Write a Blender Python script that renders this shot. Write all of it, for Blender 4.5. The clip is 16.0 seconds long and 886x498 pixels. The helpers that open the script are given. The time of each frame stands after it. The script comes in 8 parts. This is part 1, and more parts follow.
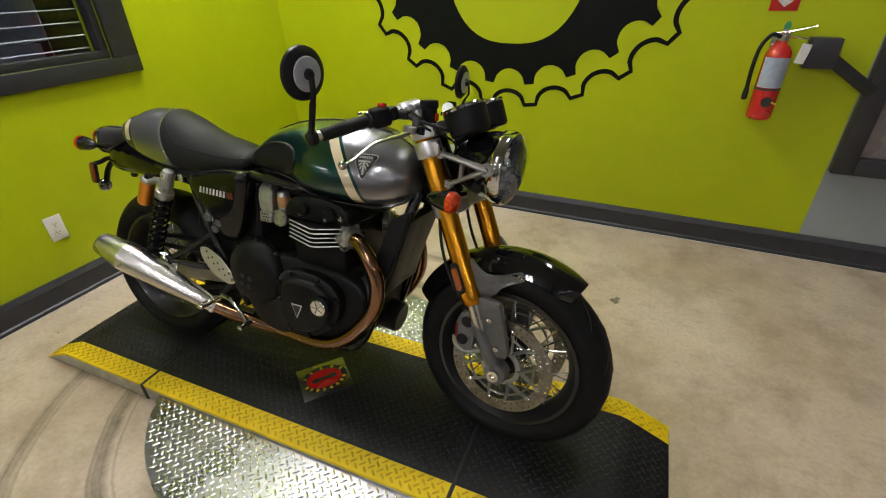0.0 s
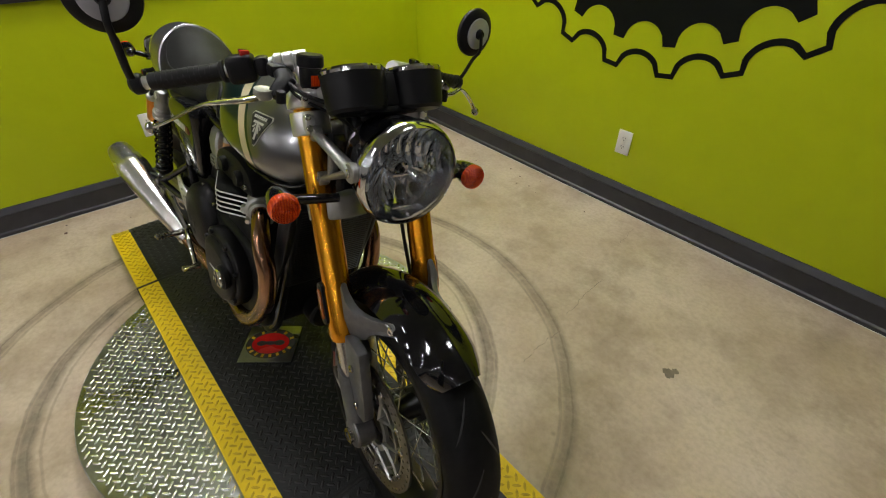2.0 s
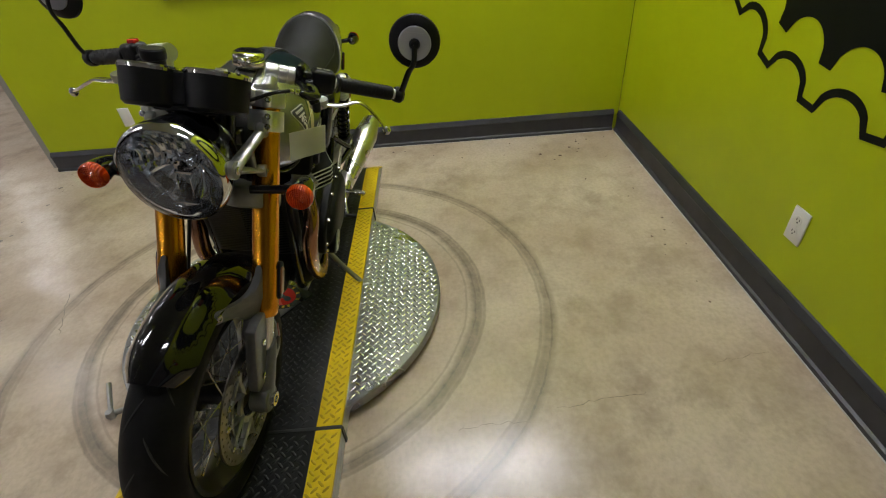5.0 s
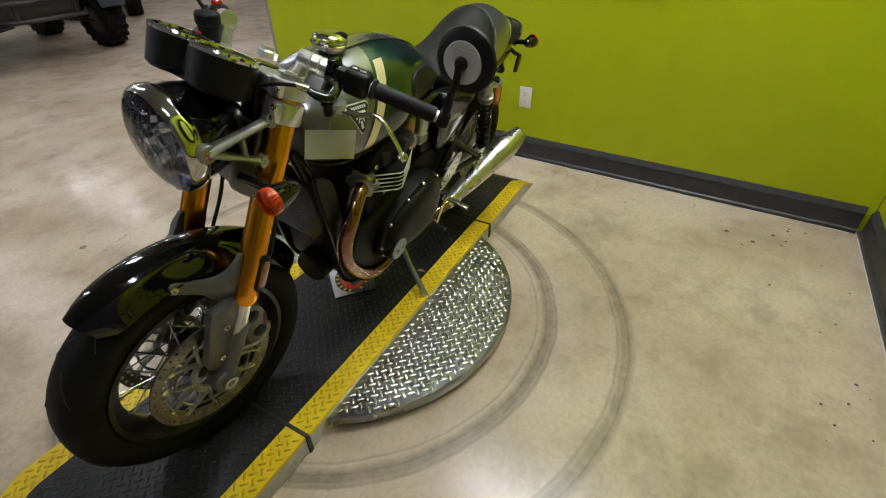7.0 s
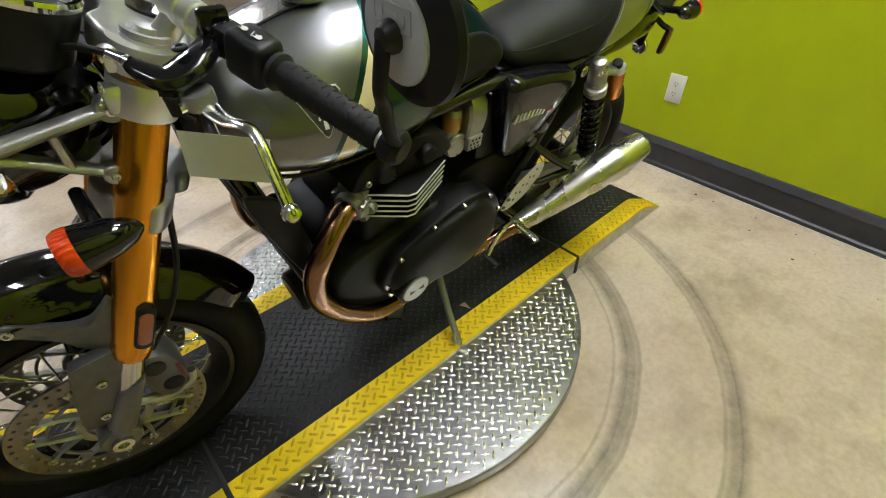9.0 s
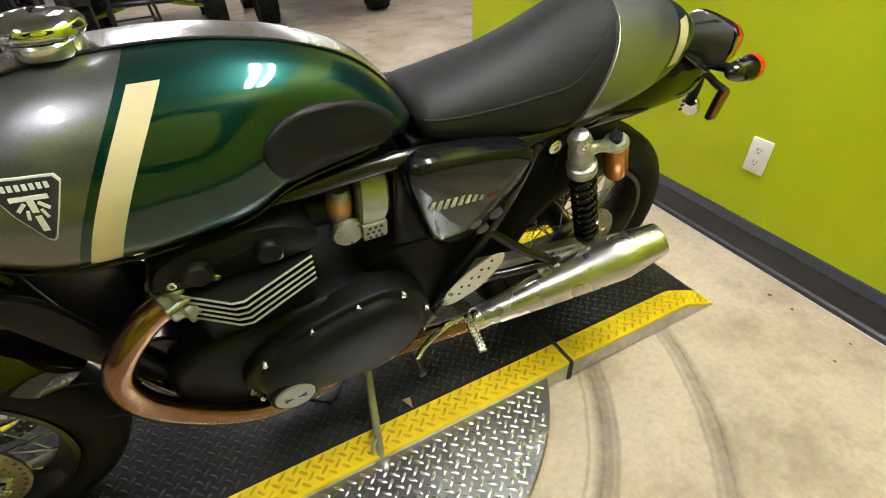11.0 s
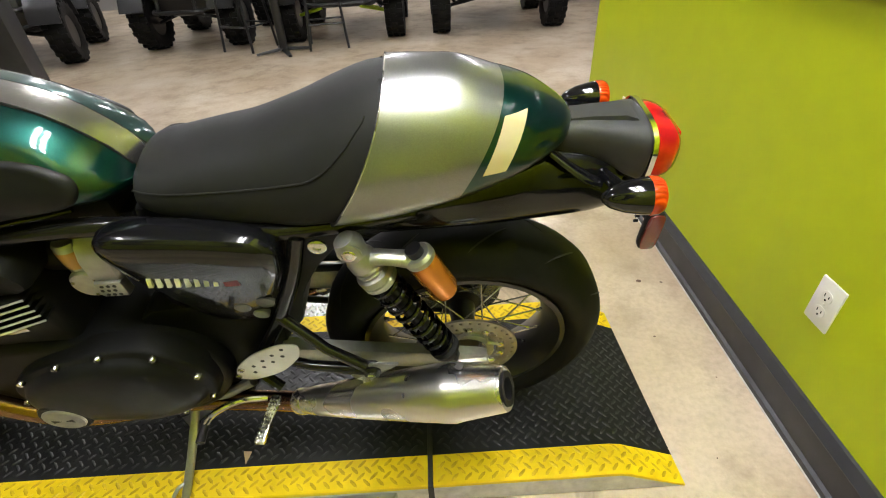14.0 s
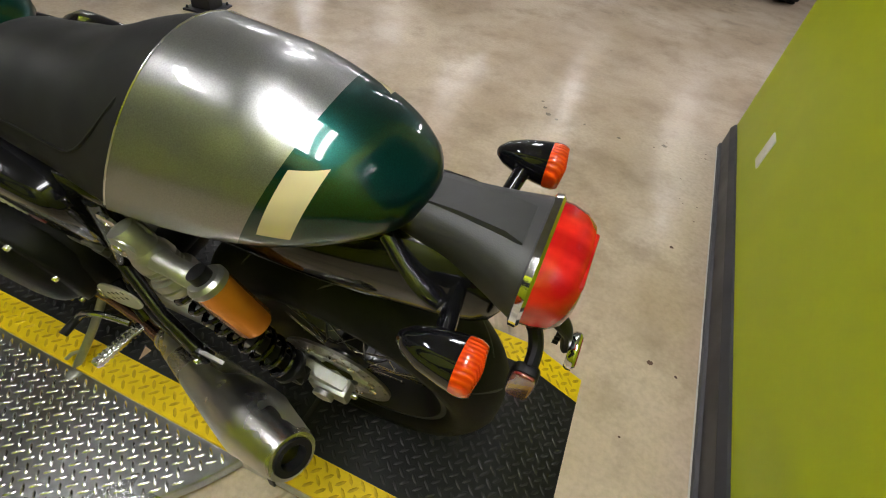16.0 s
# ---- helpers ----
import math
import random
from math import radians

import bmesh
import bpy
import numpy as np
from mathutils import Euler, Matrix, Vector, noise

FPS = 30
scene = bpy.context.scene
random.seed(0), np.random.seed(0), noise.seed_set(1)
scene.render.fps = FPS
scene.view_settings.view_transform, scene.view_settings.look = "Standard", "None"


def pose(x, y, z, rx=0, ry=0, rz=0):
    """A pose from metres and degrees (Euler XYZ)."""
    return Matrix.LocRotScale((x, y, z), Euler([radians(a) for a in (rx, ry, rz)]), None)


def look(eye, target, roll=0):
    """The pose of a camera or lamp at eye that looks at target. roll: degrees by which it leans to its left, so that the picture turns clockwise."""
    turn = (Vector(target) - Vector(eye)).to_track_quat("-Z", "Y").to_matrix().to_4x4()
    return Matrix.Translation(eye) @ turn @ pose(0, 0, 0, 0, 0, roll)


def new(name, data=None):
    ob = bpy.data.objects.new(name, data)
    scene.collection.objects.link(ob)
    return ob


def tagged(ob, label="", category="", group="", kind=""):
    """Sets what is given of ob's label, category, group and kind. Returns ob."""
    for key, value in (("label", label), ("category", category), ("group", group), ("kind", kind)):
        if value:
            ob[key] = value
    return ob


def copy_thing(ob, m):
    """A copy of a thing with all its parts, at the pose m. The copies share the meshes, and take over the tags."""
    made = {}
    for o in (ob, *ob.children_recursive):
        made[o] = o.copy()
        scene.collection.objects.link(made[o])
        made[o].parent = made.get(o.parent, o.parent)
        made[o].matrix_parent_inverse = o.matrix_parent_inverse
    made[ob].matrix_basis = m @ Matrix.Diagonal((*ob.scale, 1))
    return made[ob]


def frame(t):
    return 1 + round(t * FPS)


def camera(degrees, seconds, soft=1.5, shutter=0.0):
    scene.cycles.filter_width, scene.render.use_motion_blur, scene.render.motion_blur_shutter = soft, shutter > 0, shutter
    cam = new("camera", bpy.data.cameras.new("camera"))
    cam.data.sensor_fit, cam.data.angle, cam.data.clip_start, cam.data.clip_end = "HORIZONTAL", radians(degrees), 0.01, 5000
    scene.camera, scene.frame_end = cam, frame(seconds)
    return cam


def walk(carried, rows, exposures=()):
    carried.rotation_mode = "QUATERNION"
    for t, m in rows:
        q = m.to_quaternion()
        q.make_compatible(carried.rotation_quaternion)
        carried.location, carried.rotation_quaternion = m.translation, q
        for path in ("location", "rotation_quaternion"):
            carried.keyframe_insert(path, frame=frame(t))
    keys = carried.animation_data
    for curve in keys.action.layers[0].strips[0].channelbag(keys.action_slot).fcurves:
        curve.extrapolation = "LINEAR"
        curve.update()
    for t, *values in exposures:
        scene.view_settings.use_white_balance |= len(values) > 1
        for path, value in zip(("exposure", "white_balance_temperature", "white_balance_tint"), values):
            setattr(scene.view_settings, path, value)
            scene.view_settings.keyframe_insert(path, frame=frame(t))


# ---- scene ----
cam = camera(87.7, 16.0, 1.1)
PATH = [
    (0, (0.9, -0.956, 1.354), (0.222, 0.618, 0.324), -1.1),
    (0.5, (0.956, -0.745, 1.348), (0.16, 0.74, 0.269), 0.5),
    (1, (1.122, -0.599, 1.344), (0.178, 0.748, 0.206), 0.4),
    (1.5, (1.205, -0.449, 1.325), (0.112, 0.745, 0.151), -0.2),
    (2, (1.193, -0.263, 1.302), (-0.001, 0.775, 0.078), -0.1),
    (2.5, (1.29, -0.129, 1.309), (-0.032, 0.708, 0.063), -0.6),
    (3, (1.419, 0.017, 1.308), (-0.022, 0.633, 0.066), -1.3),
    (3.5, (1.444, 0.139, 1.296), (-0.058, 0.579, 0.05), -2.9),
    (4, (1.419, 0.33, 1.285), (-0.122, 0.651, 0.051), -3.5),
    (4.2, (1.423, 0.407, 1.278), (-0.141, 0.668, 0.059), -4.2),
    (6.3, (1.16, 0.865, 1.24), (-0.358, 0.35, 0.045), -3.6),
    (6.5, (1.122, 0.894, 1.236), (-0.377, 0.304, 0.052), -2.8),
    (7, (1.039, 0.979, 1.227), (-0.364, 0.178, 0.048), -1.0),
    (7.5, (0.929, 0.971, 1.184), (-0.353, 0.009, -0.012), -1.0),
    (8, (0.785, 0.911, 1.165), (-0.386, -0.136, -0.074), -0.4),
    (8.5, (0.671, 0.889, 1.14), (-0.416, -0.208, -0.131), -0.2),
    (9, (0.525, 0.892, 1.112), (-0.482, -0.277, -0.161), -1.9),
    (9.2, (0.475, 0.899, 1.1), (-0.5, -0.301, -0.169), -2.8),
    (11.3, (-0.017, 0.869, 1.089), (-0.639, -0.61, -0.104), -3.1),
    (11.5, (-0.053, 0.891, 1.09), (-0.629, -0.615, -0.092), -3.2),
    (12, (-0.153, 0.883, 1.08), (-0.621, -0.669, -0.092), -3.5),
    (12.5, (-0.287, 0.813, 1.081), (-0.66, -0.767, -0.088), -3.5),
    (13, (-0.411, 0.806, 1.088), (-0.696, -0.784, -0.091), -3.4),
    (13.5, (-0.556, 0.855, 1.107), (-0.703, -0.764, -0.057), -3.4),
    (14, (-0.655, 0.828, 1.101), (-0.667, -0.805, -0.054), -3.3),
    (14.5, (-0.763, 0.707, 1.088), (-0.699, -0.904, -0.095), -2.1),
    (15, (-0.857, 0.634, 1.094), (-0.709, -0.913, -0.165), -0.5),
    (15.5, (-0.956, 0.603, 1.117), (-0.661, -0.862, -0.213), 3.1),
    (16, (-0.969, 0.507, 1.14), (-0.56, -0.842, -0.279), 9.2),
]
EXPOSURES = [(0, 0.13, 6500, 10), (1.5, 0.02, 6500, 10), (4, -0.36, 6450, 10), (6.5, -0.12, 6250, 9), (8.5, 0.16, 6180, 9), (11.5, 0.68, 6480, 10), (13, 0.74, 6500, 10), (15, 0.32, 6500, 10), (16, -0.05, 6500, 10)]
walk(cam, [(t, look(eye, target, roll)) for t, eye, target, roll in PATH], EXPOSURES)

# ---- light ----
LAMP = 58.0
world = bpy.data.worlds.new("world")
scene.world = world
world.use_nodes = True
world.node_tree.nodes["Background"].inputs[0].default_value = (0.9, 0.95, 1.0, 1)
world.node_tree.nodes["Background"].inputs[1].default_value = 0.008
CEIL = 3.1
# first entry is fill added to brighten the floor; no fixture known there
LAMPS_AND_FILL = [(1.20, 1.00, 0.46), (0.25, -2.3, 0.72), (-2.6, -2.3, 0.72)]
LAMPS_AND_FILL += [(x, y, 0.31) for y in (-4.1, -5.7, -7.3, -8.9) for x in (-6.6, -4.5, -2.4, -0.3, 1.8, 3.9, 6.0)]

# ---- helpers of this scene ----
TAU = 2 * math.pi


def lerp(a, b, f):
    return a + (b - a) * f


def smooth_table(rows, x):
    """Cubic through rows of (x, value...), x rising."""
    xs = [r[0] for r in rows]
    x = min(max(x, xs[0]), xs[-1])
    i = 0
    while i < len(xs) - 2 and x > xs[i + 1]:
        i += 1
    f = (x - xs[i]) / (xs[i + 1] - xs[i])
    out = []
    for k in range(1, len(rows[0])):
        p1, p2 = rows[i][k], rows[i + 1][k]
        h = xs[i + 1] - xs[i]
        m1 = (p2 - rows[i - 1][k]) / (xs[i + 1] - xs[i - 1]) if i > 0 else (p2 - p1) / h
        m2 = (rows[i + 2][k] - p1) / (xs[i + 2] - xs[i]) if i + 2 < len(xs) else (p2 - p1) / h
        f2, f3 = f * f, f * f * f
        out.append((2 * f3 - 3 * f2 + 1) * p1 + (f3 - 2 * f2 + f) * h * m1 + (-2 * f3 + 3 * f2) * p2 + (f3 - f2) * h * m2)
    return out


def spline(pts, n=6):
    """A smooth line through the points."""
    rows = [(float(i), *p) for i, p in enumerate(pts)]
    return [Vector(smooth_table(rows, k / n)) for k in range((len(pts) - 1) * n + 1)]


def rings_mesh(bm, rings, caps=True, closed=False):
    """Skin over rings of the same count of points."""
    vs = [[bm.verts.new(p) for p in ring] for ring in rings]
    n = len(vs[0])
    pairs = list(zip(vs, vs[1:])) + ([(vs[-1], vs[0])] if closed else [])
    for a, b in pairs:
        for i in range(n):
            j = (i + 1) % n
            bm.faces.new((a[i], a[j], b[j], b[i]))
    if caps and not closed:
        bm.faces.new(vs[0][::-1])
        bm.faces.new(vs[-1])
    return vs


def frame_of(d):
    d = Vector(d).normalized()
    a = Vector((0, 0, 1)) if abs(d.z) < 0.9 else Vector((1, 0, 0))
    u = d.cross(a).normalized()
    return u, d.cross(u).normalized(), d


def sweep(bm, pts, r, seg=12, caps=True, flat=1.0):
    """A tube along a line; r one radius or one a point."""
    pts = [Vector(p) for p in pts]
    rs = [r] * len(pts) if isinstance(r, (int, float)) else r
    u, v, d = frame_of(pts[1] - pts[0])
    rings = []
    for i, p in enumerate(pts):
        t = (pts[min(i + 1, len(pts) - 1)] - pts[max(i - 1, 0)]).normalized()
        u = (u - t * u.dot(t)).normalized()
        v = t.cross(u)
        rings.append([p + (u * math.cos(TAU * k / seg) + v * math.sin(TAU * k / seg) * flat) * rs[i] for k in range(seg)])
    rings_mesh(bm, rings, caps)
    return bm


def rod(bm, a, b, r, r2=None, seg=12):
    return sweep(bm, [a, b], [r, r if r2 is None else r2], seg)


def lathe(bm, profile, m=None, seg=28, caps=True):
    """Turn (radius, height) rows about the z axis of m."""
    m = m or Matrix()
    rings = [[m @ Vector((max(r, 1e-4) * math.cos(TAU * k / seg), max(r, 1e-4) * math.sin(TAU * k / seg), h)) for k in range(seg)] for r, h in profile]
    rings_mesh(bm, rings, caps)
    return bm


def axis_at(p, d):
    """A pose at p whose z axis points along d."""
    u, v, d = frame_of(d)
    return Matrix.Translation(p) @ Matrix((u, v, d)).transposed().to_4x4()


def box(bm, size, at=(0, 0, 0), m=None, bevel=0.0, seg=2):
    m = (m or Matrix()) @ Matrix.Translation(at) @ Matrix.Diagonal((*size, 1))
    made = bmesh.ops.create_cube(bm, size=1.0, matrix=m)
    if bevel:
        es = list({e for v in made["verts"] for e in v.link_edges})
        bmesh.ops.bevel(bm, geom=es, offset=bevel, segments=seg, affect="EDGES", profile=0.5)
    return bm


def prism(bm, outline, lo, hi, axis="y", bevel=0.0, seg=2, shrink=None):
    """Outline (two numbers a point) pushed from lo to hi along an axis; shrink: the far face scaled about the middle."""
    def place(p, h):
        return {"y": (p[0], h, p[1]), "z": (p[0], p[1], h), "x": (h, p[0], p[1])}[axis]
    cx, cy = sum(p[0] for p in outline) / len(outline), sum(p[1] for p in outline) / len(outline)
    s = shrink or 1.0
    a = [bm.verts.new(place(p, lo)) for p in outline]
    b = [bm.verts.new(place((lerp(cx, p[0], s), lerp(cy, p[1], s)), hi)) for p in outline]
    n = len(a)
    fs = [bm.faces.new(a), bm.faces.new(b[::-1])]
    for i in range(n):
        fs.append(bm.faces.new((a[(i + 1) % n], a[i], b[i], b[(i + 1) % n])))
    bmesh.ops.recalc_face_normals(bm, faces=fs)
    if bevel:
        es = list(fs[1].edges) + list(fs[0].edges)
        bmesh.ops.bevel(bm, geom=es, offset=bevel, segments=seg, affect="EDGES", profile=0.5)
    return bm


def rounded(outline, n=5):
    """A closed outline smoothed through its points."""
    k = len(outline)
    ext = [outline[(i - 1) % k] for i in range(k + 3)]
    rows = [(float(i), *p) for i, p in enumerate(ext)]
    return [tuple(smooth_table(rows, 1 + j / n)) for j in range(k * n)]


def ring_plate(bm, r0, r1, h, n_r, n_a, hole, m=None, wave=0.0):
    """A flat ring of thickness h, drilled with a hole in every cell, the rows staggered."""
    m = m or Matrix()
    def cell(i, j, side):
        a0, a1 = TAU * (j + 0.33 * i) / n_a, TAU * (j + 1 + 0.33 * i) / n_a
        b0, b1 = lerp(r0, r1, i / n_r), lerp(r0, r1, (i + 1) / n_r)
        am, bmid = (a0 + a1) / 2, (b0 + b1) / 2
        q = TAU * 0.33 / n_a
        edge = [(b0, a0), (bmid, a0 + q / 2), (b1, a0 + q), (b1, am + q), (b1, a1 + q), (bmid, a1 + q / 2), (b0, a1), (b0, am)]
        am += q / 2
        out = [Vector((r * math.cos(a), r * math.sin(a), side * h / 2)) for r, a in edge]
        c = Vector((bmid * math.cos(am), bmid * math.sin(am), side * h / 2))
        return out, [c + (p - c).normalized() * hole for p in out]
    for i in range(n_r):
        for j in range(n_a):
            top, bot = cell(i, j, 1), cell(i, j, -1)
            t_o, t_i = [bm.verts.new(m @ p) for p in top[0]], [bm.verts.new(m @ p) for p in top[1]]
            b_o, b_i = [bm.verts.new(m @ p) for p in bot[0]], [bm.verts.new(m @ p) for p in bot[1]]
            for k in range(8):
                q = (k + 1) % 8
                bm.faces.new((t_o[k], t_o[q], t_i[q], t_i[k]))
                bm.faces.new((b_o[q], b_o[k], b_i[k], b_i[q]))
                bm.faces.new((t_i[k], t_i[q], b_i[q], b_i[k]))
            if i == 0:
                for a, b in ((6, 7), (7, 0)):
                    bm.faces.new((t_o[b], t_o[a], b_o[a], b_o[b]))
            if i == n_r - 1:
                for a, b in ((2, 3), (3, 4)):
                    bm.faces.new((t_o[b], t_o[a], b_o[a], b_o[b]))
    bmesh.ops.remove_doubles(bm, verts=bm.verts, dist=0.0002)
    return bm


def to_mesh(bm, name, material, angle=35):
    me = bpy.data.meshes.new(name)
    bmesh.ops.recalc_face_normals(bm, faces=bm.faces)
    bm.to_mesh(me)
    bm.free()
    me.materials.append(material)
    me.shade_smooth()
    me.set_sharp_from_angle(angle=radians(angle))
    return me


def part(name, bm, material, parent, label="", m=None, angle=35):
    ob = new(name, to_mesh(bm, name, material, angle))
    if parent.parent and parent.parent.parent:
        m = parent.matrix_basis @ (m or Matrix())
        parent = parent.parent
    ob.parent = parent
    if m is not None:
        ob.matrix_basis = m
    return tagged(ob, label)


def thing(name, bm, material, label, category, m=None, group="", kind="", angle=35):
    ob = new(name, to_mesh(bm, name, material, angle) if bm else None)
    if m is not None:
        ob.matrix_basis = m
    return tagged(ob, label, category, group, kind)


def again(ob, m, parent=None):
    """Another object on the same mesh."""
    o = bpy.data.objects.new(ob.name.split(".")[0], ob.data)
    scene.collection.objects.link(o)
    o.parent = parent or ob.parent
    o.matrix_basis = m
    return o


def B():
    return bmesh.new()


# ---- materials ----
def nodes_of(name):
    m = bpy.data.materials.new(name)
    m.use_nodes = True
    nt = m.node_tree
    return m, nt, nt.nodes["Principled BSDF"]


def add(nt, kind, **sets):
    n = nt.nodes.new(kind)
    for k, v in sets.items():
        n.inputs[k].default_value = v
    return n


def noise_at(nt, scale, detail=4, rough=0.55, stretch=(1, 1, 1)):
    tc = nt.nodes.new("ShaderNodeTexCoord")
    mp = nt.nodes.new("ShaderNodeMapping")
    mp.inputs["Scale"].default_value = stretch
    n = add(nt, "ShaderNodeTexNoise", Scale=scale, Detail=detail, Roughness=rough)
    nt.links.new(tc.outputs["Object"], mp.inputs["Vector"])
    nt.links.new(mp.outputs["Vector"], n.inputs["Vector"])
    return n


def remap(nt, src, a, b, lo, hi):
    n = add(nt, "ShaderNodeMapRange")
    n.inputs[1].default_value, n.inputs[2].default_value, n.inputs[3].default_value, n.inputs[4].default_value = a, b, lo, hi
    nt.links.new(src, n.inputs[0])
    return n.outputs[0]


def blend(nt, fac, a, b, kind="MIX"):
    n = nt.nodes.new("ShaderNodeMix")
    n.data_type, n.blend_type = "RGBA", kind
    for sock, v in ((n.inputs[0], fac), (n.inputs[6], a), (n.inputs[7], b)):
        if hasattr(v, "default_value"):
            nt.links.new(v, sock)
        else:
            sock.default_value = v if isinstance(v, (int, float)) else (*v, 1)
    return n.outputs[2]


def maths(nt, op, a, b=0.0):
    n = nt.nodes.new("ShaderNodeMath")
    n.operation = op
    for sock, v in zip(n.inputs, (a, b)):
        if hasattr(v, "default_value"):
            nt.links.new(v, sock)
        else:
            sock.default_value = v
    return n.outputs[0]


def shade(name, col, rough=0.5, metal=0.0, coat=0.0, var=0.12, scale=30, big=4, bump=0.05, bscale=250, rvar=0.08, stretch=(1, 1, 1), dist=0.002, spec=0.5):
    """A surface with grain, larger patches and fine relief."""
    m, nt, p = nodes_of(name)
    n1, n2, n3 = noise_at(nt, scale, stretch=stretch), noise_at(nt, big, 3), noise_at(nt, bscale, 3, stretch=stretch)
    dark = tuple(c * (1 - var) for c in col)
    lite = tuple(min(c * (1 + var), 1) for c in col)
    c1 = blend(nt, remap(nt, n1.outputs["Fac"], 0.3, 0.7, 0, 1), dark, lite)
    c2 = blend(nt, remap(nt, n2.outputs["Fac"], 0.35, 0.7, 0, 0.5), c1, dark)
    nt.links.new(c2, p.inputs["Base Color"])
    nt.links.new(remap(nt, n2.outputs["Fac"], 0.3, 0.7, max(rough - rvar, 0.02), min(rough + rvar, 1)), p.inputs["Roughness"])
    p.inputs["Metallic"].default_value = metal
    p.inputs["Specular IOR Level"].default_value = spec
    p.inputs["Coat Weight"].default_value = coat
    p.inputs["Coat Roughness"].default_value = 0.04
    if bump:
        b = add(nt, "ShaderNodeBump", Strength=bump, Distance=dist)
        nt.links.new(n3.outputs["Fac"], b.inputs["Height"])
        nt.links.new(b.outputs["Normal"], p.inputs["Normal"])
    return m


def glow(name, col, strength):
    m, nt, p = nodes_of(name)
    p.inputs["Base Color"].default_value = (0.8, 0.8, 0.8, 1)
    p.inputs["Emission Color"].default_value = (*col, 1)
    p.inputs["Emission Strength"].default_value = strength
    return m


def cover_glass():
    """A thin clear cover: it lets light straight through and mirrors a little, more so at a slant."""
    m, nt, p = nodes_of("clear_glass")
    out = nt.nodes["Material Output"]
    nt.nodes.remove(p)
    through_it = add(nt, "ShaderNodeBsdfTransparent", Color=(0.95, 0.97, 1.0, 1))
    gloss = add(nt, "ShaderNodeBsdfGlossy", Roughness=0.02)
    mix, fr = nt.nodes.new("ShaderNodeMixShader"), add(nt, "ShaderNodeFresnel", IOR=1.5)
    nt.links.new(fr.outputs[0], mix.inputs[0])
    nt.links.new(through_it.outputs[0], mix.inputs[1])
    nt.links.new(gloss.outputs[0], mix.inputs[2])
    nt.links.new(mix.outputs[0], out.inputs[0])
    return m


WALL_GREEN = shade("green_wall_paint", (0.385, 0.448, 0.004), 0.42, var=0.035, scale=9, big=1.3, bump=0.10, bscale=130, rvar=0.05, spec=0.3)
WALL_GREY = shade("grey_wall_paint", (0.25, 0.27, 0.28), 0.5, var=0.05, scale=8, bump=0.08, bscale=140)
WALL_PALE = shade("pale_wall_paint", (0.26, 0.25, 0.235), 0.6, var=0.05, scale=6, bump=0.08, bscale=140)
CEILING = shade("ceiling_paint", (0.24, 0.24, 0.235), 0.8, var=0.08, scale=6)
FIXTURE = shade("white_lamp_housing", (0.70, 0.70, 0.69), 0.5, var=0.03, scale=6)
BASE_GREY = shade("charcoal_trim_paint", (0.030, 0.030, 0.036), 0.46, var=0.2, scale=20, bump=0.06, bscale=90)
TRIM_BLACK = shade("black_trim_paint", (0.022, 0.022, 0.026), 0.4, var=0.2, scale=25, bump=0.05)
WHITE_PLASTIC = shade("white_plastic", (0.72, 0.71, 0.66), 0.35, var=0.03, scale=20, bump=0.0)
SLOT = shade("dark_slot", (0.02, 0.02, 0.02), 0.6, bump=0.0)
ALU_PLATE = shade("aluminium_tread_plate", (0.36, 0.36, 0.355), 0.30, metal=1.0, var=0.14, scale=26, big=3, bump=0.12, bscale=160, rvar=0.05)
ALU_EDGE = shade("aluminium_edge", (0.58, 0.58, 0.56), 0.45, metal=0.9, var=0.2, scale=40, bump=0.1)
DECK_BLACK = shade("black_deck_coating", (0.011, 0.011, 0.012), 0.46, var=0.35, scale=18, big=3, bump=0.2, bscale=220, rvar=0.12, spec=0.30)
# same metal as the plate, toned far paler to carry the lamp glints
TREAD_ALU = shade("polished_lozenge_glint_tone", (0.86, 0.86, 0.84), 0.20, metal=1.0, var=0.12, scale=40, bump=0.05)
TREAD_BLACK = shade("worn_black_lozenge", (0.016, 0.016, 0.017), 0.36, var=0.3, scale=30, bump=0.1, spec=0.36)
DECK_YELLOW = shade("yellow_safety_paint", (0.76, 0.54, 0.005), 0.48, var=0.10, scale=24, big=5, bump=0.12, bscale=180, spec=0.3)
TREAD_YELLOW = shade("worn_yellow_lozenge", (0.56, 0.37, 0.005), 0.40, var=0.35, scale=60, bump=0.1, spec=0.3)
SEAM_RUBBER = shade("black_rubber_seal", (0.012, 0.012, 0.012), 0.6, var=0.2)
TYRE = shade("tyre_rubber", (0.0065, 0.0065, 0.0065), 0.58, var=0.25, scale=60, big=9, bump=0.15, bscale=400, rvar=0.08, spec=0.15)
RIM_BLACK = shade("black_anodised_rim", (0.009, 0.009, 0.010), 0.36, metal=0.2, coat=0.2, bump=0.0)
STEEL = shade("spoke_steel", (0.62, 0.61, 0.58), 0.22, metal=1.0, var=0.1, bump=0.0)
FIN_EDGE = shade("machined_fin_edge", (0.58, 0.57, 0.55), 0.42, metal=0.45, var=0.05, bump=0.0)
CHROME = shade("chrome", (0.62, 0.62, 0.63), 0.06, metal=1.0, var=0.02, bump=0.0, rvar=0.02)
POLISHED = shade("polished_aluminium", (0.66, 0.65, 0.62), 0.18, metal=1.0, var=0.06, scale=40, bump=0.03, rvar=0.06)
TAN_BAND = shade("tan_plastic", (0.42, 0.21, 0.07), 0.4, var=0.1, bump=0.0)
SATIN_ALU = shade("satin_polished_alloy", (0.74, 0.74, 0.735), 0.34, metal=0.92, var=0.06, scale=40, bump=0.03, rvar=0.06)
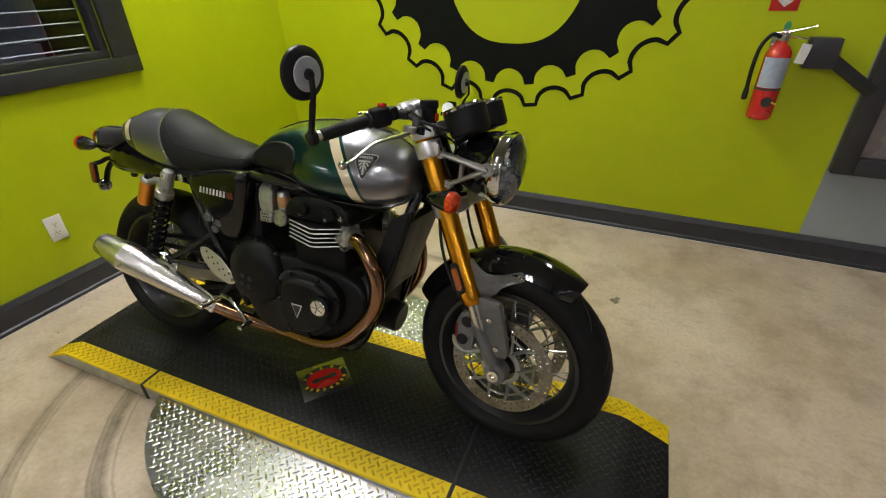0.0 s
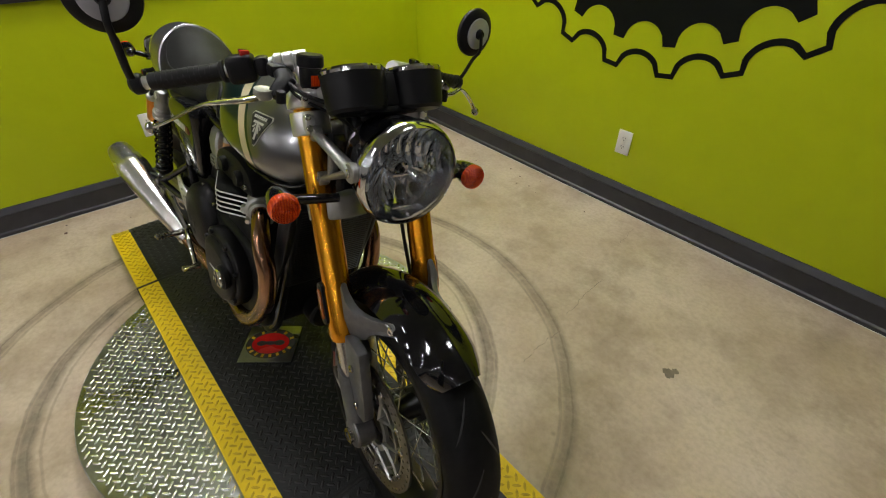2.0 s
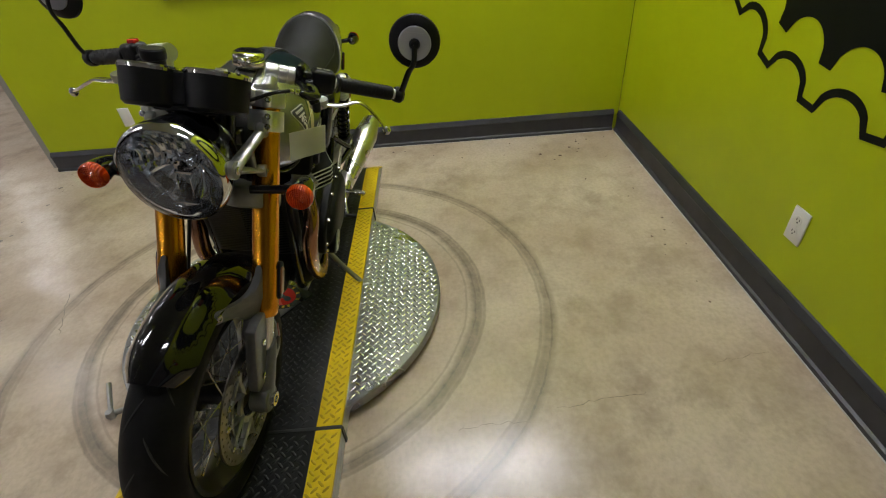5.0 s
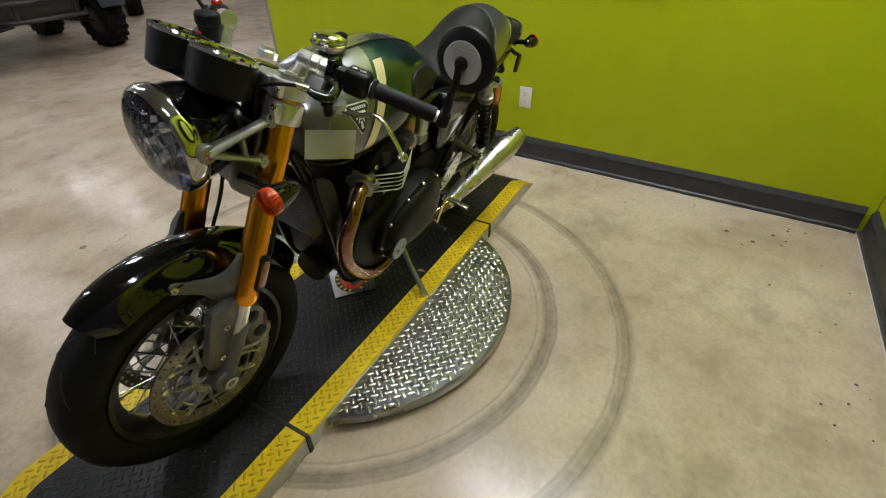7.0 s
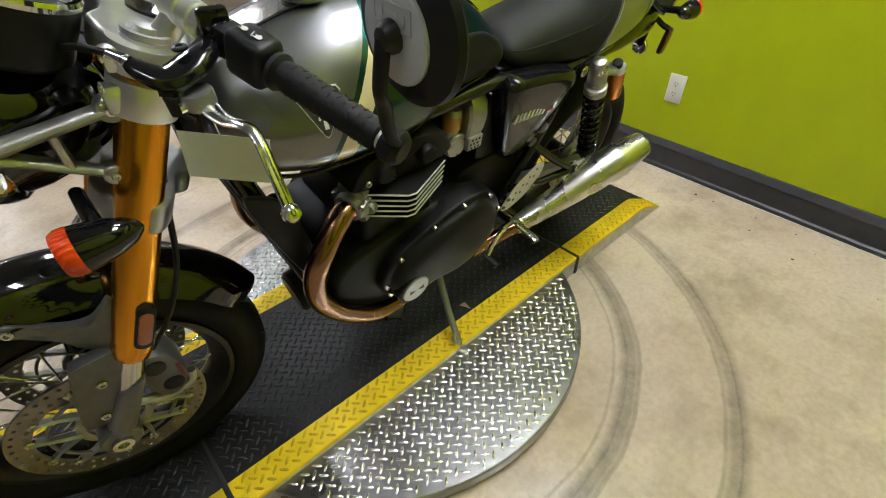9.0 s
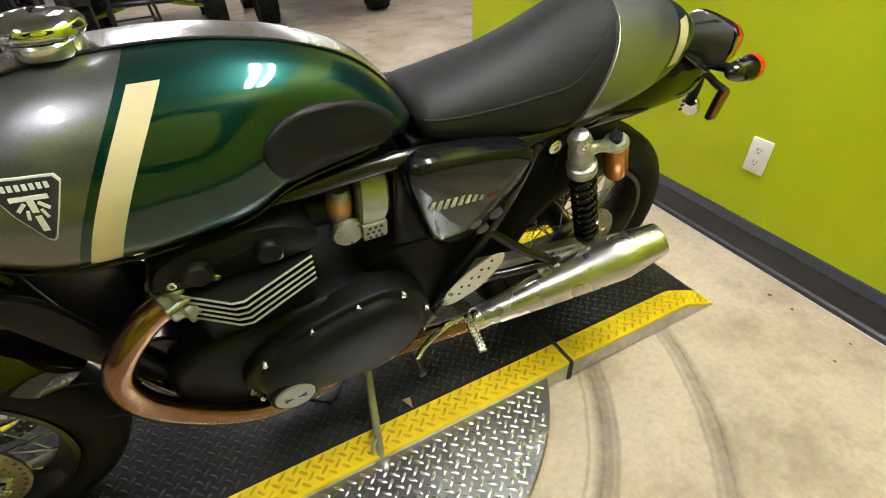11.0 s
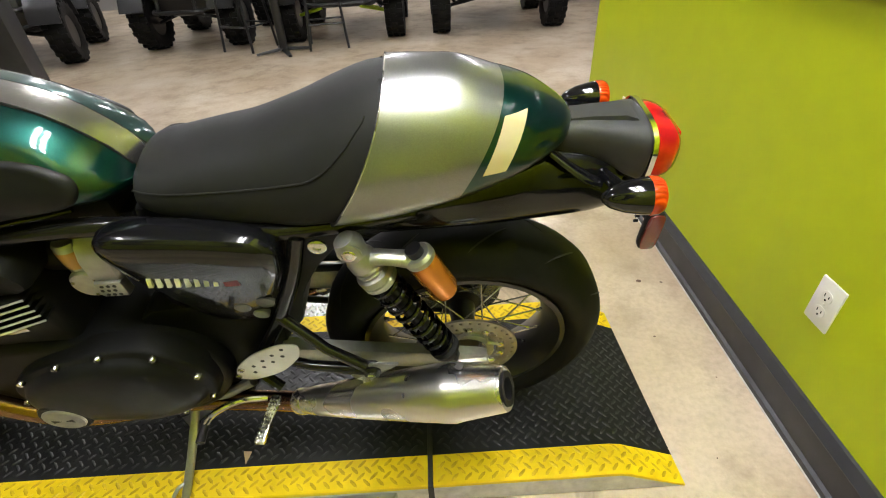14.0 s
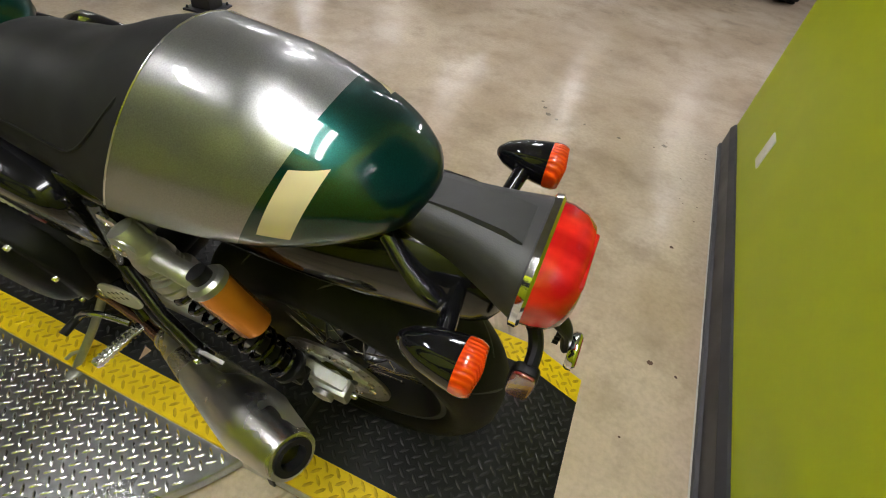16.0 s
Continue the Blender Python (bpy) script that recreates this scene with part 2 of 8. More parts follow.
CAST_ALU = shade("cast_aluminium", (0.37, 0.37, 0.345), 0.38, metal=0.85, var=0.12, scale=60, bump=0.15, bscale=500)
FORK_GREY = shade("grey_cast_fork_bracket", (0.125, 0.125, 0.125), 0.45, metal=0.5, var=0.12, scale=60, bump=0.1, bscale=500)
BRUSHED = shade("brushed_steel", (0.64, 0.625, 0.595), 0.27, metal=1.0, var=0.06, scale=30, big=6, bump=0.02, bscale=240, stretch=(0.06, 1, 1), rvar=0.03)
BRUSHED_STRAP = shade("brushed_tank_strap", (0.60, 0.59, 0.56), 0.24, metal=1.0, var=0.08, scale=40, bump=0.08, bscale=300, stretch=(0.05, 1, 0.2))
GOLD = shade("gold_anodised", (0.72, 0.31, 0.022), 0.24, metal=1.0, var=0.05, scale=30, bump=0.05, bscale=260, stretch=(1, 1, 0.05), rvar=0.03)
COPPER = shade("heat_tinted_header_pipe", (0.30, 0.165, 0.10), 0.24, metal=1.0, var=0.30, scale=5, big=2.5, bump=0.03, rvar=0.06)
ENGINE_BLACK = shade("matt_black_engine_coat", (0.006, 0.006, 0.006), 0.46, var=0.2, scale=40, bump=0.12, bscale=600, spec=0.15)
GLOSS_BLACK = shade("gloss_black_paint", (0.005, 0.005, 0.006), 0.10, coat=1.0, var=0.2, bump=0.0, rvar=0.02, spec=0.1)
COVER_BLACK = shade("black_cover_lacquer", (0.005, 0.005, 0.006), 0.16, coat=0.45, var=0.2, bump=0.0, rvar=0.03, spec=0.15)
FRAME_BLACK = shade("black_frame_coat", (0.006, 0.006, 0.006), 0.25, coat=0.3, bump=0.0, spec=0.3)
SATIN_BLACK = shade("satin_black_plastic", (0.008, 0.008, 0.009), 0.42, var=0.15, scale=50, bump=0.08, bscale=500, spec=0.2)
GRIP_RUBBER = shade("grip_rubber", (0.009, 0.009, 0.009), 0.55, var=0.2, scale=60, bump=0.2, bscale=300, spec=0.25)
VINYL = shade("dark_seat_vinyl", (0.0105, 0.0103, 0.0106), 0.58, var=0.10, scale=25, big=6, bump=0.22, bscale=900, dist=0.001, spec=0.24)
def lens(name, deep, bright, across):
    """Moulded lamp lens: ribs inside the plastic, under a smooth gloss."""
    m, nt, p = nodes_of(name)
    tc = nt.nodes.new("ShaderNodeTexCoord")
    ribs = add(nt, "ShaderNodeTexWave", Scale=across, Distortion=1.5, Detail=2.0)
    ribs.bands_direction = "Y"
    nt.links.new(tc.outputs["Object"], ribs.inputs["Vector"])
    blot = noise_at(nt, 26, 3)
    c = blend(nt, remap(nt, ribs.outputs["Fac"], 0.2, 0.8, 0, 1), deep, bright)
    c = blend(nt, remap(nt, blot.outputs["Fac"], 0.45, 0.7, 0, 0.7), c, deep)
    nt.links.new(c, p.inputs["Base Color"])
    p.inputs["Roughness"].default_value = 0.25
    p.inputs["Specular IOR Level"].default_value = 0.15
    p.inputs["Coat Weight"].default_value = 0.8
    p.inputs["Coat Roughness"].default_value = 0.03
    b = add(nt, "ShaderNodeBump", Strength=0.5, Distance=0.002)
    nt.links.new(ribs.outputs["Fac"], b.inputs["Height"])
    nt.links.new(b.outputs["Normal"], p.inputs["Normal"])
    return m


LENS_AMBER = lens("amber_lens", (0.52, 0.034, 0.002), (0.68, 0.066, 0.003), 70)
AMBER_DULL = shade("dull_amber_reflector", (0.26, 0.062, 0.008), 0.25, coat=0.5, var=0.12, scale=120, bump=0.08, bscale=900)
LENS_DULL = shade("dull_red_reflector", (0.17, 0.018, 0.014), 0.22, coat=0.6, var=0.15, scale=120, bump=0.08, bscale=900)
LENS_RED = lens("red_lens", (0.36, 0.004, 0.004), (0.62, 0.016, 0.009), 7)
HOUSING_GREY = shade("grey_moulded_plastic", (0.030, 0.030, 0.031), 0.42, var=0.12, scale=60, bump=0.10, bscale=700, spec=0.4)
ORANGE_CAN = shade("orange_anodised_can", (0.60, 0.205, 0.022), 0.28, metal=0.6, var=0.08, scale=40, bump=0.0)
GLASS = cover_glass()
GUARD_ALU = shade("satin_guard_alloy", (0.62, 0.61, 0.57), 0.42, metal=0.9, var=0.08, scale=50, bump=0.06, bscale=400)
DISC_STEEL = shade("worn_disc_steel", (0.27, 0.255, 0.225), 0.40, metal=1.0, var=0.12, scale=50, bump=0.05)
REFLECTOR = shade("bright_lamp_reflector", (0.84, 0.88, 0.94), 0.10, metal=1.0, var=0.03, bump=0.0, rvar=0.03)
MIRROR = shade("mirror_silver", (0.85, 0.85, 0.85), 0.02, metal=1.0, var=0.0, bump=0.0, rvar=0.0)
MIRROR_CAP = shade("grey_mirror_cap", (0.46, 0.48, 0.54), 0.35, metal=0.4, var=0.06, bump=0.0)
DIAL = shade("dial_face", (0.03, 0.03, 0.03), 0.4, bump=0.0)
PALE_MARK = shade("pale_print", (0.62, 0.61, 0.57), 0.4, var=0.03, bump=0.0)
RED_MARK = shade("dull_red_print", (0.14, 0.012, 0.012), 0.35, bump=0.0)
RED_ENAMEL = shade("red_enamel", (0.50, 0.016, 0.016), 0.25, coat=0.6, var=0.06, bump=0.0)
PAPER = shade("white_tag_card", (0.60, 0.62, 0.62), 0.55, var=0.03, bump=0.0)
LABEL_WHITE = shade("white_label", (0.68, 0.68, 0.66), 0.45, var=0.1, scale=60, bump=0.0)
LABEL_GREY = shade("blue_grey_label", (0.32, 0.36, 0.45), 0.4, var=0.15, scale=40, bump=0.0)
CAP_GREEN = shade("green_seal", (0.03, 0.25, 0.12), 0.4, bump=0.0)
YELLOW_MARK = shade("yellow_print", (0.66, 0.42, 0.02), 0.35, bump=0.0)
MURAL_BLACK = shade("black_mural_paint", (0.005, 0.006, 0.005), 0.5, var=0.2, scale=9, bump=0.10, bscale=130, spec=0.12)
LIME = shade("lime_powder_coat", (0.42, 0.60, 0.02), 0.35, bump=0.0)
DARK_PLASTIC = shade("black_vehicle_plastic", (0.014, 0.014, 0.015), 0.4, var=0.2, bump=0.1)
BLIND = shade("white_blind_slat", (0.55, 0.56, 0.60), 0.5, var=0.04, bump=0.0)
# near-black tone puts the dimness of the unlit room into the wall colour
OFFICE = shade("unlit_office_tone", (0.05, 0.05, 0.06), 0.7, bump=0.0)
PANEL_PINK = shade("greyish_panel", (0.17, 0.145, 0.14), 0.3, var=0.08, bump=0.0)
CRACK = shade("crack_shadow", (0.17, 0.135, 0.09), 0.8, var=0.3, bump=0.0)
SEALANT = shade("pale_sealant", (0.50, 0.48, 0.44), 0.6, var=0.25, scale=18, bump=0.0)
LITTER = shade("brown_grit", (0.09, 0.045, 0.025), 0.8, var=0.3, bump=0.0)
TAN_PAPER = shade("tan_sticker", (0.36, 0.24, 0.15), 0.6, var=0.1, bump=0.0)
DIFFUSER = glow("lamp_diffuser", (0.98, 0.97, 1.0), LAMP)


def paint_scheme():
    """Metallic lacquer: green behind, cream band, dark line, silver ahead."""
    m, nt, p = nodes_of("tank_lacquer")
    tc = nt.nodes.new("ShaderNodeTexCoord")
    sx = nt.nodes.new("ShaderNodeSeparateXYZ")
    nt.links.new(tc.outputs["Object"], sx.inputs[0])
    x, z = sx.outputs[0], sx.outputs[2]
    dz = maths(nt, "SUBTRACT", z, 0.72)
    u = maths(nt, "ADD", x, maths(nt, "ADD", maths(nt, "MULTIPLY", dz, 0.36), maths(nt, "MULTIPLY", maths(nt, "MULTIPLY", dz, dz), 1.4)))
    silver = maths(nt, "GREATER_THAN", u, 0.267)
    band = maths(nt, "MULTIPLY", maths(nt, "GREATER_THAN", u, 0.223), maths(nt, "LESS_THAN", u, 0.256))
    band = maths(nt, "MULTIPLY", band, maths(nt, "LESS_THAN", z, 0.905))
    flake = noise_at(nt, 900, 2)
    green = blend(nt, remap(nt, flake.outputs["Fac"], 0.3, 0.7, 0, 1), (0.000, 0.025, 0.020), (0.001, 0.047, 0.038))
    sil = blend(nt, remap(nt, flake.outputs["Fac"], 0.3, 0.7, 0, 1), (0.115, 0.115, 0.12), (0.18, 0.18, 0.185))
    col = blend(nt, band, blend(nt, silver, green, sil), (0.62, 0.52, 0.33))
    nt.links.new(col, p.inputs["Base Color"])
    nt.links.new(maths(nt, "MULTIPLY", maths(nt, "SUBTRACT", 1.0, band), 0.85), p.inputs["Metallic"])
    p.inputs["Roughness"].default_value = 0.32
    p.inputs["Coat Weight"].default_value = 1.0
    p.inputs["Coat Roughness"].default_value = 0.03
    return m


def cowl_scheme():
    """Silver ahead, green at the tail, a cream patch on each flank."""
    m, nt, p = nodes_of("cowl_lacquer")
    tc = nt.nodes.new("ShaderNodeTexCoord")
    sx = nt.nodes.new("ShaderNodeSeparateXYZ")
    nt.links.new(tc.outputs["Object"], sx.inputs[0])
    x, z = sx.outputs[0], sx.outputs[2]
    u = maths(nt, "ADD", x, maths(nt, "MULTIPLY", maths(nt, "SUBTRACT", z, 0.80), 0.56))
    silver = maths(nt, "GREATER_THAN", u, -0.688)
    v = maths(nt, "ADD", x, maths(nt, "MULTIPLY", maths(nt, "SUBTRACT", z, 0.79), 0.46))
    band = maths(nt, "MULTIPLY", maths(nt, "GREATER_THAN", v, -0.728), maths(nt, "LESS_THAN", v, -0.696))
    band = maths(nt, "MULTIPLY", band, maths(nt, "MULTIPLY", maths(nt, "GREATER_THAN", z, 0.788), maths(nt, "LESS_THAN", z, 0.854)))
    flake = noise_at(nt, 900, 2)
    green = blend(nt, remap(nt, flake.outputs["Fac"], 0.3, 0.7, 0, 1), (0.000, 0.025, 0.020), (0.001, 0.047, 0.038))
    sil = blend(nt, remap(nt, flake.outputs["Fac"], 0.3, 0.7, 0, 1), (0.20, 0.20, 0.20), (0.28, 0.28, 0.28))
    col = blend(nt, band, blend(nt, silver, green, sil), (0.62, 0.52, 0.33))
    nt.links.new(col, p.inputs["Base Color"])
    nt.links.new(maths(nt, "MULTIPLY", maths(nt, "SUBTRACT", 1.0, band), 0.85), p.inputs["Metallic"])
    p.inputs["Roughness"].default_value = 0.32
    p.inputs["Coat Weight"].default_value = 1.0
    p.inputs["Coat Roughness"].default_value = 0.03
    return m


def floor_scheme():
    """Sealed concrete with cloudy stains and two rings of tyre scuffs round the turntable."""
    m, nt, p = nodes_of("sealed_concrete")
    tc = nt.nodes.new("ShaderNodeTexCoord")
    sx = nt.nodes.new("ShaderNodeSeparateXYZ")
    nt.links.new(tc.outputs["Object"], sx.inputs[0])
    big, mid, fine = noise_at(nt, 0.9, 5, 0.6), noise_at(nt, 4.5, 6, 0.65), noise_at(nt, 60, 4)
    c = blend(nt, remap(nt, big.outputs["Fac"], 0.35, 0.65, 0, 1), (0.455, 0.350, 0.245), (0.56, 0.455, 0.335))
    c = blend(nt, remap(nt, mid.outputs["Fac"], 0.46, 0.70, 0, 0.8), c, (0.315, 0.240, 0.165))
    pale = noise_at(nt, 1.7, 3, 0.5)
    c = blend(nt, remap(nt, pale.outputs["Fac"], 0.42, 0.75, 0, 0.7), c, (0.66, 0.555, 0.435))
    patch = noise_at(nt, 2.6, 7, 0.72)
    c = blend(nt, remap(nt, patch.outputs["Fac"], 0.53, 0.68, 0, 0.55), c, (0.27, 0.205, 0.145))
    c = blend(nt, remap(nt, fine.outputs["Fac"], 0.4, 0.75, 0, 0.25), c, (0.20, 0.165, 0.11))
    r = maths(nt, "SQRT", maths(nt, "ADD", maths(nt, "MULTIPLY", sx.outputs[0], sx.outputs[0]), maths(nt, "MULTIPLY", sx.outputs[1], sx.outputs[1])))
    wob = maths(nt, "MULTIPLY", maths(nt, "SUBTRACT", mid.outputs["Fac"], 0.5), 0.03)
    r = maths(nt, "ADD", r, wob)
    scuff = noise_at(nt, 14, 5, 0.7)
    total = None
    for mid_r, half, amount in ((0.742, 0.028, 0.62), (0.768, 0.008, 0.5), (0.735, 0.006, 0.75), (1.012, 0.028, 0.48), (1.019, 0.006, 0.66), (0.982, 0.007, 0.35), (0.70, 0.005, 0.3)):
        band = remap(nt, maths(nt, "ABSOLUTE", maths(nt, "SUBTRACT", r, mid_r)), half * 0.45, half * 1.15, amount, 0.0)
        total = band if total is None else maths(nt, "MAXIMUM", total, band)
    total = maths(nt, "MULTIPLY", total, remap(nt, scuff.outputs["Fac"], 0.25, 0.7, 0.45, 1.15))
    c = blend(nt, total, c, (0.085, 0.073, 0.058))
    spots = add(nt, "ShaderNodeTexVoronoi", Scale=2.3)
    nt.links.new(tc.outputs["Object"], spots.inputs["Vector"])
    c = blend(nt, remap(nt, spots.outputs["Distance"], 0.012, 0.03, 0.5, 0.0), c, (0.12, 0.10, 0.075))
    nt.links.new(c, p.inputs["Base Color"])
    nt.links.new(remap(nt, big.outputs["Fac"], 0.3, 0.7, 0.19, 0.27), p.inputs["Roughness"])
    p.inputs["Specular IOR Level"].default_value = 0.45
    b = add(nt, "ShaderNodeBump", Strength=0.02, Distance=0.002)
    nt.links.new(noise_at(nt, 22, 5).outputs["Fac"], b.inputs["Height"])
    nt.links.new(b.outputs["Normal"], p.inputs["Normal"])
    return m


TANK_PAINT, COWL_PAINT, CONCRETE = paint_scheme(), cowl_scheme(), floor_scheme()

# ---- the room ----
bm = B()
box(bm, (16.4, 11.8, 0.12), (-1.0, -3.7, -0.06))
floor = thing("floor", bm, CONCRETE, "stained sealed tan concrete floor with tyre scuffs", "floor", kind="structure")

bm = B()
box(bm, (16.4, 11.8, 0.1), (-1.0, -3.7, CEIL + 0.05))
thing("ceiling", bm, CEILING, "plain grey ceiling", "ceiling", kind="structure")

WA = pose(-1.519, 0, 0, 0, 0, -2.4)
WN = Matrix.Translation((-0.5, 1.785, 0)) @ Matrix.Rotation(radians(-1.1), 4, "Z") @ Matrix.Translation((0.5, -1.785, 0))
W_LO, W_HI, WZ0, WZ1 = -0.66, 0.617, 1.026, 2.15


def wall_window():
    bm = B()
    box(bm, (0.14, W_LO + 1.95, CEIL), (-0.07, (W_LO - 1.95) / 2, CEIL / 2))
    box(bm, (0.14, 1.80 - W_HI, CEIL), (-0.07, (W_HI + 1.80) / 2, CEIL / 2))
    box(bm, (0.14, W_HI - W_LO, WZ0), (-0.07, (W_HI + W_LO) / 2, WZ0 / 2))
    box(bm, (0.14, W_HI - W_LO, CEIL - WZ1), (-0.07, (W_HI + W_LO) / 2, (CEIL + WZ1) / 2))
    return thing("wall_west", bm, WALL_GREEN, "bright lime green painted wall with a framed window", "wall", WA, kind="structure")


wall_window()


def window():
    bm = B()
    w, wb, out = 0.125, 0.075, 0.024
    y0, y1, z0, z1 = W_LO, W_HI, WZ0, WZ1
    for size, at in (((out, y1 - y0 + 2 * w, wb), (out / 2, (y0 + y1) / 2, z0 - wb / 2)), ((out, y1 - y0 + 2 * w, w), (out / 2, (y0 + y1) / 2, z1 + w / 2)),
                     ((out, w, z1 - z0), (out / 2, y0 - w / 2, (z0 + z1) / 2)), ((out, w, z1 - z0), (out / 2, y1 + w / 2, (z0 + z1) / 2))):
        box(bm, size, at, bevel=0.004)
    fr = thing("window_1", bm, TRIM_BLACK, "charcoal framed interior window with white blinds", "window", WA, kind="structure")
    bm = B()
    for size, at in (((0.058, y1 - y0, 0.035), (-0.0305, (y0 + y1) / 2, z0 + 0.0175)), ((0.058, y1 - y0, 0.035), (-0.0305, (y0 + y1) / 2, z1 - 0.0175)),
                     ((0.058, 0.035, z1 - z0 - 0.07), (-0.0305, y0 + 0.0175, (z0 + z1) / 2)), ((0.058, 0.035, z1 - z0 - 0.07), (-0.0305, y1 - 0.0175, (z0 + z1) / 2))):
        box(bm, size, at, bevel=0.003)
    part("window_frame", bm, TRIM_BLACK, fr)
    bm = B()
    box(bm, (0.005, y1 - y0 - 0.07, z1 - z0 - 0.07), (-0.03, (y0 + y1) / 2, (z0 + z1) / 2))
    pane = part("pane", bm, GLASS, fr)
    pane.visible_shadow = False
    bm = B()
    box(bm, (0.026, y1 - y0 - 0.09, 0.0022), bevel=0.0)
    first = part("slat", bm, BLIND, fr, "white blind slat", pose(-0.075, (y0 + y1) / 2, z0 + 0.05, 0, 2, 0))
    for k in range(1, 20):
        again(first, pose(-0.075, (y0 + y1) / 2, z0 + 0.05 + k * 0.054, 0, 2 + random.uniform(-2, 2), 0))
    for y in (y0 + 0.2, y1 - 0.2):
        bm = B()
        rod(bm, (-0.075, y, z0 + 0.02), (-0.075, y, z1 - 0.04), 0.0012, seg=6)
        part("blind_cord", bm, BLIND, fr)


window()

bm = B()
box(bm, (3.9, 0.1, CEIL), (-3.6, -1.98, CEIL / 2))
thing("wall_office_side", bm, WALL_PALE, "plain pale wall", "wall", kind="structure")
# coloured dark so the room behind the window reads as unlit
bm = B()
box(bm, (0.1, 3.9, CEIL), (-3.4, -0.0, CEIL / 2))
thing("wall_office_back", bm, OFFICE, "back wall behind the window, coloured dark to read as unlit", "wall", kind="structure")
bm = B()
box(bm, (0.05, 0.5, 0.7), (-2.9, 0.9, 1.35), bevel=0.01)
box(bm, (0.3, 0.3, 1.0), (-2.95, 0.9, 0.5), bevel=0.01)
thing("office_screen", bm, LABEL_GREY, "grey office screen on a stand behind the window", "screen")


def wall_mural():
    bm = B()
    box(bm, (3.245, 0.14, CEIL), (0.1725, 1.855, CEIL / 2))
    thing("wall_north", bm, WALL_GREEN, "bright lime green painted wall with a black cog mural", "wall", WN, kind="structure")
    bm = B()
    box(bm, (5.4, 0.14, CEIL), (4.495, 1.855, CEIL / 2))
    thing("wall_north_grey", bm, WALL_GREY, "grey painted stretch of wall", "wall", WN, kind="structure")


wall_mural()
for name, size, at in (("wall_south", (16.4, 0.1, CEIL), (-1, -9.55, CEIL / 2)), ("wall_east", (0.1, 11.6, CEIL), (7.15, -3.7, CEIL / 2)), ("wall_far_west", (0.1, 11.6, CEIL), (-9.15, -3.7, CEIL / 2))):
    bm = B()
    box(bm, size, at)
    thing(name, bm, WALL_PALE, "plain pale showroom wall", "wall", kind="structure")


def skirting(name, length, m):
    """A moulded board; runs along +y of m, its face towards +x."""
    prof = [(0, 0), (0.026, 0), (0.026, 0.016), (0.017, 0.022), (0.017, 0.098), (0.021, 0.104), (0.013, 0.119), (0.008, 0.129), (0, 0.131)]
    bm = B()
    rings_mesh(bm, [[Vector((x, y, z)) for x, z in prof] for y in (0, length)])
    return thing(name, bm, BASE_GREY, "dark grey moulded skirting board", "skirting", m, kind="structure", angle=20)


def sealant(name, length, m):
    """A thin pale line where the board meets the floor."""
    bm = B()
    box(bm, (0.0045, length, 0.0012), (0.0283, length / 2, 0.0006))
    thing(name, bm, SEALANT, "thin pale sealant line along the skirting", "trim", m, kind="structure")


sealant("trim", 3.68, WA @ pose(0, -1.93, 0))
sealant("trim_north", 8.4, WN @ pose(-1.38, 1.785, 0, 0, 0, -90))
skirting("baseboard", 3.72, WA @ pose(0, -1.95, 0))
skirting("baseboard_north", 8.5, WN @ pose(-1.42, 1.785, 0, 0, 0, -90))


def cog_outline(cx, cz, r_in, r_tip, teeth, tip_half, scoop, n=9):
    """A cog with round scoops between narrow flat tips, the scoops' middles at the bottom."""
    pts = []
    step = TAU / teeth
    for k in range(teeth):
        mid = -math.pi / 2 + (k + 0.5) * step
        pts += [(r_tip, mid - step / 2 + step / 2 - tip_half), (r_tip, mid + tip_half)]
        for j in range(1, n):
            f = j / n
            a = mid + tip_half + (step - 2 * tip_half) * f
            depth = (r_tip - r_in) * max(0.0, 1 - abs(2 * f - 1) ** scoop) ** (1 / scoop)
            pts.append((r_tip - depth, a))
    return [(cx + r * math.cos(a), cz + r * math.sin(a)) for r, a in pts]


def mural():
    cx, cz, y = 0.163, 1.735, 1.7845
    outer = cog_outline(cx, cz, 0.862, 0.950, 25, 0.028, 2.0, 18)
    n = len(outer)
    hole = []
    for k in range(n):
        ox, oz = outer[k]
        a = math.atan2(oz - cz, ox - cx)
        c, s = math.cos(a), math.sin(a)
        hole.append((cx + 0.42 * math.copysign(abs(c) ** 0.75, c), cz + (0.73 if s < 0 else 0.6) * math.copysign(abs(s) ** 0.75, s)))
    inner = []
    for ox, oz in outer:
        a = math.atan2(oz - cz, ox - cx)
        inner.append((cx + 0.80 * math.cos(a), cz + 0.80 * math.sin(a)))
    bm = B()
    rings_mesh(bm, [[Vector((x, y, z)) for x, z in outer], [Vector((x, y - 0.0012, z)) for x, z in outer], [Vector((x, y - 0.0012, z)) for x, z in inner], [Vector((x, y - 0.0012, z)) for x, z in hole], [Vector((x, y, z)) for x, z in hole]], caps=False)
    ob = thing("cog_mural", bm, MURAL_BLACK, "large black cog painted on the green wall", "mural", WN, angle=20)
    line = cog_outline(cx, cz, 0.972, 1.054, 25, 0.026, 2.0, 18)
    far = []
    k = len(line)
    for i in range(k):
        a, b = Vector(line[i - 1]), Vector(line[(i + 1) % k])
        t = (b - a).normalized()
        far.append((line[i][0] + t.y * 0.024, line[i][1] - t.x * 0.024))
    bm = B()
    rings_mesh(bm, [[Vector((x, y, z)) for x, z in far], [Vector((x, y - 0.0012, z)) for x, z in far], [Vector((x, y - 0.0012, z)) for x, z in line], [Vector((x, y, z)) for x, z in line]], caps=False)
    part("cog_outline", bm, MURAL_BLACK, ob, angle=20)


mural()


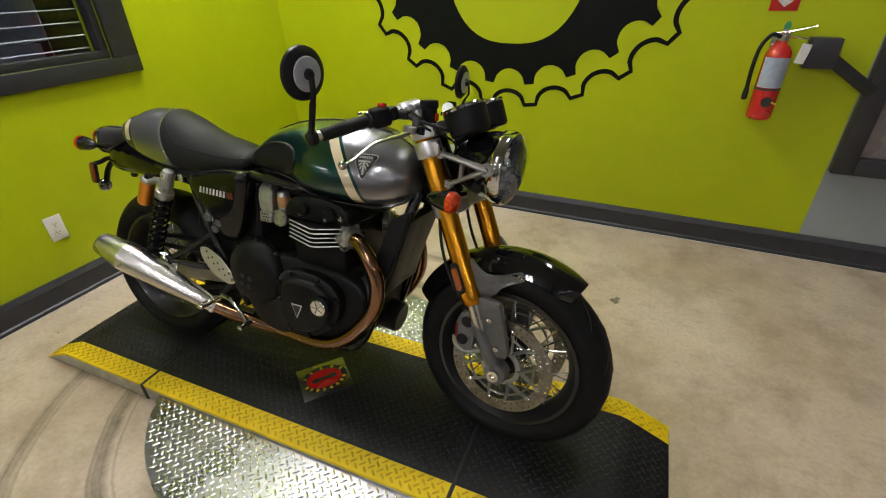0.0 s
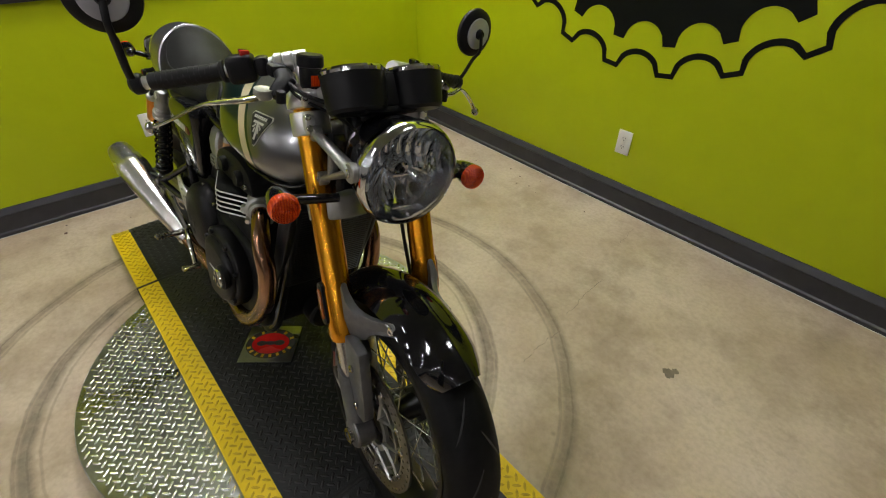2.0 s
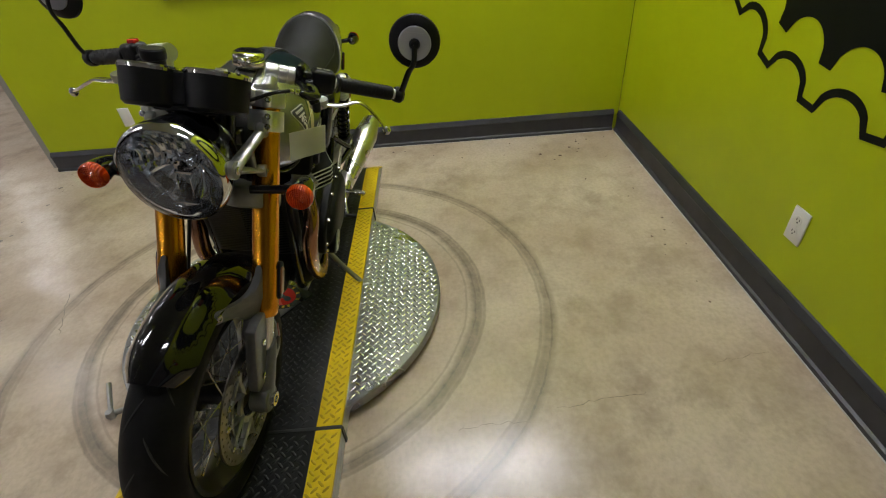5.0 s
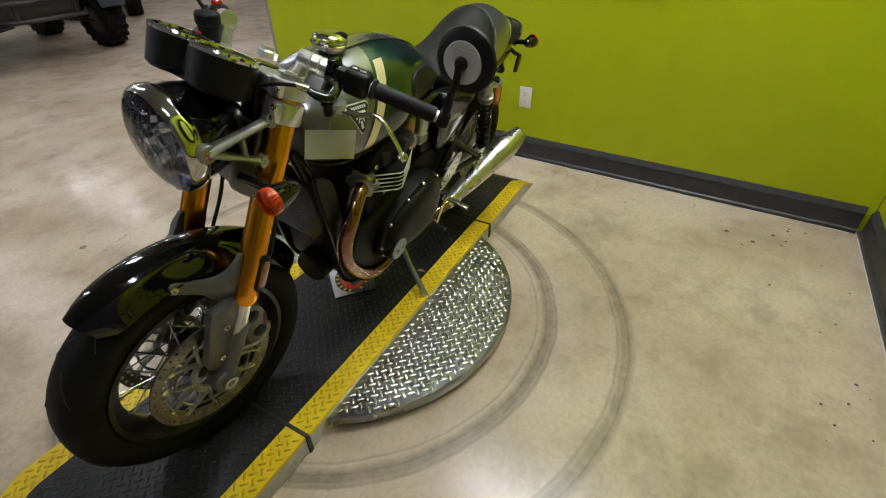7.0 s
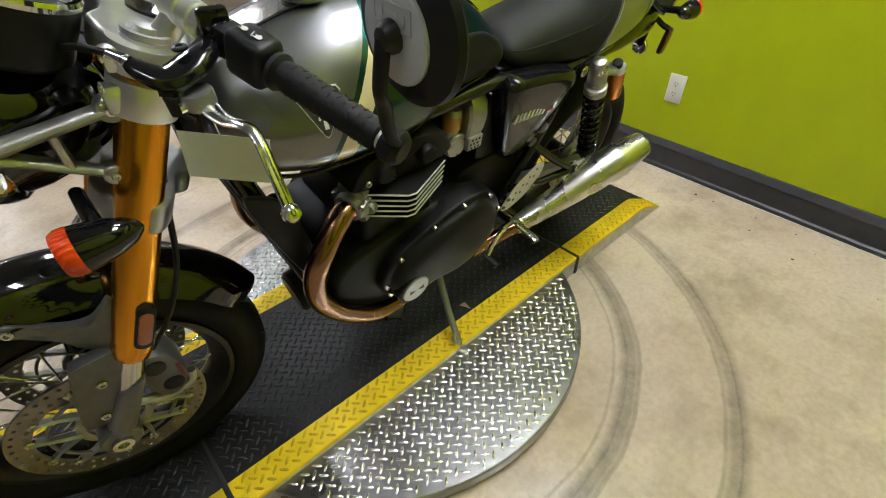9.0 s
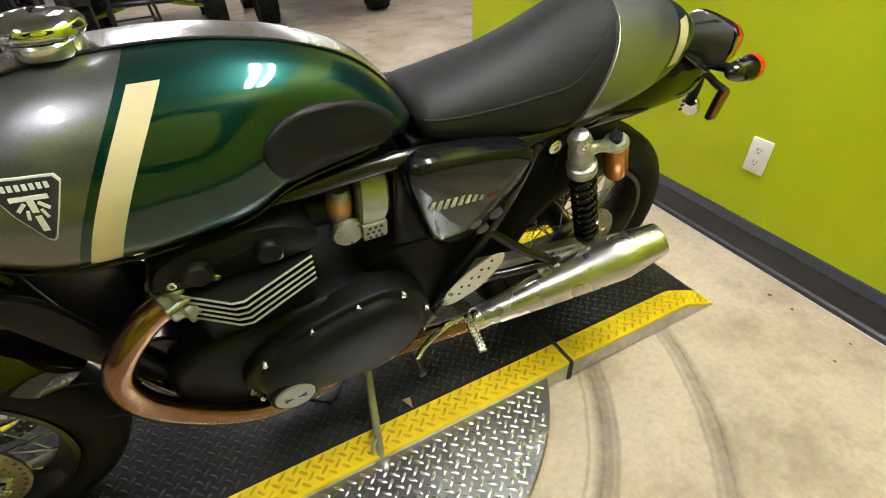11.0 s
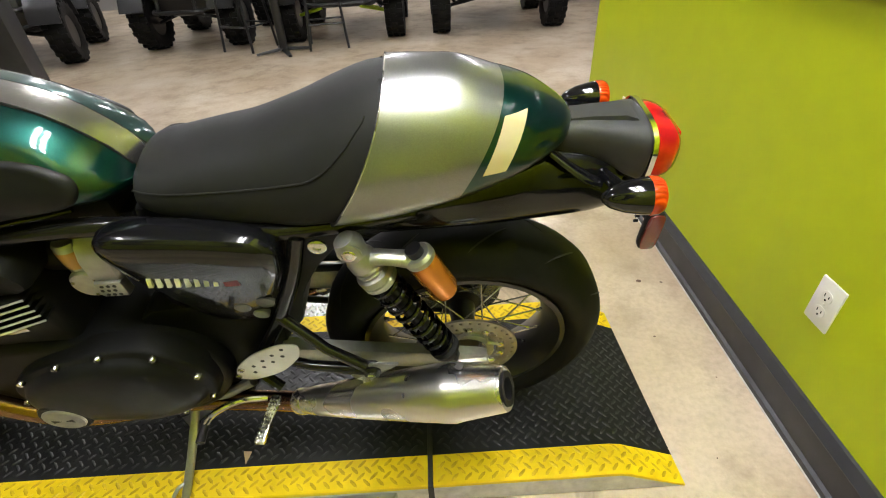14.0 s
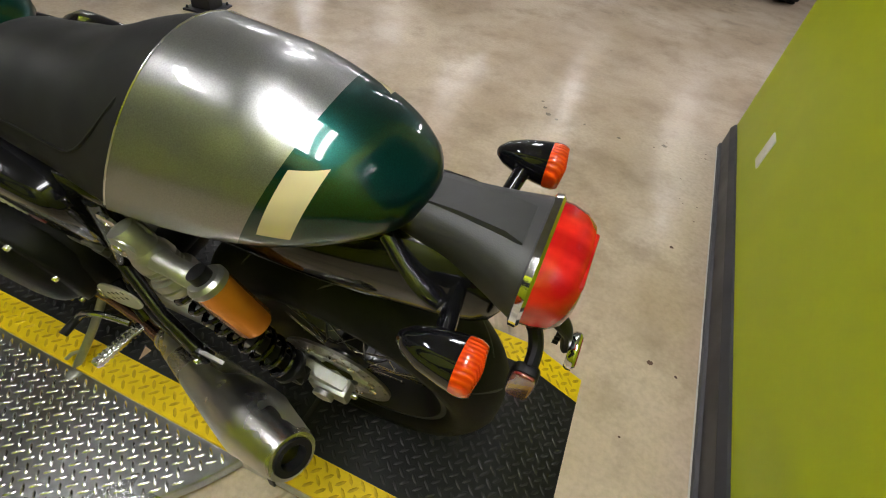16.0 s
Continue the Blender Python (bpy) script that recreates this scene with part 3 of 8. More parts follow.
def outlet(name, m, sockets=True):
    """A wall plate; its face towards +x of m."""
    bm = B()
    box(bm, (0.006, 0.072, 0.118), (0.003, 0, 0), bevel=0.0022)
    label = "white duplex power outlet on the green wall" if sockets else "blank white wall plate on the green wall"
    ob = thing(name, bm, WHITE_PLASTIC, label, "outlet" if sockets else "wall plate", m)
    for z in (0.021, -0.021) if sockets else ():
        bm = B()
        prism(bm, [(0.016 * math.cos(a) if abs(math.cos(a)) < 0.95 else 0.0152 * math.copysign(1, math.cos(a)), z + 0.0145 * math.sin(a)) for a in [TAU * k / 20 for k in range(20)]], 0.006, 0.0085, "x", bevel=0.0006, seg=1)
        sock = part("socket", bm, WHITE_PLASTIC, ob)
        for y, h in ((-0.0062, 0.008), (0.0062, 0.0065)):
            bm = B()
            box(bm, (0.0006, 0.0024, h), (0.0089, y, z + 0.003))
            part("slot", bm, SLOT, sock)
        bm = B()
        lathe(bm, [(0.0026, 0), (0.0026, 0.0006)], axis_at((0.0087, 0, z - 0.0075), (1, 0, 0)), 10)
        part("slot", bm, SLOT, sock)
    bm = B()
    lathe(bm, [(0.003, 0), (0.0025, 0.0012)], axis_at((0.006, 0, 0), (1, 0, 0)), 10)
    part("screw", bm, WHITE_PLASTIC, ob)
    return ob


outlet("power_outlet", WA @ pose(0.0, 0.087, 0.359))
outlet("power_outlet", WN @ pose(0.195, 1.785, 0.340, 0, 0, -90))
outlet("wall_plate", WA @ pose(0.0, -1.322, 0.326), False)


def extinguisher():
    x, y = 1.425, 1.71
    root = tagged(new("fire_extinguisher"), "red wall-hung fire extinguisher with a paper tag", "fire extinguisher")
    root.matrix_basis = WN @ pose(x, y, 0.728) @ Matrix.Diagonal((0.95, 0.95, 0.95, 1))
    bm = B()
    lathe(bm, [(0.0, 0.0), (0.045, 0.0), (0.054, 0.008), (0.055, 0.02), (0.055, 0.285), (0.051, 0.312), (0.038, 0.334), (0.022, 0.346), (0.018, 0.36)], seg=28)
    cyl = part("cylinder", bm, RED_ENAMEL, root)
    bm = B()
    rings_mesh(bm, [[Vector((0.0556 * math.sin(a), -0.0556 * math.cos(a), z)) for a in [lerp(-1.15, 1.15, k / 16) for k in range(17)]] for z in (0.155, 0.29)], caps=False)
    part("label", bm, LABEL_GREY, cyl, "grey printed label")
    bm = B()
    rings_mesh(bm, [[Vector((0.0557 * math.sin(a), -0.0557 * math.cos(a), z)) for a in [TAU * k / 28 for k in range(28)]] for z in (0.142, 0.152)], caps=False)
    part("band", bm, SLOT, cyl)
    bm = B()
    lathe(bm, [(0.024, 0), (0.024, 0.0012)], axis_at((0.006, -0.0548, 0.09), (0, -1, 0)), 20)
    badge = part("round_sticker", bm, SLOT, cyl)
    bm = B()
    box(bm, (0.026, 0.001, 0.008), (0.006, -0.0565, 0.094), pose(0, 0, 0, 0, 20, 0))
    part("mark", bm, YELLOW_MARK, badge)
    bm = B()
    lathe(bm, [(0.018, 0.36), (0.018, 0.39), (0.012, 0.395), (0.012, 0.41)], seg=16)
    part("valve", bm, CAST_ALU, root)
    bm = B()
    sweep(bm, spline([(-0.035, -0.01, 0.392), (0.03, -0.012, 0.402), (0.11, -0.02, 0.425)], 4), 0.008, 8, flat=0.5)
    part("handle", bm, POLISHED, root)
    bm = B()
    sweep(bm, spline([(-0.03, -0.01, 0.376), (0.03, -0.012, 0.378), (0.10, -0.02, 0.368)], 4), 0.008, 8, flat=0.5)
    part("handle", bm, POLISHED, root)
    bm = B()
    sweep(bm, spline([(-0.012, -0.01, 0.375), (-0.05, -0.015, 0.385), (-0.085, -0.02, 0.33), (-0.092, -0.02, 0.23), (-0.088, -0.02, 0.13)], 6), 0.009, 10)
    hose = part("hose", bm, GRIP_RUBBER, root)
    bm = B()
    lathe(bm, [(0.011, 0), (0.013, 0.02), (0.013, 0.05), (0.009, 0.055)], axis_at((-0.088, -0.02, 0.145), (0, 0, -1)), 14)
    part("nozzle", bm, GRIP_RUBBER, hose)
    bm = B()
    box(bm, (0.04, 0.0015, 0.085), (0.040, -0.045, 0.318), pose(0, 0, 0, 0, 8, 6))
    part("paper_tag", bm, LABEL_WHITE, root)
    bm = B()
    lathe(bm, [(0.012, 0), (0.014, 0.012), (0.006, 0.03)], Matrix.Translation((0.0, -0.004, 0.41)), 12)
    part("seal", bm, CAP_GREEN, root)
    bm = B()
    box(bm, (0.07, 0.012, 0.12), (0, 0.066, 0.33), bevel=0.003)
    box(bm, (0.02, 0.05, 0.012), (0, 0.04, 0.36), bevel=0.002)
    part("wall_bracket", bm, STEEL, root)
    bm = B()
    box(bm, (0.11, 0.003, 0.13), (1.40, 1.7835, 1.245), bevel=0.001)
    sign = thing("extinguisher_sign", bm, RED_ENAMEL, "small red sign with a white arrow on the green wall", "sign", WN)
    bm = B()
    prism(bm, [(1.40, 1.196), (1.43, 1.222), (1.413, 1.222), (1.413, 1.25), (1.387, 1.25), (1.387, 1.222), (1.37, 1.222)], 1.782, 1.7805)
    part("arrow", bm, LABEL_WHITE, sign)


extinguisher()


def framed_panel():
    """Black framed panel on the grey wall and the wall box with its arm."""
    bm = B()
    x0, z0, w = 1.80, 0.49, 0.085
    box(bm, (w, 0.05, 1.9), (x0 + w / 2, 1.76, z0 + 0.95), bevel=0.004)
    box(bm, (1.3, 0.05, w), (x0 + w + 0.65, 1.76, z0 + w / 2), bevel=0.004)
    fr = thing("framed_panel", bm, TRIM_BLACK, "black framed greyish panel mounted on the wall", "panel", WN)
    bm = B()
    box(bm, (1.3, 0.02, 1.8), (x0 + w + 0.65, 1.773, z0 + w + 0.9))
    part("panel", bm, PANEL_PINK, fr)
    bm = B()
    box(bm, (0.115, 0.07, 0.125), (1.590, 1.748, 1.020), bevel=0.004)
    arm = thing("wall_bracket", bm, TRIM_BLACK, "black steel wall box with an angled arm", "bracket", WN)
    bm = B()
    sweep(bm, [(1.620, 1.735, 1.005), (1.82, 1.735, 0.87)], 0.026, 4)
    part("arm", bm, TRIM_BLACK, arm)


framed_panel()


def column():
    bm = B()
    box(bm, (0.125, 0.125, CEIL - 0.012), (0, 0, CEIL / 2 + 0.006), bevel=0.004)
    ob = thing("steel_column", bm, TRIM_BLACK, "square black painted steel column", "column", pose(1.445, -1.75, 0, 0, 0, 8), kind="structure")
    bm = B()
    box(bm, (0.2, 0.2, 0.012), (0, 0, 0.006), bevel=0.002)
    base = part("base_plate", bm, TRIM_BLACK, ob)
    for x in (-0.08, 0.08):
        for y in (-0.08, 0.08):
            bm = B()
            lathe(bm, [(0.009, 0.012), (0.009, 0.02), (0.005, 0.028)], Matrix.Translation((x, y, 0)), 6)
            part("bolt", bm, TRIM_BLACK, base)


column()


def ceiling_light():
    bm = B()
    box(bm, (0.32, 1.22, 0.06), (0, 0, -0.03), bevel=0.004)
    ob = thing("ceiling_light", bm, FIXTURE, "white strip light with two tubes on the ceiling, one copy an added fill", "ceiling light", pose(-0.85, 0.80, CEIL) @ Matrix.Diagonal((1.35, 1.25, 1, 1)), "ceiling lights")
    for x in (-0.08, 0.08):
        bm = B()
        box(bm, (0.075, 1.16, 0.03), (x, 0, -0.076), bevel=0.008)
        part("diffuser", bm, DIFFUSER, ob)
    return ob


lamp = ceiling_light()
# the first copy serves only as added fill light
for x, y, size in LAMPS_AND_FILL:
    copy_thing(lamp, pose(x, y, CEIL) @ Matrix.Diagonal((size, size, 1, 1)))


def crack(points, width=0.0009):
    rows = spline([(x, y, 0) for x, y in points], 8)
    bm = B()
    left, right = [], []
    for i, p in enumerate(rows):
        t = (rows[min(i + 1, len(rows) - 1)] - rows[max(i - 1, 0)]).normalized()
        nrm = Vector((-t.y, t.x, 0))
        p = p + nrm * random.uniform(-0.006, 0.006)
        w = width * random.uniform(0.4, 1.3) * (0.3 if i in (0, len(rows) - 1) else 1)
        left.append(bm.verts.new((p.x + nrm.x * w, p.y + nrm.y * w, 0.0006)))
        right.append(bm.verts.new((p.x - nrm.x * w, p.y - nrm.y * w, 0.0006)))
    for i in range(len(rows) - 1):
        bm.faces.new((left[i], right[i], right[i + 1], left[i + 1]))
    part("crack", bm, CRACK, floor, "hairline crack in the concrete")


crack([(0.41, 1.66), (0.43, 1.52), (0.44, 1.46)], 0.0006)
crack([(0.526, 1.216), (0.535, 1.09), (0.554, 0.932)], 0.0008)
crack([(0.589, 0.843), (0.587, 0.74), (0.599, 0.626)], 0.0008)
crack([(-0.107, -1.25), (-0.03, -1.256), (0.061, -1.258)], 0.0012)
crack([(0.167, -1.251), (0.26, -1.23), (0.363, -1.202)], 0.0016)
crack([(-0.23, -1.05), (-0.1, -1.0), (0.03, -0.94)], 0.002)


def stain(x, y, r, material):
    bm = B()
    n = 18
    bm.faces.new([bm.verts.new((x + r * (0.7 + 0.5 * random.random()) * math.cos(TAU * k / n), y + r * (0.7 + 0.5 * random.random()) * math.sin(TAU * k / n), 0.0005)) for k in range(n)])
    part("stain", bm, material, floor, "dark stain on the concrete")


for x, y, r in ((0.955, 0.968, 0.022), (0.965, 0.99, 0.012), (-0.70, -1.80, 0.012), (-0.73, -1.74, 0.016), (-0.78, -1.71, 0.01), (-0.67, -1.86, 0.009), (-1.1, -1.72, 0.01), (-1.32, -1.78, 0.014), (-0.92, -1.75, 0.008), (0.35, -1.33, 0.016)):
    stain(x, y, r, CRACK)
for x, y, r in ((-1.17, 1.25, 0.010), (-1.30, 1.50, 0.008), (-1.23, 1.44, 0.009), (-1.13, 1.36, 0.010), (-1.32, 1.57, 0.006), (-1.20, 1.49, 0.006), (-1.39, 0.35, 0.007), (-1.37, -0.45, 0.009), (-1.40, -1.02, 0.008), (-1.22, 0.78, 0.006)):
    stain(x, y, r, LITTER)
for k in range(46):
    along, off = random.uniform(-1.85, 1.7), 0.045 + 0.30 * random.random() ** 2.2
    x, y = (-1.47 + along * 0.0523 + off, along) if k % 3 else (-1.3 + 2.9 * random.random(), 1.74 - off)
    stain(x, y, random.uniform(0.002, 0.006), LITTER)


# ---- the turntable with its deck ----
def treads(inside, pitch, bounds, z, turn=0.0):
    """Raised lozenges of tread plate, in crossing rows."""
    verts, faces = [], []
    x0, x1, y0, y1 = bounds
    half, wide, top, high = pitch * 0.62, pitch * 0.17, pitch * 0.36, 0.0030
    ct, st = math.cos(turn), math.sin(turn)
    n = int(max(x1 - x0, y1 - y0) / pitch) + 4
    cx, cy = (x0 + x1) / 2, (y0 + y1) / 2
    for i in range(-n, n + 1):
        for j in range(-n, n + 1):
            gx, gy = i * pitch, j * pitch
            px, py = cx + gx * ct - gy * st, cy + gx * st + gy * ct
            if not inside(px, py):
                continue
            a = turn + (0 if (i + j) % 2 else math.pi / 2)
            c, s = math.cos(a), math.sin(a)
            k = len(verts)
            for u, v, h in ((-half, 0, 0), (-half * 0.5, -wide, 0), (half * 0.5, -wide, 0), (half, 0, 0), (half * 0.5, wide, 0), (-half * 0.5, wide, 0), (-top, 0, high), (top, 0, high)):
                verts.append((px + u * c - v * s, py + u * s + v * c, z + h))
            faces += [(k, k + 1, k + 6), (k + 1, k + 2, k + 7, k + 6), (k + 2, k + 3, k + 7), (k + 3, k + 4, k + 7), (k + 4, k + 5, k + 6, k + 7), (k + 5, k, k + 6)]
    return verts, faces


def tread_part(name, inside, pitch, bounds, z, material, parent, label, turn=radians(45)):
    v, f = treads(inside, pitch, bounds, z, turn)
    me = bpy.data.meshes.new(name)
    me.from_pydata(v, [], f)
    me.materials.append(material)
    me.shade_smooth()
    ob = new(name, me)
    ob.parent = parent
    return tagged(ob, label, kind="stuff")


DECK, DISC_Z, HALF_W, BAND = 0.075, 0.054, 0.290, 0.0735
DISC_R, PITCH = 0.598, 0.0215


def turntable():
    root = tagged(new("turntable"), "motorcycle turntable with a tread plate disc and yellow-edged black deck", "turntable")
    bm = B()
    lathe(bm, [(0.0, 0.012), (DISC_R - 0.02, 0.012), (DISC_R - 0.004, 0.014), (DISC_R, 0.020), (DISC_R, DISC_Z - 0.003), (DISC_R - 0.003, DISC_Z), (0.0, DISC_Z)], seg=120)
    disc = part("disc", bm, ALU_PLATE, root, "round bare aluminium tread plate")
    tread_part("disc_treads", lambda x, y: math.hypot(x, y) < DISC_R - 0.014 and abs(y) > HALF_W + 0.01, PITCH, (-0.62, 0.62, -0.62, 0.62), DISC_Z - 0.0001, TREAD_ALU, disc, "raised lozenges")
    for a in (20, 65, 100, 160, 200, 250, 300, 340):
        bm = B()
        x, y = (DISC_R - 0.05) * math.cos(radians(a)), (DISC_R - 0.05) * math.sin(radians(a))
        lathe(bm, [(0.006, DISC_Z), (0.005, DISC_Z + 0.0016), (0.0, DISC_Z + 0.002)], Matrix.Translation((x, y, 0)), 12)
        part("screw", bm, STEEL, disc)
    bm = B()
    lathe(bm, [(DISC_R - 0.05, 0.0), (DISC_R - 0.05, 0.012)], seg=60)
    part("base_ring", bm, SEAM_RUBBER, root)
    # deck: middle plate and two end plates that fold down to the floor
    ends = 0.600
    bm = B()
    box(bm, (2 * ends - 0.010, 2 * HALF_W - 2 * BAND, 0.012), (0, 0, DECK - 0.006), bevel=0.001)
    box(bm, (2 * ends - 0.010, 2 * HALF_W - 0.02, DECK - 0.025), (0, 0, (DECK - 0.013) / 2))
    mid = part("deck_plate", bm, DECK_BLACK, root, "black coated tread plate")
    tread_part("deck_treads", lambda x, y: abs(x) < ends - 0.02 and abs(y) < HALF_W - BAND - 0.006, PITCH, (-0.62, 0.62, -0.3, 0.3), DECK - 0.0001, TREAD_BLACK, mid, "black raised lozenges")

    def edge_strip(x0, x1, s, parent):
        prof = [(HALF_W - BAND, DECK), (HALF_W - 0.002, DECK), (HALF_W, DECK - 0.002), (HALF_W, DECK - 0.012), (HALF_W - BAND, DECK - 0.012)]
        bm = B()
        rings_mesh(bm, [[Vector((x, s * y, z)) for y, z in prof] for x in (x0, x1)])
        strip = part("edge_strip", bm, DECK_YELLOW, parent, "yellow painted edge strip", angle=20)
        tread_part("strip_treads", lambda x, y: x0 + 0.01 < x < x1 - 0.01 and HALF_W - BAND + 0.008 < s * y < HALF_W - 0.009, PITCH, (-0.62, 0.62, -0.3, 0.3), DECK - 0.0001, TREAD_YELLOW, strip, "yellow raised lozenges")
        bm = B()
        box(bm, (x1 - x0, 0.004, DECK - 0.014), ((x0 + x1) / 2, s * (HALF_W - 0.003), (DECK - 0.012) / 2))
        part("side_plate", bm, ALU_EDGE, strip, "bare aluminium side plate")

    for s in (-1, 1):
        edge_strip(-ends + 0.005, ends - 0.005, s, mid)
    for e in (-1, 1):
        x0, x1, x2 = ends + 0.007, 1.040, 1.190
        t = 0.010

        def slope(x):
            return DECK if x < x1 else lerp(DECK, 0.008, (x - x1) / (x2 - x1))

        def slab(name, y0, y1, material, parent, label):
            bm = B()
            rings = []
            for x in (x0, x1 - 0.012, x1 + 0.012, x2):
                z = slope(x)
                rings.append([Vector((e * x, y0, z - t * (0.6 if x == x2 else 1))), Vector((e * x, y1, z - t * (0.6 if x == x2 else 1))), Vector((e * x, y1, z)), Vector((e * x, y0, z))])
            rings_mesh(bm, rings)
            return part(name, bm, material, parent, label, angle=20)
        ramp = slab("ramp_plate", -HALF_W + BAND, HALF_W - BAND, DECK_BLACK, root, "black coated ramp plate")
        v, f = treads(lambda x, y: x0 + 0.012 < x < x2 - 0.014 and abs(y) < HALF_W - BAND - 0.006, PITCH, (0.6, 1.2, -0.3, 0.3), 0.0, radians(45))
        me = bpy.data.meshes.new("ramp_treads")
        me.from_pydata([(e * x, y, slope(x) + z - 0.0001) for x, y, z in v], [], [q[::-1] if e < 0 else q for q in f])
        me.materials.append(TREAD_BLACK)
        me.shade_smooth()
        ob = new("ramp_treads", me)
        ob.parent = ramp
        tagged(ob, "black raised lozenges", kind="stuff")
        for s in (-1, 1):
            lo, hi = sorted((s * (HALF_W - BAND + 0.0005), s * HALF_W))
            strip = slab("ramp_strip", lo, hi, DECK_YELLOW, ramp, "yellow painted ramp edge")
            v, f = treads(lambda x, y: x0 + 0.012 < x < x2 - 0.014 and HALF_W - BAND + 0.008 < s * y < HALF_W - 0.009, PITCH, (0.6, 1.2, -0.3, 0.3), 0.0, radians(45))
            me = bpy.data.meshes.new("strip_treads")
            me.from_pydata([(e * x, y, slope(x) + z - 0.0001) for x, y, z in v], [], [q[::-1] if e < 0 else q for q in f])
            me.materials.append(TREAD_YELLOW)
            me.shade_smooth()
            ob = new("strip_treads", me)
            ob.parent = strip
            tagged(ob, "yellow raised lozenges", kind="stuff")
            bm = B()
            y = s * (HALF_W - 0.003)
            prism(bm, [(e * x0, 0.006), (e * (x2 - 0.01), 0.002), (e * (x2 - 0.012), 0.006), (e * x1, DECK - 0.011), (e * x0, DECK - 0.011)], y - 0.002, y + 0.002)
            part("side_plate", bm, ALU_EDGE, ramp, "bare aluminium side plate")
        bm = B()
        box(bm, (0.013, 2 * HALF_W + 0.006, 0.012), (e * (ends + 0.001), 0, DECK - 0.004), bevel=0.003)
        for s in (-1, 1):
            box(bm, (0.013, 0.006, DECK - 0.01), (e * (ends + 0.001), s * (HALF_W + 0.001), DECK / 2 - 0.002))
        part("seal", bm, SEAM_RUBBER, root, "black rubber strip over the joint")
    # foot lever at the rim
    bm = B()
    rod(bm, (0.33, -0.56, 0.03), (0.455, -0.485, 0.028), 0.008, seg=10)
    lathe(bm, [(0.0, -0.016), (0.012, -0.014), (0.016, 0), (0.012, 0.014), (0.0, 0.016)], Matrix.Translation((0.455, -0.485, 0.03)), 14)
    rod(bm, (0.455, -0.485, 0.03), (0.43, -0.42, 0.03), 0.009, seg=10)
    part("lock_lever", bm, CAST_ALU, root, "short steel locking lever at the rim")
    return root


turntable()
bm = B()
prism(bm, [(-0.149, 0.178), (-0.170, 0.180), (-0.164, 0.212)], DECK + 0.0022, DECK + 0.0030, "z")
thing("sticker", bm, TAN_PAPER, "small tan triangular sticker on the black deck", "sticker")


def badge():
    """The maker's square plate on the deck: a red oval with a dark figure and yellow bars."""
    m = pose(0.012, -0.018, DECK + 0.0045, 0, 0, 49)
    bm = B()
    box(bm, (0.178, 0.158, 0.003), bevel=0.001)
    ob = thing("maker_plate", bm, ALU_PLATE, "square aluminium plate with a red oval emblem", "plate", m)
    def oval(a, b, z, n=40):
        return [Vector((a * math.cos(TAU * k / n), b * math.sin(TAU * k / n), z)) for k in range(n)]
    bm = B()
    rings_mesh(bm, [oval(0.083, 0.064, 0.0014), oval(0.083, 0.064, 0.0024)])
    part("black_oval", bm, SLOT, ob)
    bm = B()
    rings_mesh(bm, [oval(0.063, 0.045, 0.0022), oval(0.063, 0.045, 0.0030)])
    part("red_oval", bm, RED_ENAMEL, ob)
    bm = B()
    for x, w, h in ((-0.03, 0.034, 0.022), (0.0, 0.05, 0.016), (0.03, 0.034, 0.024)):
        rings_mesh(bm, [[Vector((x + w / 2 * math.cos(TAU * k / 14), h / 2 * math.sin(TAU * k / 14) + 0.004 * math.sin(x * 90), z)) for k in range(14)] for z in (0.0028, 0.0034 + abs(x) * 0.004)])
    part("figure", bm, SLOT, ob)
    for k in range(13):
        a = lerp(math.pi * 0.86, math.pi * 0.14, k / 4) if k < 5 else lerp(math.pi * 1.12, math.pi * 1.88, (k - 5) / 7)
        bm = B()
        box(bm, (0.009, 0.013, 0.0008), (0.073 * math.cos(a), 0.0545 * math.sin(a), 0.0027), Matrix())
        for v in bm.verts:
            c = Vector((0.073 * math.cos(a), 0.0545 * math.sin(a), 0))
            v.co = c + Matrix.Rotation(a - math.pi / 2, 3, "Z") @ (v.co - c)
        part("bar", bm, YELLOW_MARK, ob)


badge()

# ---- the motorcycle ----
BIKE = pose(-0.022, 0.008, DECK + 0.0015, 0, 0, 0.0) @ pose(0, 0, 0, -12.1, 0, 0)
bike = tagged(new("motorcycle"), "green and silver cafe racer motorcycle leaning on its side stand", "motorcycle")
bike.matrix_basis = BIKE
RAKE = radians(22.8)
STEM = Vector((0.42, 0, 0.89))
STEER_AXIS = Vector((-math.sin(RAKE), 0, math.cos(RAKE)))
STEER = Matrix.Translation(STEM) @ Matrix.Rotation(radians(-6.4), 4, STEER_AXIS) @ Matrix.Translation(-STEM)
SIDES = (1, -1)


def bp(name, bm, material, label="", parent=None, m=None, angle=35):
    return part(name, bm, material, parent or bike, label, m, angle)


def fp(name, bm, material, label="", parent=None, angle=35):
    """A part of the steered front."""
    return part(name, bm, material, parent or bike, label, STEER if parent is None else None, angle)


def bolt(parent, p, d, r=0.006, h=0.004, material=None):
    bm = B()
    lathe(bm, [(r, 0), (r, h * 0.7), (r * 0.8, h), (r * 0.45, h), (r * 0.4, h * 0.5), (0.0, h * 0.5)], axis_at(p, d), 12)
    return part("bolt", bm, material or STEEL, parent)


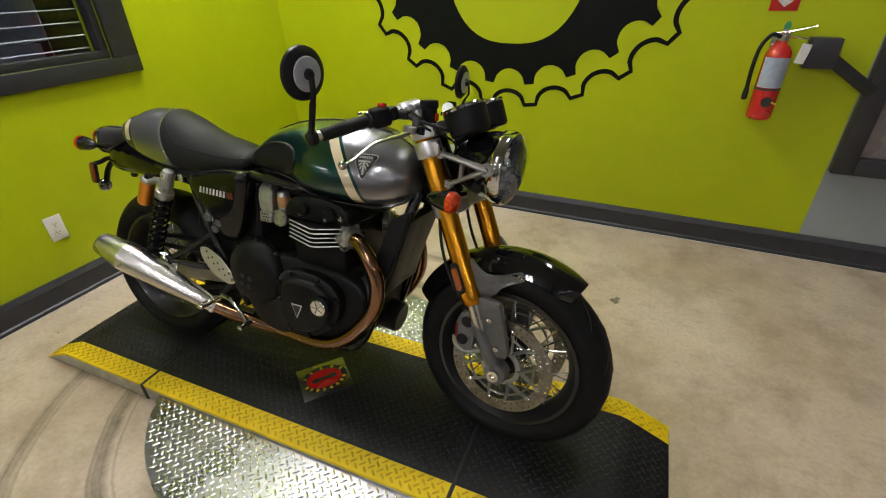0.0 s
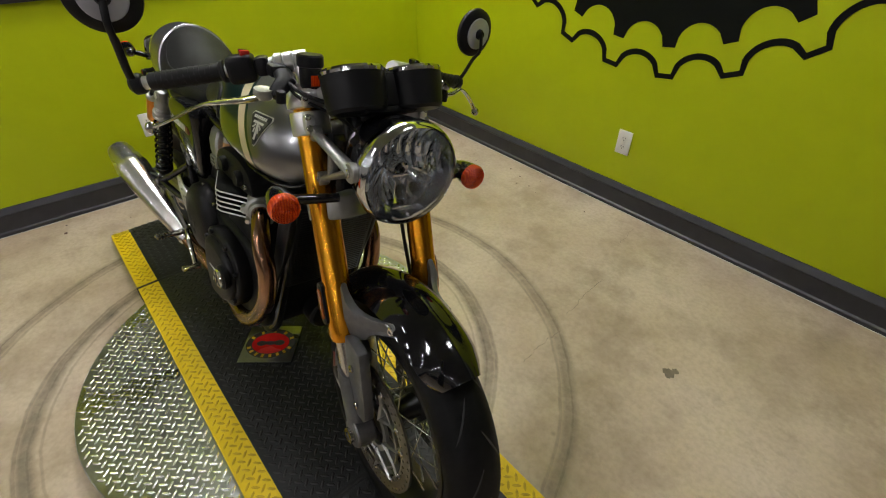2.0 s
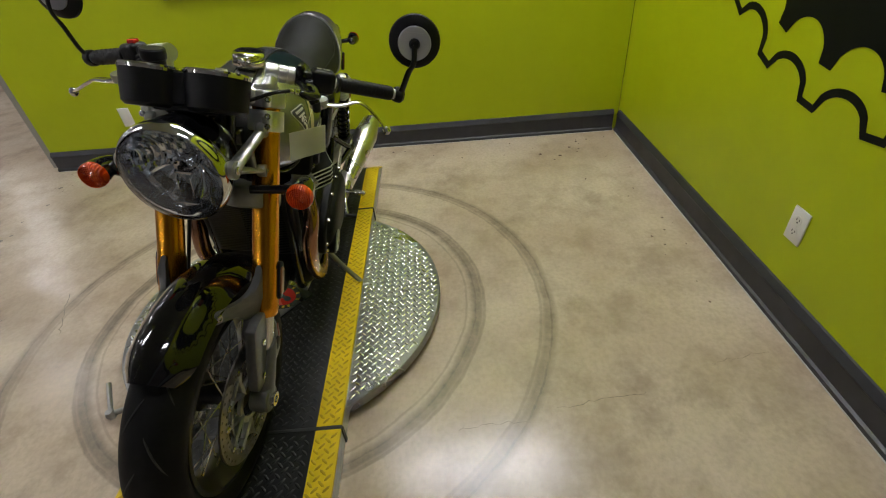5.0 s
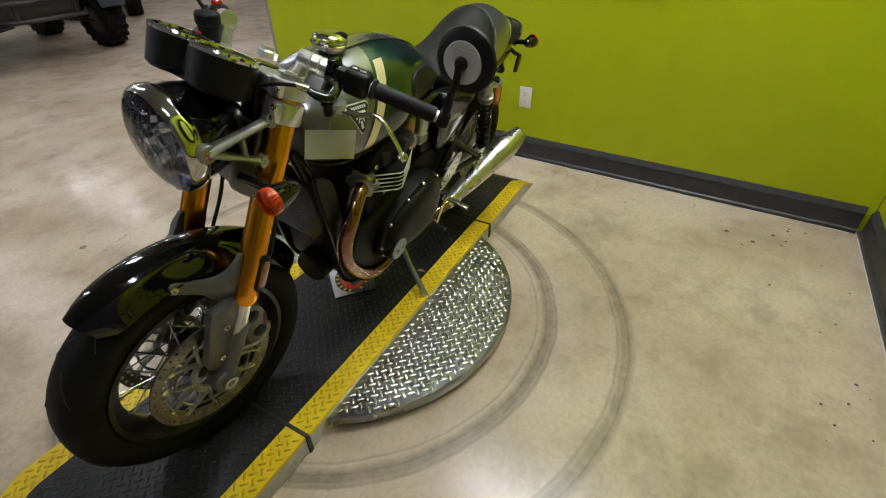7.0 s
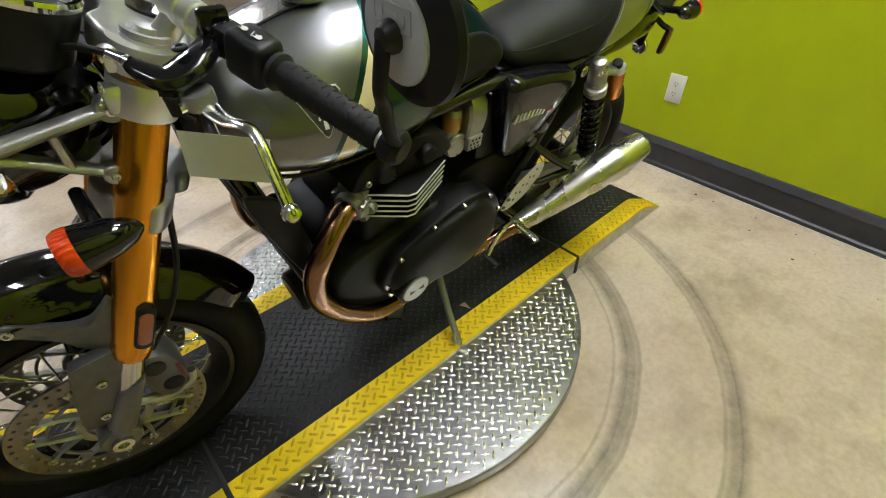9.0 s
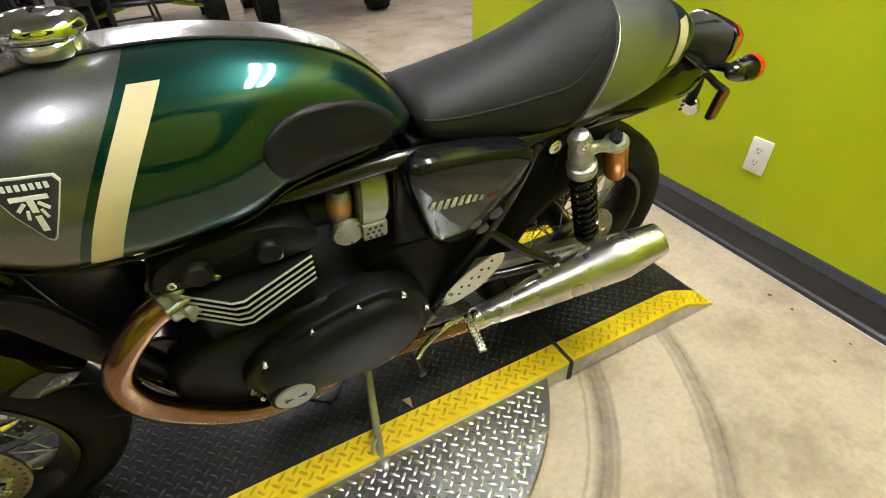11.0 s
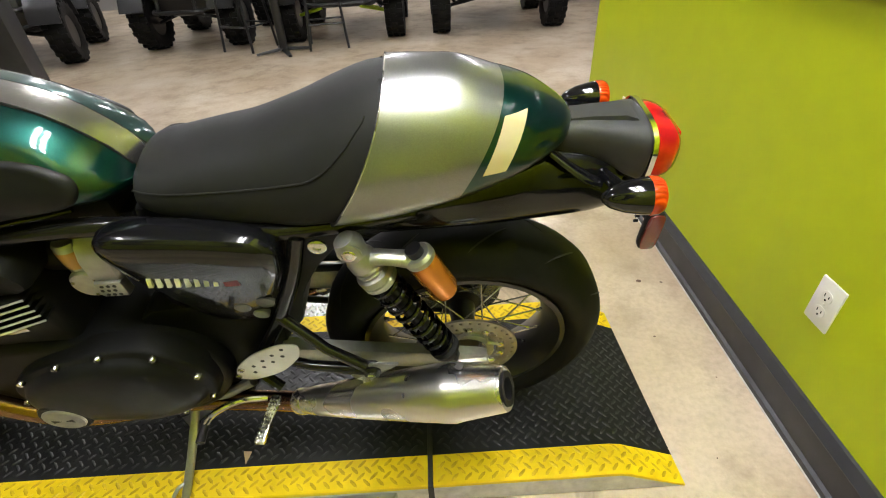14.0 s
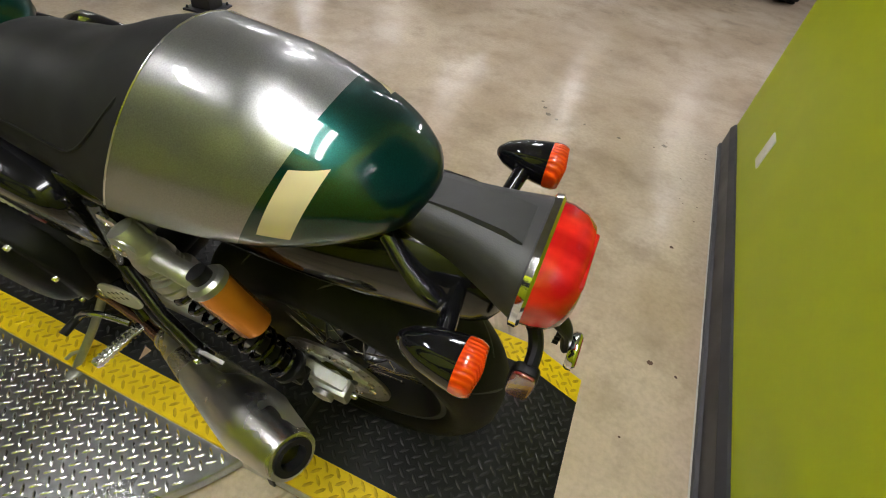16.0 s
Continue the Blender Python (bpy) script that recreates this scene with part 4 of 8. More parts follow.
# wheels
def wheel(name, m, r_out, width, rim_r, discs, hub_w):
    """Wire wheel; axle along y of m."""
    ax = axis_at((0, 0, 0), (0, 1, 0))
    bm = B()
    lathe(bm, [(0.012, -hub_w), (0.030, -hub_w), (0.034, -hub_w * 0.75), (0.046, -hub_w * 0.7), (0.046, -hub_w * 0.6), (0.030, -hub_w * 0.5), (0.027, 0), (0.030, hub_w * 0.5), (0.046, hub_w * 0.6), (0.046, hub_w * 0.7), (0.034, hub_w * 0.75), (0.030, hub_w), (0.012, hub_w)], ax, 32)
    hub = part(name, bm, RIM_BLACK, bike, "black wire-spoked wheel", m)
    # tyre with a round crown
    prof = []
    n = 16
    for k in range(n + 1):
        a = lerp(-1.0, 1.0, k / n)
        y = math.copysign(abs(a) ** 0.9, a) * width / 2
        crown = width * 0.30
        prof.append((r_out - crown * (abs(a) ** 2.6), y))
    bead = rim_r + 0.004
    prof = [(bead, -width * 0.36), (lerp(bead, prof[0][0], 0.5), -width * 0.485)] + prof + [(lerp(bead, prof[-1][0], 0.5), width * 0.485), (bead, width * 0.36)]
    prof += [(bead - 0.004, width * 0.3), (bead - 0.004, -width * 0.3)]
    bm = B()
    rings = [[ax @ Vector((r * math.cos(TAU * k / 72), r * math.sin(TAU * k / 72), h)) for k in range(72)] for r, h in prof]
    rings_mesh(bm, rings, closed=True)
    tyre = part("tyre", bm, TYRE, hub, "black road tyre", angle=50)
    # grooves of the tread as slim sunk cuts
    gv = B()
    seg = 14 if width < 0.14 else 12
    for k in range(seg):
        for s in SIDES:
            a0 = TAU * (k + (0.5 if s > 0 else 0)) / seg
            pts = []
            for j in range(7):
                f = j / 6
                yy = s * lerp(0.10, 0.74, f) * width / 2
                a = abs(yy) / (width / 2)
                rr = r_out - width * 0.30 * (a ** 2.6) + 0.0003
                ang = a0 + 0.26 * f
                pts.append(ax @ Vector((rr * math.cos(ang), rr * math.sin(ang), yy)))
            sweep(gv, pts, [0.0008, 0.0018, 0.0022, 0.0022, 0.0022, 0.0018, 0.0006], 5)
    part("tread_pattern", gv, SLOT, tyre)
    # rim
    bm = B()
    w = width * 0.40
    pr = [(rim_r + 0.004, -w), (rim_r + 0.004, -w + 0.006), (rim_r - 0.008, -w + 0.010), (rim_r - 0.022, -w * 0.35), (rim_r - 0.026, 0), (rim_r - 0.022, w * 0.35), (rim_r - 0.008, w - 0.010), (rim_r + 0.004, w - 0.006), (rim_r + 0.004, w),
          (rim_r - 0.006, w), (rim_r - 0.016, w - 0.012), (rim_r - 0.032, w * 0.3), (rim_r - 0.034, 0), (rim_r - 0.032, -w * 0.3), (rim_r - 0.016, -w + 0.012), (rim_r - 0.006, -w)]
    rings = [[ax @ Vector((r * math.cos(TAU * k / 64), r * math.sin(TAU * k / 64), h)) for k in range(64)] for r, h in pr]
    rings_mesh(bm, rings, closed=True)
    part("rim", bm, RIM_BLACK, hub, "black rim", angle=40)
    # spokes: crossing pairs to each flange
    first = {}
    count = 32
    for k in range(count):
        s = 1 if k % 2 else -1
        lean = 0.42 if (k // 2) % 2 else -0.42
        a = TAU * k / count
        key = (s, lean)
        if key not in first:
            bm = B()
            p0 = Vector((0.044 * math.sin(-lean * 2.2), s * hub_w * 0.65, 0.044 * math.cos(lean * 2.2)))
            p1 = Vector((0, s * 0.008, rim_r - 0.030))
            sweep(bm, [p0, p1], 0.0019, 6)
            rod(bm, p1 - (p1 - p0).normalized() * 0.014, p1 + (p1 - p0).normalized() * 0.004, 0.0034, seg=6)
            first[key] = part("spoke", bm, STEEL, hub, "steel spoke", Matrix.Rotation(a, 4, "Y"))
        else:
            again(first[key], Matrix.Rotation(a, 4, "Y"))
    for y, r0, r1, arms in discs:
        bm = B()
        at = axis_at((0, y, 0), (0, 1, 0))
        ring_plate(bm, r0, r1, 0.005, 2, 46 if r1 > 0.13 else 34, 0.0036, at)
        disc = part("brake_disc", bm, DISC_STEEL, hub, "drilled steel brake disc")
        bm = B()
        lathe(bm, [(0.046, -0.004), (0.060, -0.004), (0.060, 0.004), (0.046, 0.004), (0.046, -0.004)], at, 32, caps=False)
        part("disc_carrier", bm, CAST_ALU, hub, "cast alloy disc carrier")
        # open lattice between hub and rotor: forked arms, a thin inner ring and short ties
        mid = lerp(0.060, r0, 0.66)
        bm = B()
        ring_line = [at @ Vector((mid * math.cos(TAU * k / 48), mid * math.sin(TAU * k / 48), 0)) for k in range(49)]
        sweep(bm, ring_line, 0.0042, 6, flat=0.7)
        part("lattice_ring", bm, DISC_STEEL, disc)
        for k in range(arms):
            a = TAU * k / arms
            for da in (-0.5, 0.5):
                step = da * TAU / arms * 0.62
                bm = B()
                p0 = at @ Vector((0.054 * math.cos(a), 0.054 * math.sin(a), 0))
                pm = at @ Vector((mid * math.cos(a + step * 0.7), mid * math.sin(a + step * 0.7), 0))
                p1 = at @ Vector(((r0 + 0.004) * math.cos(a + step), (r0 + 0.004) * math.sin(a + step), 0))
                sweep(bm, [p0, pm, p1], [0.0105, 0.0080, 0.0095], 6, flat=0.42)
                part("carrier_arm", bm, CAST_ALU, disc)
                bm = B()
                lathe(bm, [(0.0085, 0), (0.0085, 0.007), (0.006, 0.009), (0.0, 0.009)], axis_at(p1 - Vector((0, math.copysign(0.002, y), 0)), (0, math.copysign(1, y), 0)), 12)
                part("disc_bobbin", bm, STEEL, disc)
    return hub


AXLE_F, AXLE_R = Vector((0.694, 0, 0.295)), Vector((-0.674, 0, 0.300))
wheel("front_wheel", STEER @ Matrix.Translation(AXLE_F), 0.2945, 0.119, 0.213, ((0.074, 0.116, 0.152, 6), (-0.074, 0.116, 0.152, 6)), 0.062)
wheel("rear_wheel", Matrix.Translation(AXLE_R), 0.299, 0.157, 0.210, ((0.078, 0.072, 0.110, 5),), 0.068)

# fork
F_TOP, F_LOW = Vector((0.428, 0, 0.945)), Vector((0.606, 0, 0.487))
F_DIR = (F_LOW - F_TOP).normalized()


def on_fork(z, y=0.0, off=0.0):
    f = (z - F_TOP.z) / (F_LOW.z - F_TOP.z)
    p = F_TOP + (F_LOW - F_TOP) * f + Vector((math.cos(RAKE), 0, math.sin(RAKE) * 0.9)) * off
    return Vector((p.x, y, p.z))


for s in SIDES:
    y = s * 0.105
    bm = B()
    lathe(bm, [(0.0, 0), (0.0268, 0.0), (0.0276, 0.004), (0.0276, 0.365), (0.0290, 0.372), (0.0290, 0.452), (0.0295, 0.456), (0.0295, 0.470), (0.0270, 0.482), (0.0215, 0.485)], axis_at(on_fork(0.938, y), F_DIR), 32)
    leg = fp("fork_tube", bm, GOLD, "gold anodised fork tube")
    bm = B()
    lathe(bm, [(0.0, 0), (0.019, 0.0), (0.019, 0.006), (0.024, 0.006), (0.024, 0.0)][::-1], axis_at(on_fork(0.948, y), -F_DIR), 24)
    lathe(bm, [(0.024, 0), (0.024, 0.010), (0.012, 0.012), (0.010, 0.020), (0.0, 0.020)], axis_at(on_fork(0.938, y), -F_DIR), 24)
    part("fork_cap", bm, SATIN_ALU, leg, "alloy fork cap")
    bm = B()
    rod(bm, on_fork(0.492, y), on_fork(0.40, y), 0.0195, seg=24)
    part("slider", bm, STEEL, leg, "polished slider tube")
    # axle clamp casting
    foot = Vector((AXLE_F.x, y, AXLE_F.z))
    bm = B()
    rings = []
    for f, w, d in ((0.0, 0.025, 0.025), (0.15, 0.027, 0.028), (0.6, 0.027, 0.030), (1.0, 0.026, 0.030)):
        c = on_fork(0.425, y).lerp(foot + Vector((0.002, 0, -0.006)), f)
        rings.append([c + Vector((d * math.cos(TAU * k / 16), w * math.sin(TAU * k / 16), -0.35 * d * math.cos(TAU * k / 16))) for k in range(16)])
    rings_mesh(bm, rings)
    lathe(bm, [(0.030, -0.022), (0.033, -0.018), (0.033, 0.018), (0.030, 0.022)], axis_at(foot, (0, 1, 0)), 24)
    low = part("axle_clamp", bm, FORK_GREY, leg, "grey cast axle clamp")
    bm = B()
    lathe(bm, [(0.017, 0), (0.017, 0.010), (0.009, 0.010), (0.009, 0.004), (0.0, 0.004)], axis_at(foot + Vector((0, s * 0.022, 0)), (0, s, 0)), 18)
    part("axle_nut", bm, STEEL, low)
    for dx in (-0.012, 0.012):
        bolt(low, foot + Vector((dx - 0.004, s * 0.012, -0.032)), (0, 0, -1), 0.0045, 0.005)
    # mudguard stay: plate ahead of the slider with an arm to the mudguard
    bm = B()
    out = rounded([(0.624, 0.512), (0.655, 0.512), (0.680, 0.508), (0.688, 0.498), (0.706, 0.435), (0.722, 0.372), (0.720, 0.352), (0.708, 0.346), (0.680, 0.350), (0.656, 0.40), (0.628, 0.470)], 3)
    prism(bm, out, y - 0.012 - s * 0.002, y + 0.012 - s * 0.002, bevel=0.004)
    plate = fp("mudguard_stay", bm, FORK_GREY, "grey cast mudguard stay")
    bm = B()
    flat_arm = rounded([(0.588, 0.612), (0.600, 0.606), (0.622, 0.582), (0.652, 0.574), (0.690, 0.582), (0.716, 0.592), (0.730, 0.586), (0.731, 0.572), (0.720, 0.563), (0.690, 0.549), (0.672, 0.536), (0.662, 0.520), (0.640, 0.505), (0.614, 0.503), (0.598, 0.530)], 3)
    def arm_y(x):
        return lerp(0.103, 0.060, min(1, max(0, (x - 0.600) / 0.118)))
    ax0, az0 = 0.648, 0.555
    rings_mesh(bm, [[Vector((ax0 + (x - ax0) * k, s * (arm_y(x) + h), az0 + (z - az0) * k)) for x, z in flat_arm] for k, h in ((0.95, -0.006), (1.0, -0.003), (1.0, 0.003), (0.95, 0.006), (0.70, 0.0075))])
    part("stay_arm", bm, FORK_GREY, plate)
    bolt(plate, (0.719, s * 0.066, 0.578), (0.3, s, 0.1), 0.0085, 0.005)
    for x, z in ((0.662, 0.455), (0.688, 0.372)):
        bolt(plate, (x, y + s * 0.0105, z), (0, s, 0), 0.008, 0.005)
    # side reflector in its black holder
    bm = B()
    c = on_fork(0.565, y + s * 0.028, -0.008)
    m = axis_at(c, (0, s, 0))
    cap = [(math.cos(a) * 0.013, math.sin(a) * 0.013 + (0.032 if math.sin(a) > 0 else -0.032)) for a in [TAU * k / 24 for k in range(24)]]
    th = math.atan2(F_DIR.x, -F_DIR.z)
    def tilt(px, pz, k=1.0):
        px, pz = px * k, pz * k
        return (c.x + px * math.cos(th) - pz * math.sin(th), c.z + px * math.sin(th) + pz * math.cos(th))
    lo, hi = sorted((c.y - s * 0.006, c.y + s * 0.006))
    prism(bm, [tilt(*p) for p in cap], lo, hi, bevel=0.002)
    hold = part("reflector_holder", bm, SATIN_BLACK, leg)
    bm = B()
    lo, hi = sorted((c.y + s * 0.005, c.y + s * 0.009))
    prism(bm, [tilt(*p, 0.72) for p in cap], lo, hi, bevel=0.001)
    part("reflector", bm, AMBER_DULL, hold, "dull amber reflector")
    # caliper behind the leg
    bm = B()
    cc = Vector((0.600, s * 0.076, 0.385))
    body = rounded([(0.603, 0.455), (0.628, 0.425), (0.618, 0.385), (0.614, 0.345), (0.590, 0.325), (0.562, 0.350), (0.556, 0.400), (0.573, 0.445)], 4)
    lo, hi = sorted((s * 0.046, s * 0.108))
    prism(bm, body, lo, hi, bevel=0.008)
    cal = fp("brake_caliper", bm, FORK_GREY, "cast alloy radial brake caliper")
    for x, z in ((0.594, 0.425), (0.582, 0.365)):
        bm = B()
        lathe(bm, [(0.017, 0), (0.017, 0.004), (0.013, 0.006), (0.0, 0.006)], axis_at((x, s * 0.107, z), (0, s, 0)), 18)
        part("piston_cover", bm, SATIN_BLACK, cal)
    bm = B()
    box(bm, (0.008, 0.002, 0.045), (0.563, s * 0.1085, 0.39), bevel=0.0006)
    part("mark", bm, RED_MARK, cal)
    bm = B()
    sweep(bm, spline([(0.645, y * 0.95, 0.345), (0.60, y * 0.95, 0.325), (0.560, y * 0.93, 0.335), (0.552, y * 0.9, 0.36)], 4), 0.008, 8)
    part("caliper_mount", bm, CAST_ALU, cal)
    bm = B()
    sweep(bm, spline([(0.585, s * 0.088, 0.45), (0.535, s * 0.098, 0.53), (0.496, s * 0.094, 0.62), (0.474, s * 0.080, 0.72), (0.452, s * 0.055, 0.80)], 5), 0.0045, 8)
    fp("brake_hose", bm, GRIP_RUBBER, "black brake hose")


def yoke(z, w, thick, off, material, name, label):
    bm = B()
    c = on_fork(z)
    tilt = Matrix.Translation(c) @ Matrix.Rotation(-RAKE, 4, "Y")
    out = [(0.034, -w), (0.046, -w * 0.6), (0.030, -w * 0.25), (0.026, 0), (0.030, w * 0.25), (0.046, w * 0.6), (0.034, w), (-0.012, w + 0.030), (-0.040, w), (-0.055, w * 0.45), (-0.080, w * 0.28), (-0.086, 0), (-0.080, -w * 0.28), (-0.055, -w * 0.45), (-0.040, -w), (-0.012, -w - 0.030)]
    prism(bm, rounded(out, 4), -thick / 2, thick / 2, "z", bevel=0.006, seg=3)
    bmesh.ops.transform(bm, matrix=tilt, verts=bm.verts)
    return fp(name, bm, material, label)


top = yoke(0.930, 0.103, 0.030, 0, SATIN_ALU, "top_yoke", "polished alloy top yoke")
low = yoke(0.742, 0.103, 0.045, 0, CAST_ALU, "lower_yoke", "cast alloy lower yoke")
for s in SIDES:
    bm = B()
    lathe(bm, [(0.027, -0.021), (0.0345, -0.020), (0.0355, -0.017), (0.0355, 0.017), (0.0345, 0.020), (0.027, 0.021)], axis_at(on_fork(0.889, s * 0.105), F_DIR), 32)
    box(bm, (0.030, 0.018, 0.032), tuple(on_fork(0.889, s * 0.120, 0.026)), bevel=0.005)
    clamp = part("bar_clamp", bm, SATIN_ALU, top, "polished bar clamp")
    bm = B()
    lathe(bm, [(0.0268, -0.018), (0.0365, -0.016), (0.0375, -0.012), (0.0375, 0.010), (0.036, 0.014), (0.030, 0.015)], axis_at(on_fork(0.930, s * 0.105), -F_DIR), 32)
    box(bm, (0.030, 0.018, 0.026), tuple(on_fork(0.928, s * 0.119, 0.028)), bevel=0.005)
    part("yoke_ear", bm, SATIN_ALU, top, "polished yoke ear")
    for z in (0.880, 0.898, 0.928):
        bolt(clamp, tuple(on_fork(z, s * 0.124, 0.041)), (1, 0, 0.2), 0.0062, 0.004)
bm = B()
lathe(bm, [(0.020, 0), (0.020, 0.012), (0.014, 0.015), (0.012, 0.022), (0.0, 0.022)], axis_at(Vector((0.396, 0, 0.945)), STEER_AXIS), 6)
part("stem_nut", bm, SATIN_ALU, top)
bm = B()
rod(bm, STEM + STEER_AXIS * 0.05, STEM - STEER_AXIS * 0.19, 0.028, seg=20)
fp("steering_stem", bm, FRAME_BLACK)

# handlebars with their controls
for s in SIDES:
    a, b = (Vector((0.392, 0.098, 0.972)), Vector((0.286, 0.346, 0.918))) if s > 0 else (Vector((0.404, -0.094, 0.992)), Vector((0.290, -0.342, 0.928)))
    d = (b - a).normalized()
    bm = B()
    rod(bm, a, b, 0.0112, seg=18)
    lathe(bm, [(0.0, -0.004), (0.017, -0.004), (0.018, 0.0), (0.018, 0.018), (0.016, 0.020), (0.018, 0.022), (0.018, 0.036), (0.016, 0.038), (0.018, 0.040), (0.018, 0.052), (0.013, 0.056), (0.013, 0.062)], axis_at(a, d), 24)
    bar = fp("handlebar", bm, SATIN_ALU, "polished clip-on handlebar")
    bm = B()
    sweep(bm, [a + d * 0.010, a.lerp(on_fork(0.895, s * 0.105), 0.5), on_fork(0.895, s * 0.105)], [0.0135, 0.015, 0.018], 16)
    part("riser", bm, SATIN_ALU, bar)
    bm = B()
    prof = [(0.0112, 0.140), (0.0195, 0.141), (0.0195, 0.146), (0.0150, 0.150)]
    prof += [(0.0154, 0.153), (0.0158, 0.160), (0.0156, 0.21), (0.0156, 0.262)]
    prof += [(0.0150, 0.268), (0.013, 0.270), (0.0112, 0.270)]
    lathe(bm, prof, axis_at(a, d), 20)
    grip = part("grip", bm, GRIP_RUBBER, bar, "black rubber grip with short moulded ribs")
    bm = B()
    gm = axis_at(a, d)
    for k in range(11):
        for j in range(8):
            q = TAU * (j + 0.5 * (k % 2)) / 8
            box(bm, (0.0014, 0.0062, 0.0016), (0, 0, 0), gm @ Matrix.Translation((0, 0, 0.163 + k * 0.0092)) @ Matrix.Rotation(q, 4, "Z") @ Matrix.Translation((0.0156, 0, 0)))
    part("grip_texture", bm, GRIP_RUBBER, grip)
    bm = B()
    u, v, w = frame_of(d)
    m = axis_at(a + d * 0.112, d)
    box(bm, (0.040, 0.048, 0.050), (0, 0, 0), m, bevel=0.010, seg=3)
    box(bm, (0.030, 0.034, 0.026), (0, 0, -0.036), m, bevel=0.008)
    sw = part("switch_housing", bm, SATIN_BLACK, bar, "black switch housing")
    up = Vector((0.1, 0, 1))
    if s < 0:
        bm = B()
        box(bm, (0.018, 0.016, 0.010), tuple(a + d * 0.108 + up * 0.027), bevel=0.002)
        part("switch", bm, RED_ENAMEL, sw, "red stop switch")
    else:
        bm = B()
        side = d.cross(Vector((0, 0, 1))).normalized()
        lift = side.cross(d).normalized()
        top_m = Matrix.Translation(a + d * 0.112 + lift * 0.0252) @ Matrix((d, -side, lift)).transposed().to_4x4()
        for o in (-0.009, 0.009):
            lathe(bm, [(0.0022, 0.0), (0.0034, 0.0), (0.0034, 0.0008), (0.0022, 0.0008)], top_m @ Matrix.Translation((o, -0.002, 0)), 12)
            box(bm, (0.004, 0.0008, 0.0010), (o - 0.004, -0.004, 0), top_m)
            box(bm, (0.004, 0.0008, 0.0010), (o - 0.004, 0.000, 0), top_m)
        box(bm, (0.0010, 0.008, 0.0010), (0, -0.002, 0), top_m @ Matrix.Rotation(0.4, 4, "Z"))
        part("mark", bm, PALE_MARK, sw)
        bm = B()
        box(bm, (0.014, 0.018, 0.012), tuple(a + d * 0.10 + Vector((-0.024, 0, -0.006))), bevel=0.003)
        part("switch", bm, SATIN_BLACK, sw)
    # lever on its perch
    pv = Vector((0.413, 0.208, 0.922)) if s > 0 else Vector((0.440, -0.182, 0.940))
    pin = Vector((0.433, 0.207, 0.922)) if s > 0 else pv + Vector((0.018, 0.022, 0.0))
    bm = B()
    if s > 0:
        lathe(bm, [(0.0115, -0.012), (0.018, -0.011), (0.019, -0.008), (0.019, 0.008), (0.018, 0.011), (0.0115, 0.012)], axis_at(a.lerp(b, 0.235), d), 20)
        box(bm, (0.030, 0.014, 0.026), tuple(a.lerp(b, 0.235) + Vector((0.004, 0.006, 0.016))), bevel=0.005)
        sweep(bm, spline([a.lerp(b, 0.235) + Vector((0.006, 0, -0.004)), (0.402, 0.186, 0.950), (0.430, 0.199, 0.944), (0.447, 0.190, 0.950), (0.455, 0.181, 0.957)], 4), [0.014, 0.015, 0.016, 0.017, 0.018, 0.018, 0.018, 0.018, 0.018, 0.017, 0.016, 0.015, 0.014, 0.013, 0.012, 0.011, 0.009], 14, flat=0.6)
        sweep(bm, [(0.430, 0.199, 0.944), (0.434, 0.206, 0.930)], [0.013, 0.011], 12, flat=0.8)
    else:
        box(bm, (0.052, 0.030, 0.022), tuple(a + d * 0.058 + Vector((0.010, 0, -0.006))), bevel=0.006)
        sweep(bm, [a + d * 0.050, a.lerp(pv, 0.55) + Vector((0.012, 0, 0)), pv + Vector((0.010, 0.012, 0))], [0.018, 0.017, 0.013], 14, flat=0.55)
    perch = part("lever_perch", bm, COVER_BLACK if s > 0 else SATIN_BLACK, bar, "black lever perch")
    if s > 0:
        bm = B()
        lathe(bm, [(0.0, 0.0), (0.0060, 0.0), (0.0060, 0.004), (0.0045, 0.005), (0.0060, 0.006), (0.0060, 0.011), (0.0045, 0.012), (0.0045, 0.020), (0.0, 0.020)], axis_at((0.455, 0.181, 0.957), (0.62, -0.62, 0.28)), 14)
        part("cable_adjuster", bm, CHROME, perch, "bright cable adjuster")
        bolt(perch, (0.412, 0.190, 0.9655), (0.1, 0, 1), 0.0075, 0.003, SATIN_BLACK)
    bm = B()
    tip = Vector((0.386, 0.345, 0.870)) if s > 0 else Vector((0.371, -0.352, 0.875))
    knee = Vector((0.389, 0.287, 0.926)) if s > 0 else Vector((0.398, -0.278, 0.916))
    if s > 0:
        line = spline([pin, pv, pv.lerp(knee, 0.5) + Vector((0.002, 0, -0.004)), knee, knee.lerp(tip, 0.5) + Vector((0, 0.004, 0.003)), tip], 5)
    else:
        line = spline([pv, pv.lerp(knee, 0.35) + Vector((0.006, 0, 0.0)), pv.lerp(knee, 0.75) + Vector((0.004, 0, 0.002)), knee, tip.lerp(knee, 0.3) + Vector((0.006, 0, 0)), tip], 4)
    n = len(line)
    sweep(bm, line, [lerp(0.0135, 0.0062, min(1, i / (n * 0.6))) for i in range(n)], 12, flat=0.5)
    lathe(bm, [(0.0, -0.010), (0.004, -0.0092), (0.0075, -0.0066), (0.0098, 0), (0.0075, 0.0066), (0.004, 0.0092), (0.0, 0.010)], axis_at(tip, (0, 0, 1)), 18)
    lev = part("lever", bm, POLISHED, bar, "polished ball-end lever")
    bm = B()
